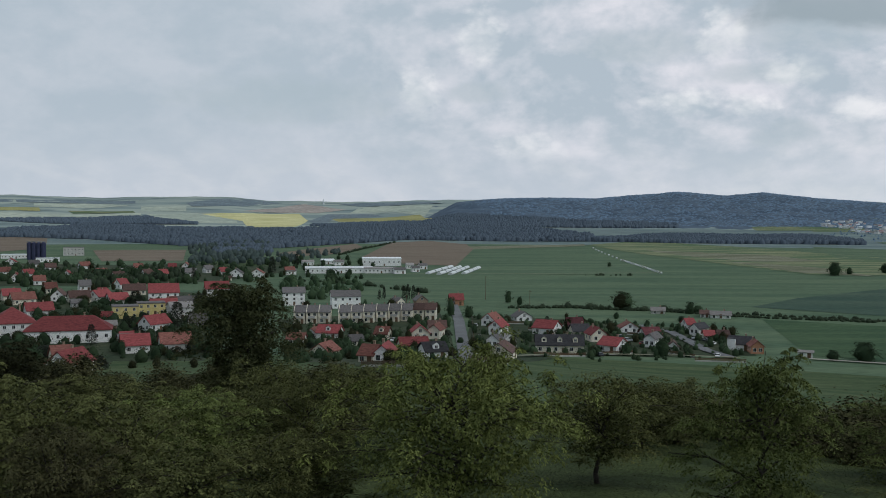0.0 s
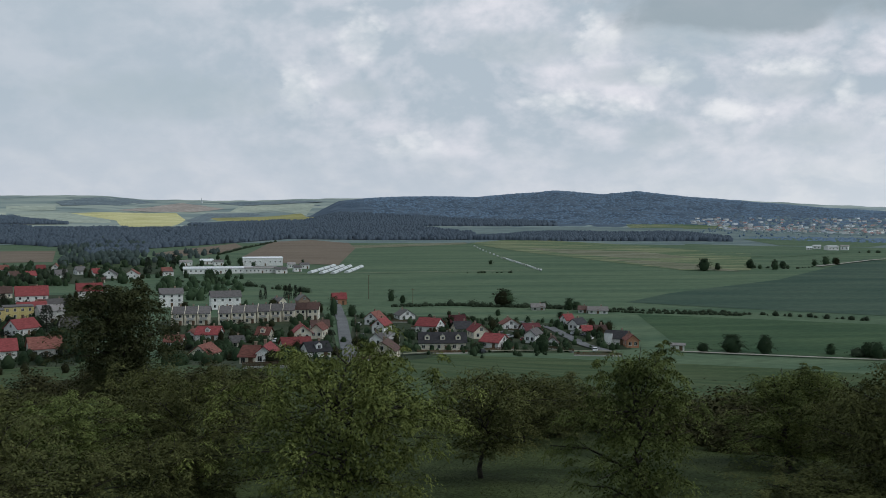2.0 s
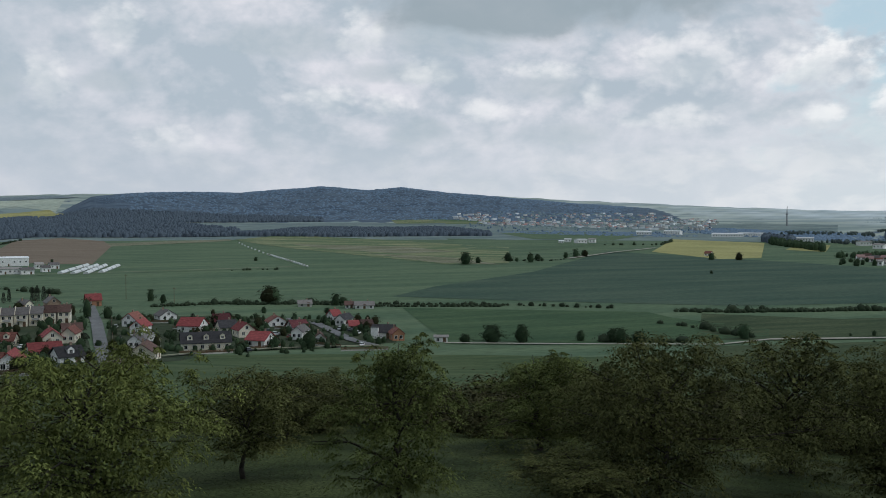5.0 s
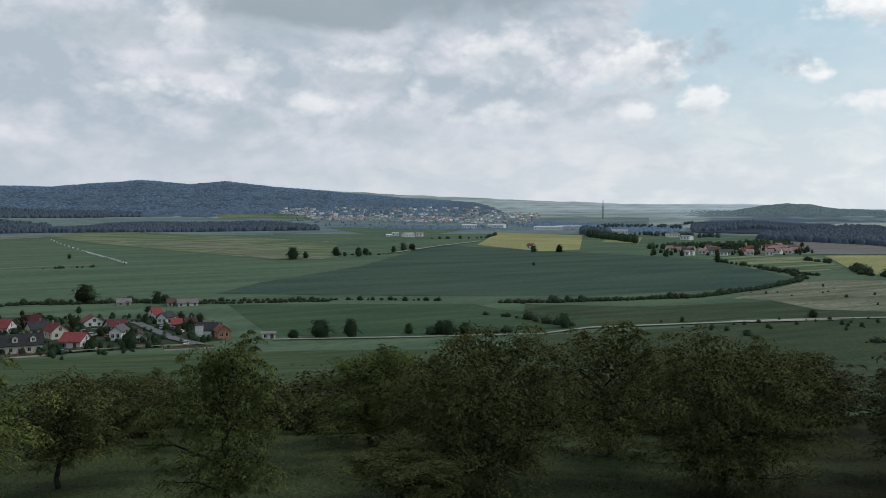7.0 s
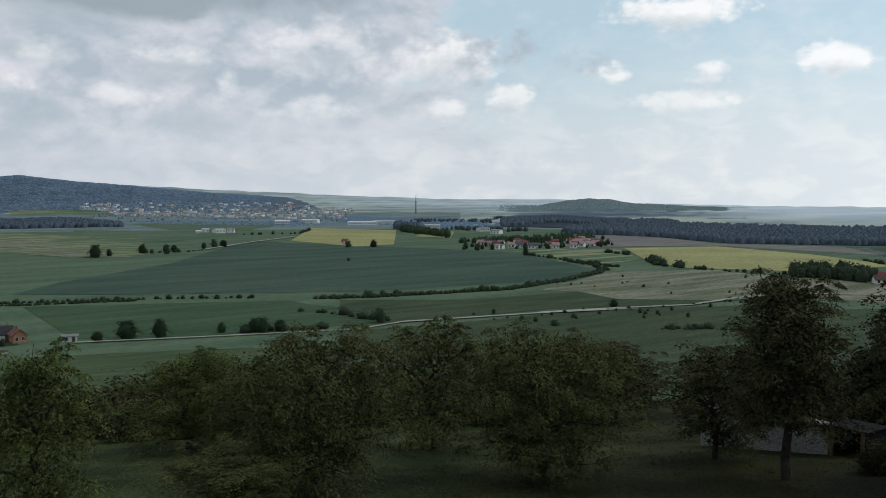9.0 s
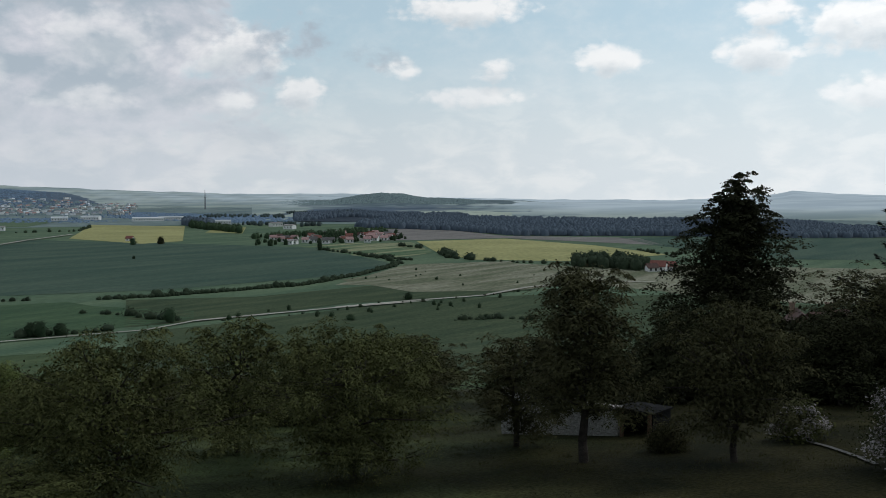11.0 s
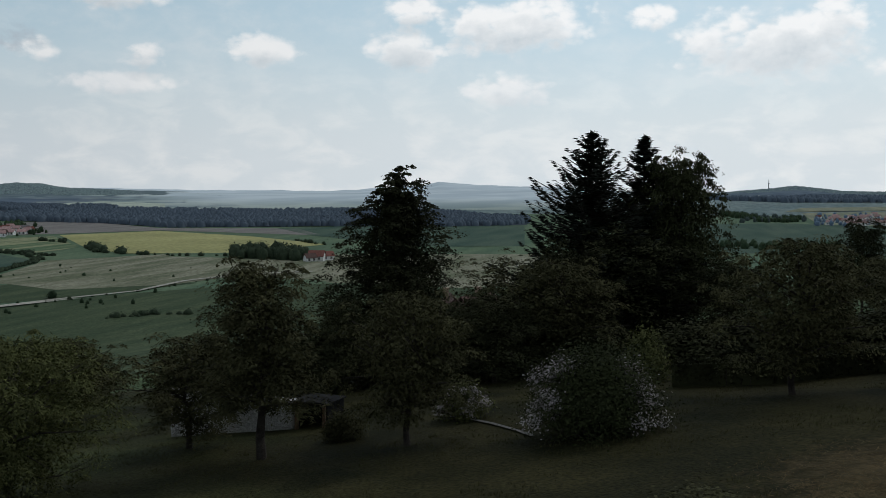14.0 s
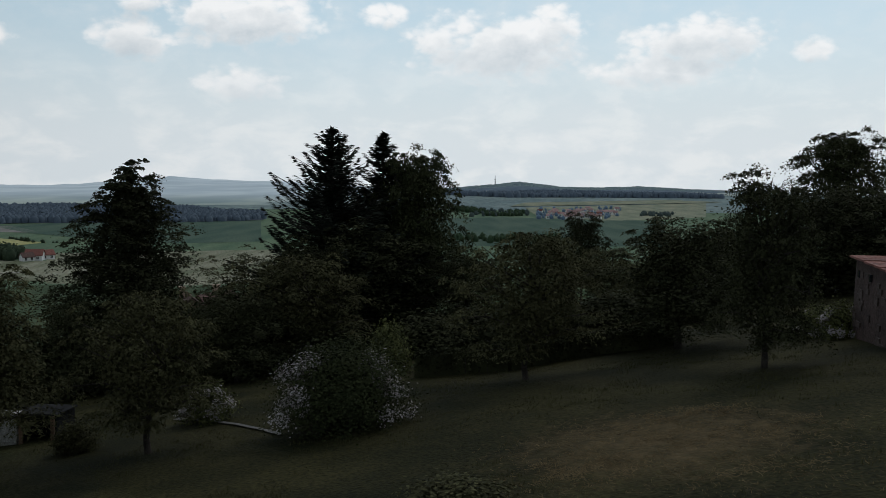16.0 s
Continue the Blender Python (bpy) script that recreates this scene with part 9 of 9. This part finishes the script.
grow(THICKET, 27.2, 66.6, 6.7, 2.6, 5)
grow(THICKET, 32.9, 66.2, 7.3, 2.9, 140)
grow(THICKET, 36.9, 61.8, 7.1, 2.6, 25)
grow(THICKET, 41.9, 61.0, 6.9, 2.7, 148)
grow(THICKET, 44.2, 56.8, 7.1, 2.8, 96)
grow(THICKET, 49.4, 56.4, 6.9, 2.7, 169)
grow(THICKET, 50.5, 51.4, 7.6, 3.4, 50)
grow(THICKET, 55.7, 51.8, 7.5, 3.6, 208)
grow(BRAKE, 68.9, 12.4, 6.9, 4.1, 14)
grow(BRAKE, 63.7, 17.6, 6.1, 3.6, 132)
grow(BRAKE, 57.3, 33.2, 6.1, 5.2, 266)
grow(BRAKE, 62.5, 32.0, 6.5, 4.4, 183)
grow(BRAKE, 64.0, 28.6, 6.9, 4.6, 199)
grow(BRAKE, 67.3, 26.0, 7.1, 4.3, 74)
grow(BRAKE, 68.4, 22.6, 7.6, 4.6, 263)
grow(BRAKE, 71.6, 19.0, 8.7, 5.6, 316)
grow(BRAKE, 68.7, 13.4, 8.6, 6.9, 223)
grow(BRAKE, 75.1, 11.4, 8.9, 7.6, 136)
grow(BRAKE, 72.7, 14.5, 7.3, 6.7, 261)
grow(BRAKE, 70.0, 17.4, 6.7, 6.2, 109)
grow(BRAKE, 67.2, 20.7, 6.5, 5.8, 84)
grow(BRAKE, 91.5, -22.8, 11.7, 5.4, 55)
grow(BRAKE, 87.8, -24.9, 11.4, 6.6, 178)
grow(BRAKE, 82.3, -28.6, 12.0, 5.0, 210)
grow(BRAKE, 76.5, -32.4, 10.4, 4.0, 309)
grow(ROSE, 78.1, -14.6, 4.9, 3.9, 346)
grow(BLOOM, 51.8, -18.9, 3.2, 1.6, 8)
grow(BLOOM, 49.5, -19.3, 3.0, 1.8, 52)
clipped_hedge([(52.6, 3.0), (51.9, -2.1), (55.2, -7.3), (55.7, -12.4)], 1.5, 1.2)
strip("garden_path", [(46.0, 14.6), (44.2, 12.4), (42.4, 10.8), (40.2, 9.2), (38.6, 8.2)], 0.24, WORN_STONE, "pale narrow stone garden path beside a bush", -0.08, "path")
shed(45.9, 29.4, 45.1, 21.8, 1.53)
ruin(49.2, -19.7, 40.1, -18.0, 4.44)
dry = [(30.7, -0.2), (33.5, -2.8), (32.9, -6.7), (29.8, -8.2), (27.1, -8.4), (26.5, -10.9), (19.6, -8.6), (16.3, -6.2), (19.1, 1.2)]
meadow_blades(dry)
tall_grass()
house(108.0, 29.9, 21, 5.0, 5.0, 4.0, 2.2, B_, BROWN, "small brick cottage with brown tiled roof among trees")
house(112.6, 28.0, -29, 5.0, 5.0, 3.8, 2.2, B_, BROWN, "small brick cottage with brown tiled roof among trees")
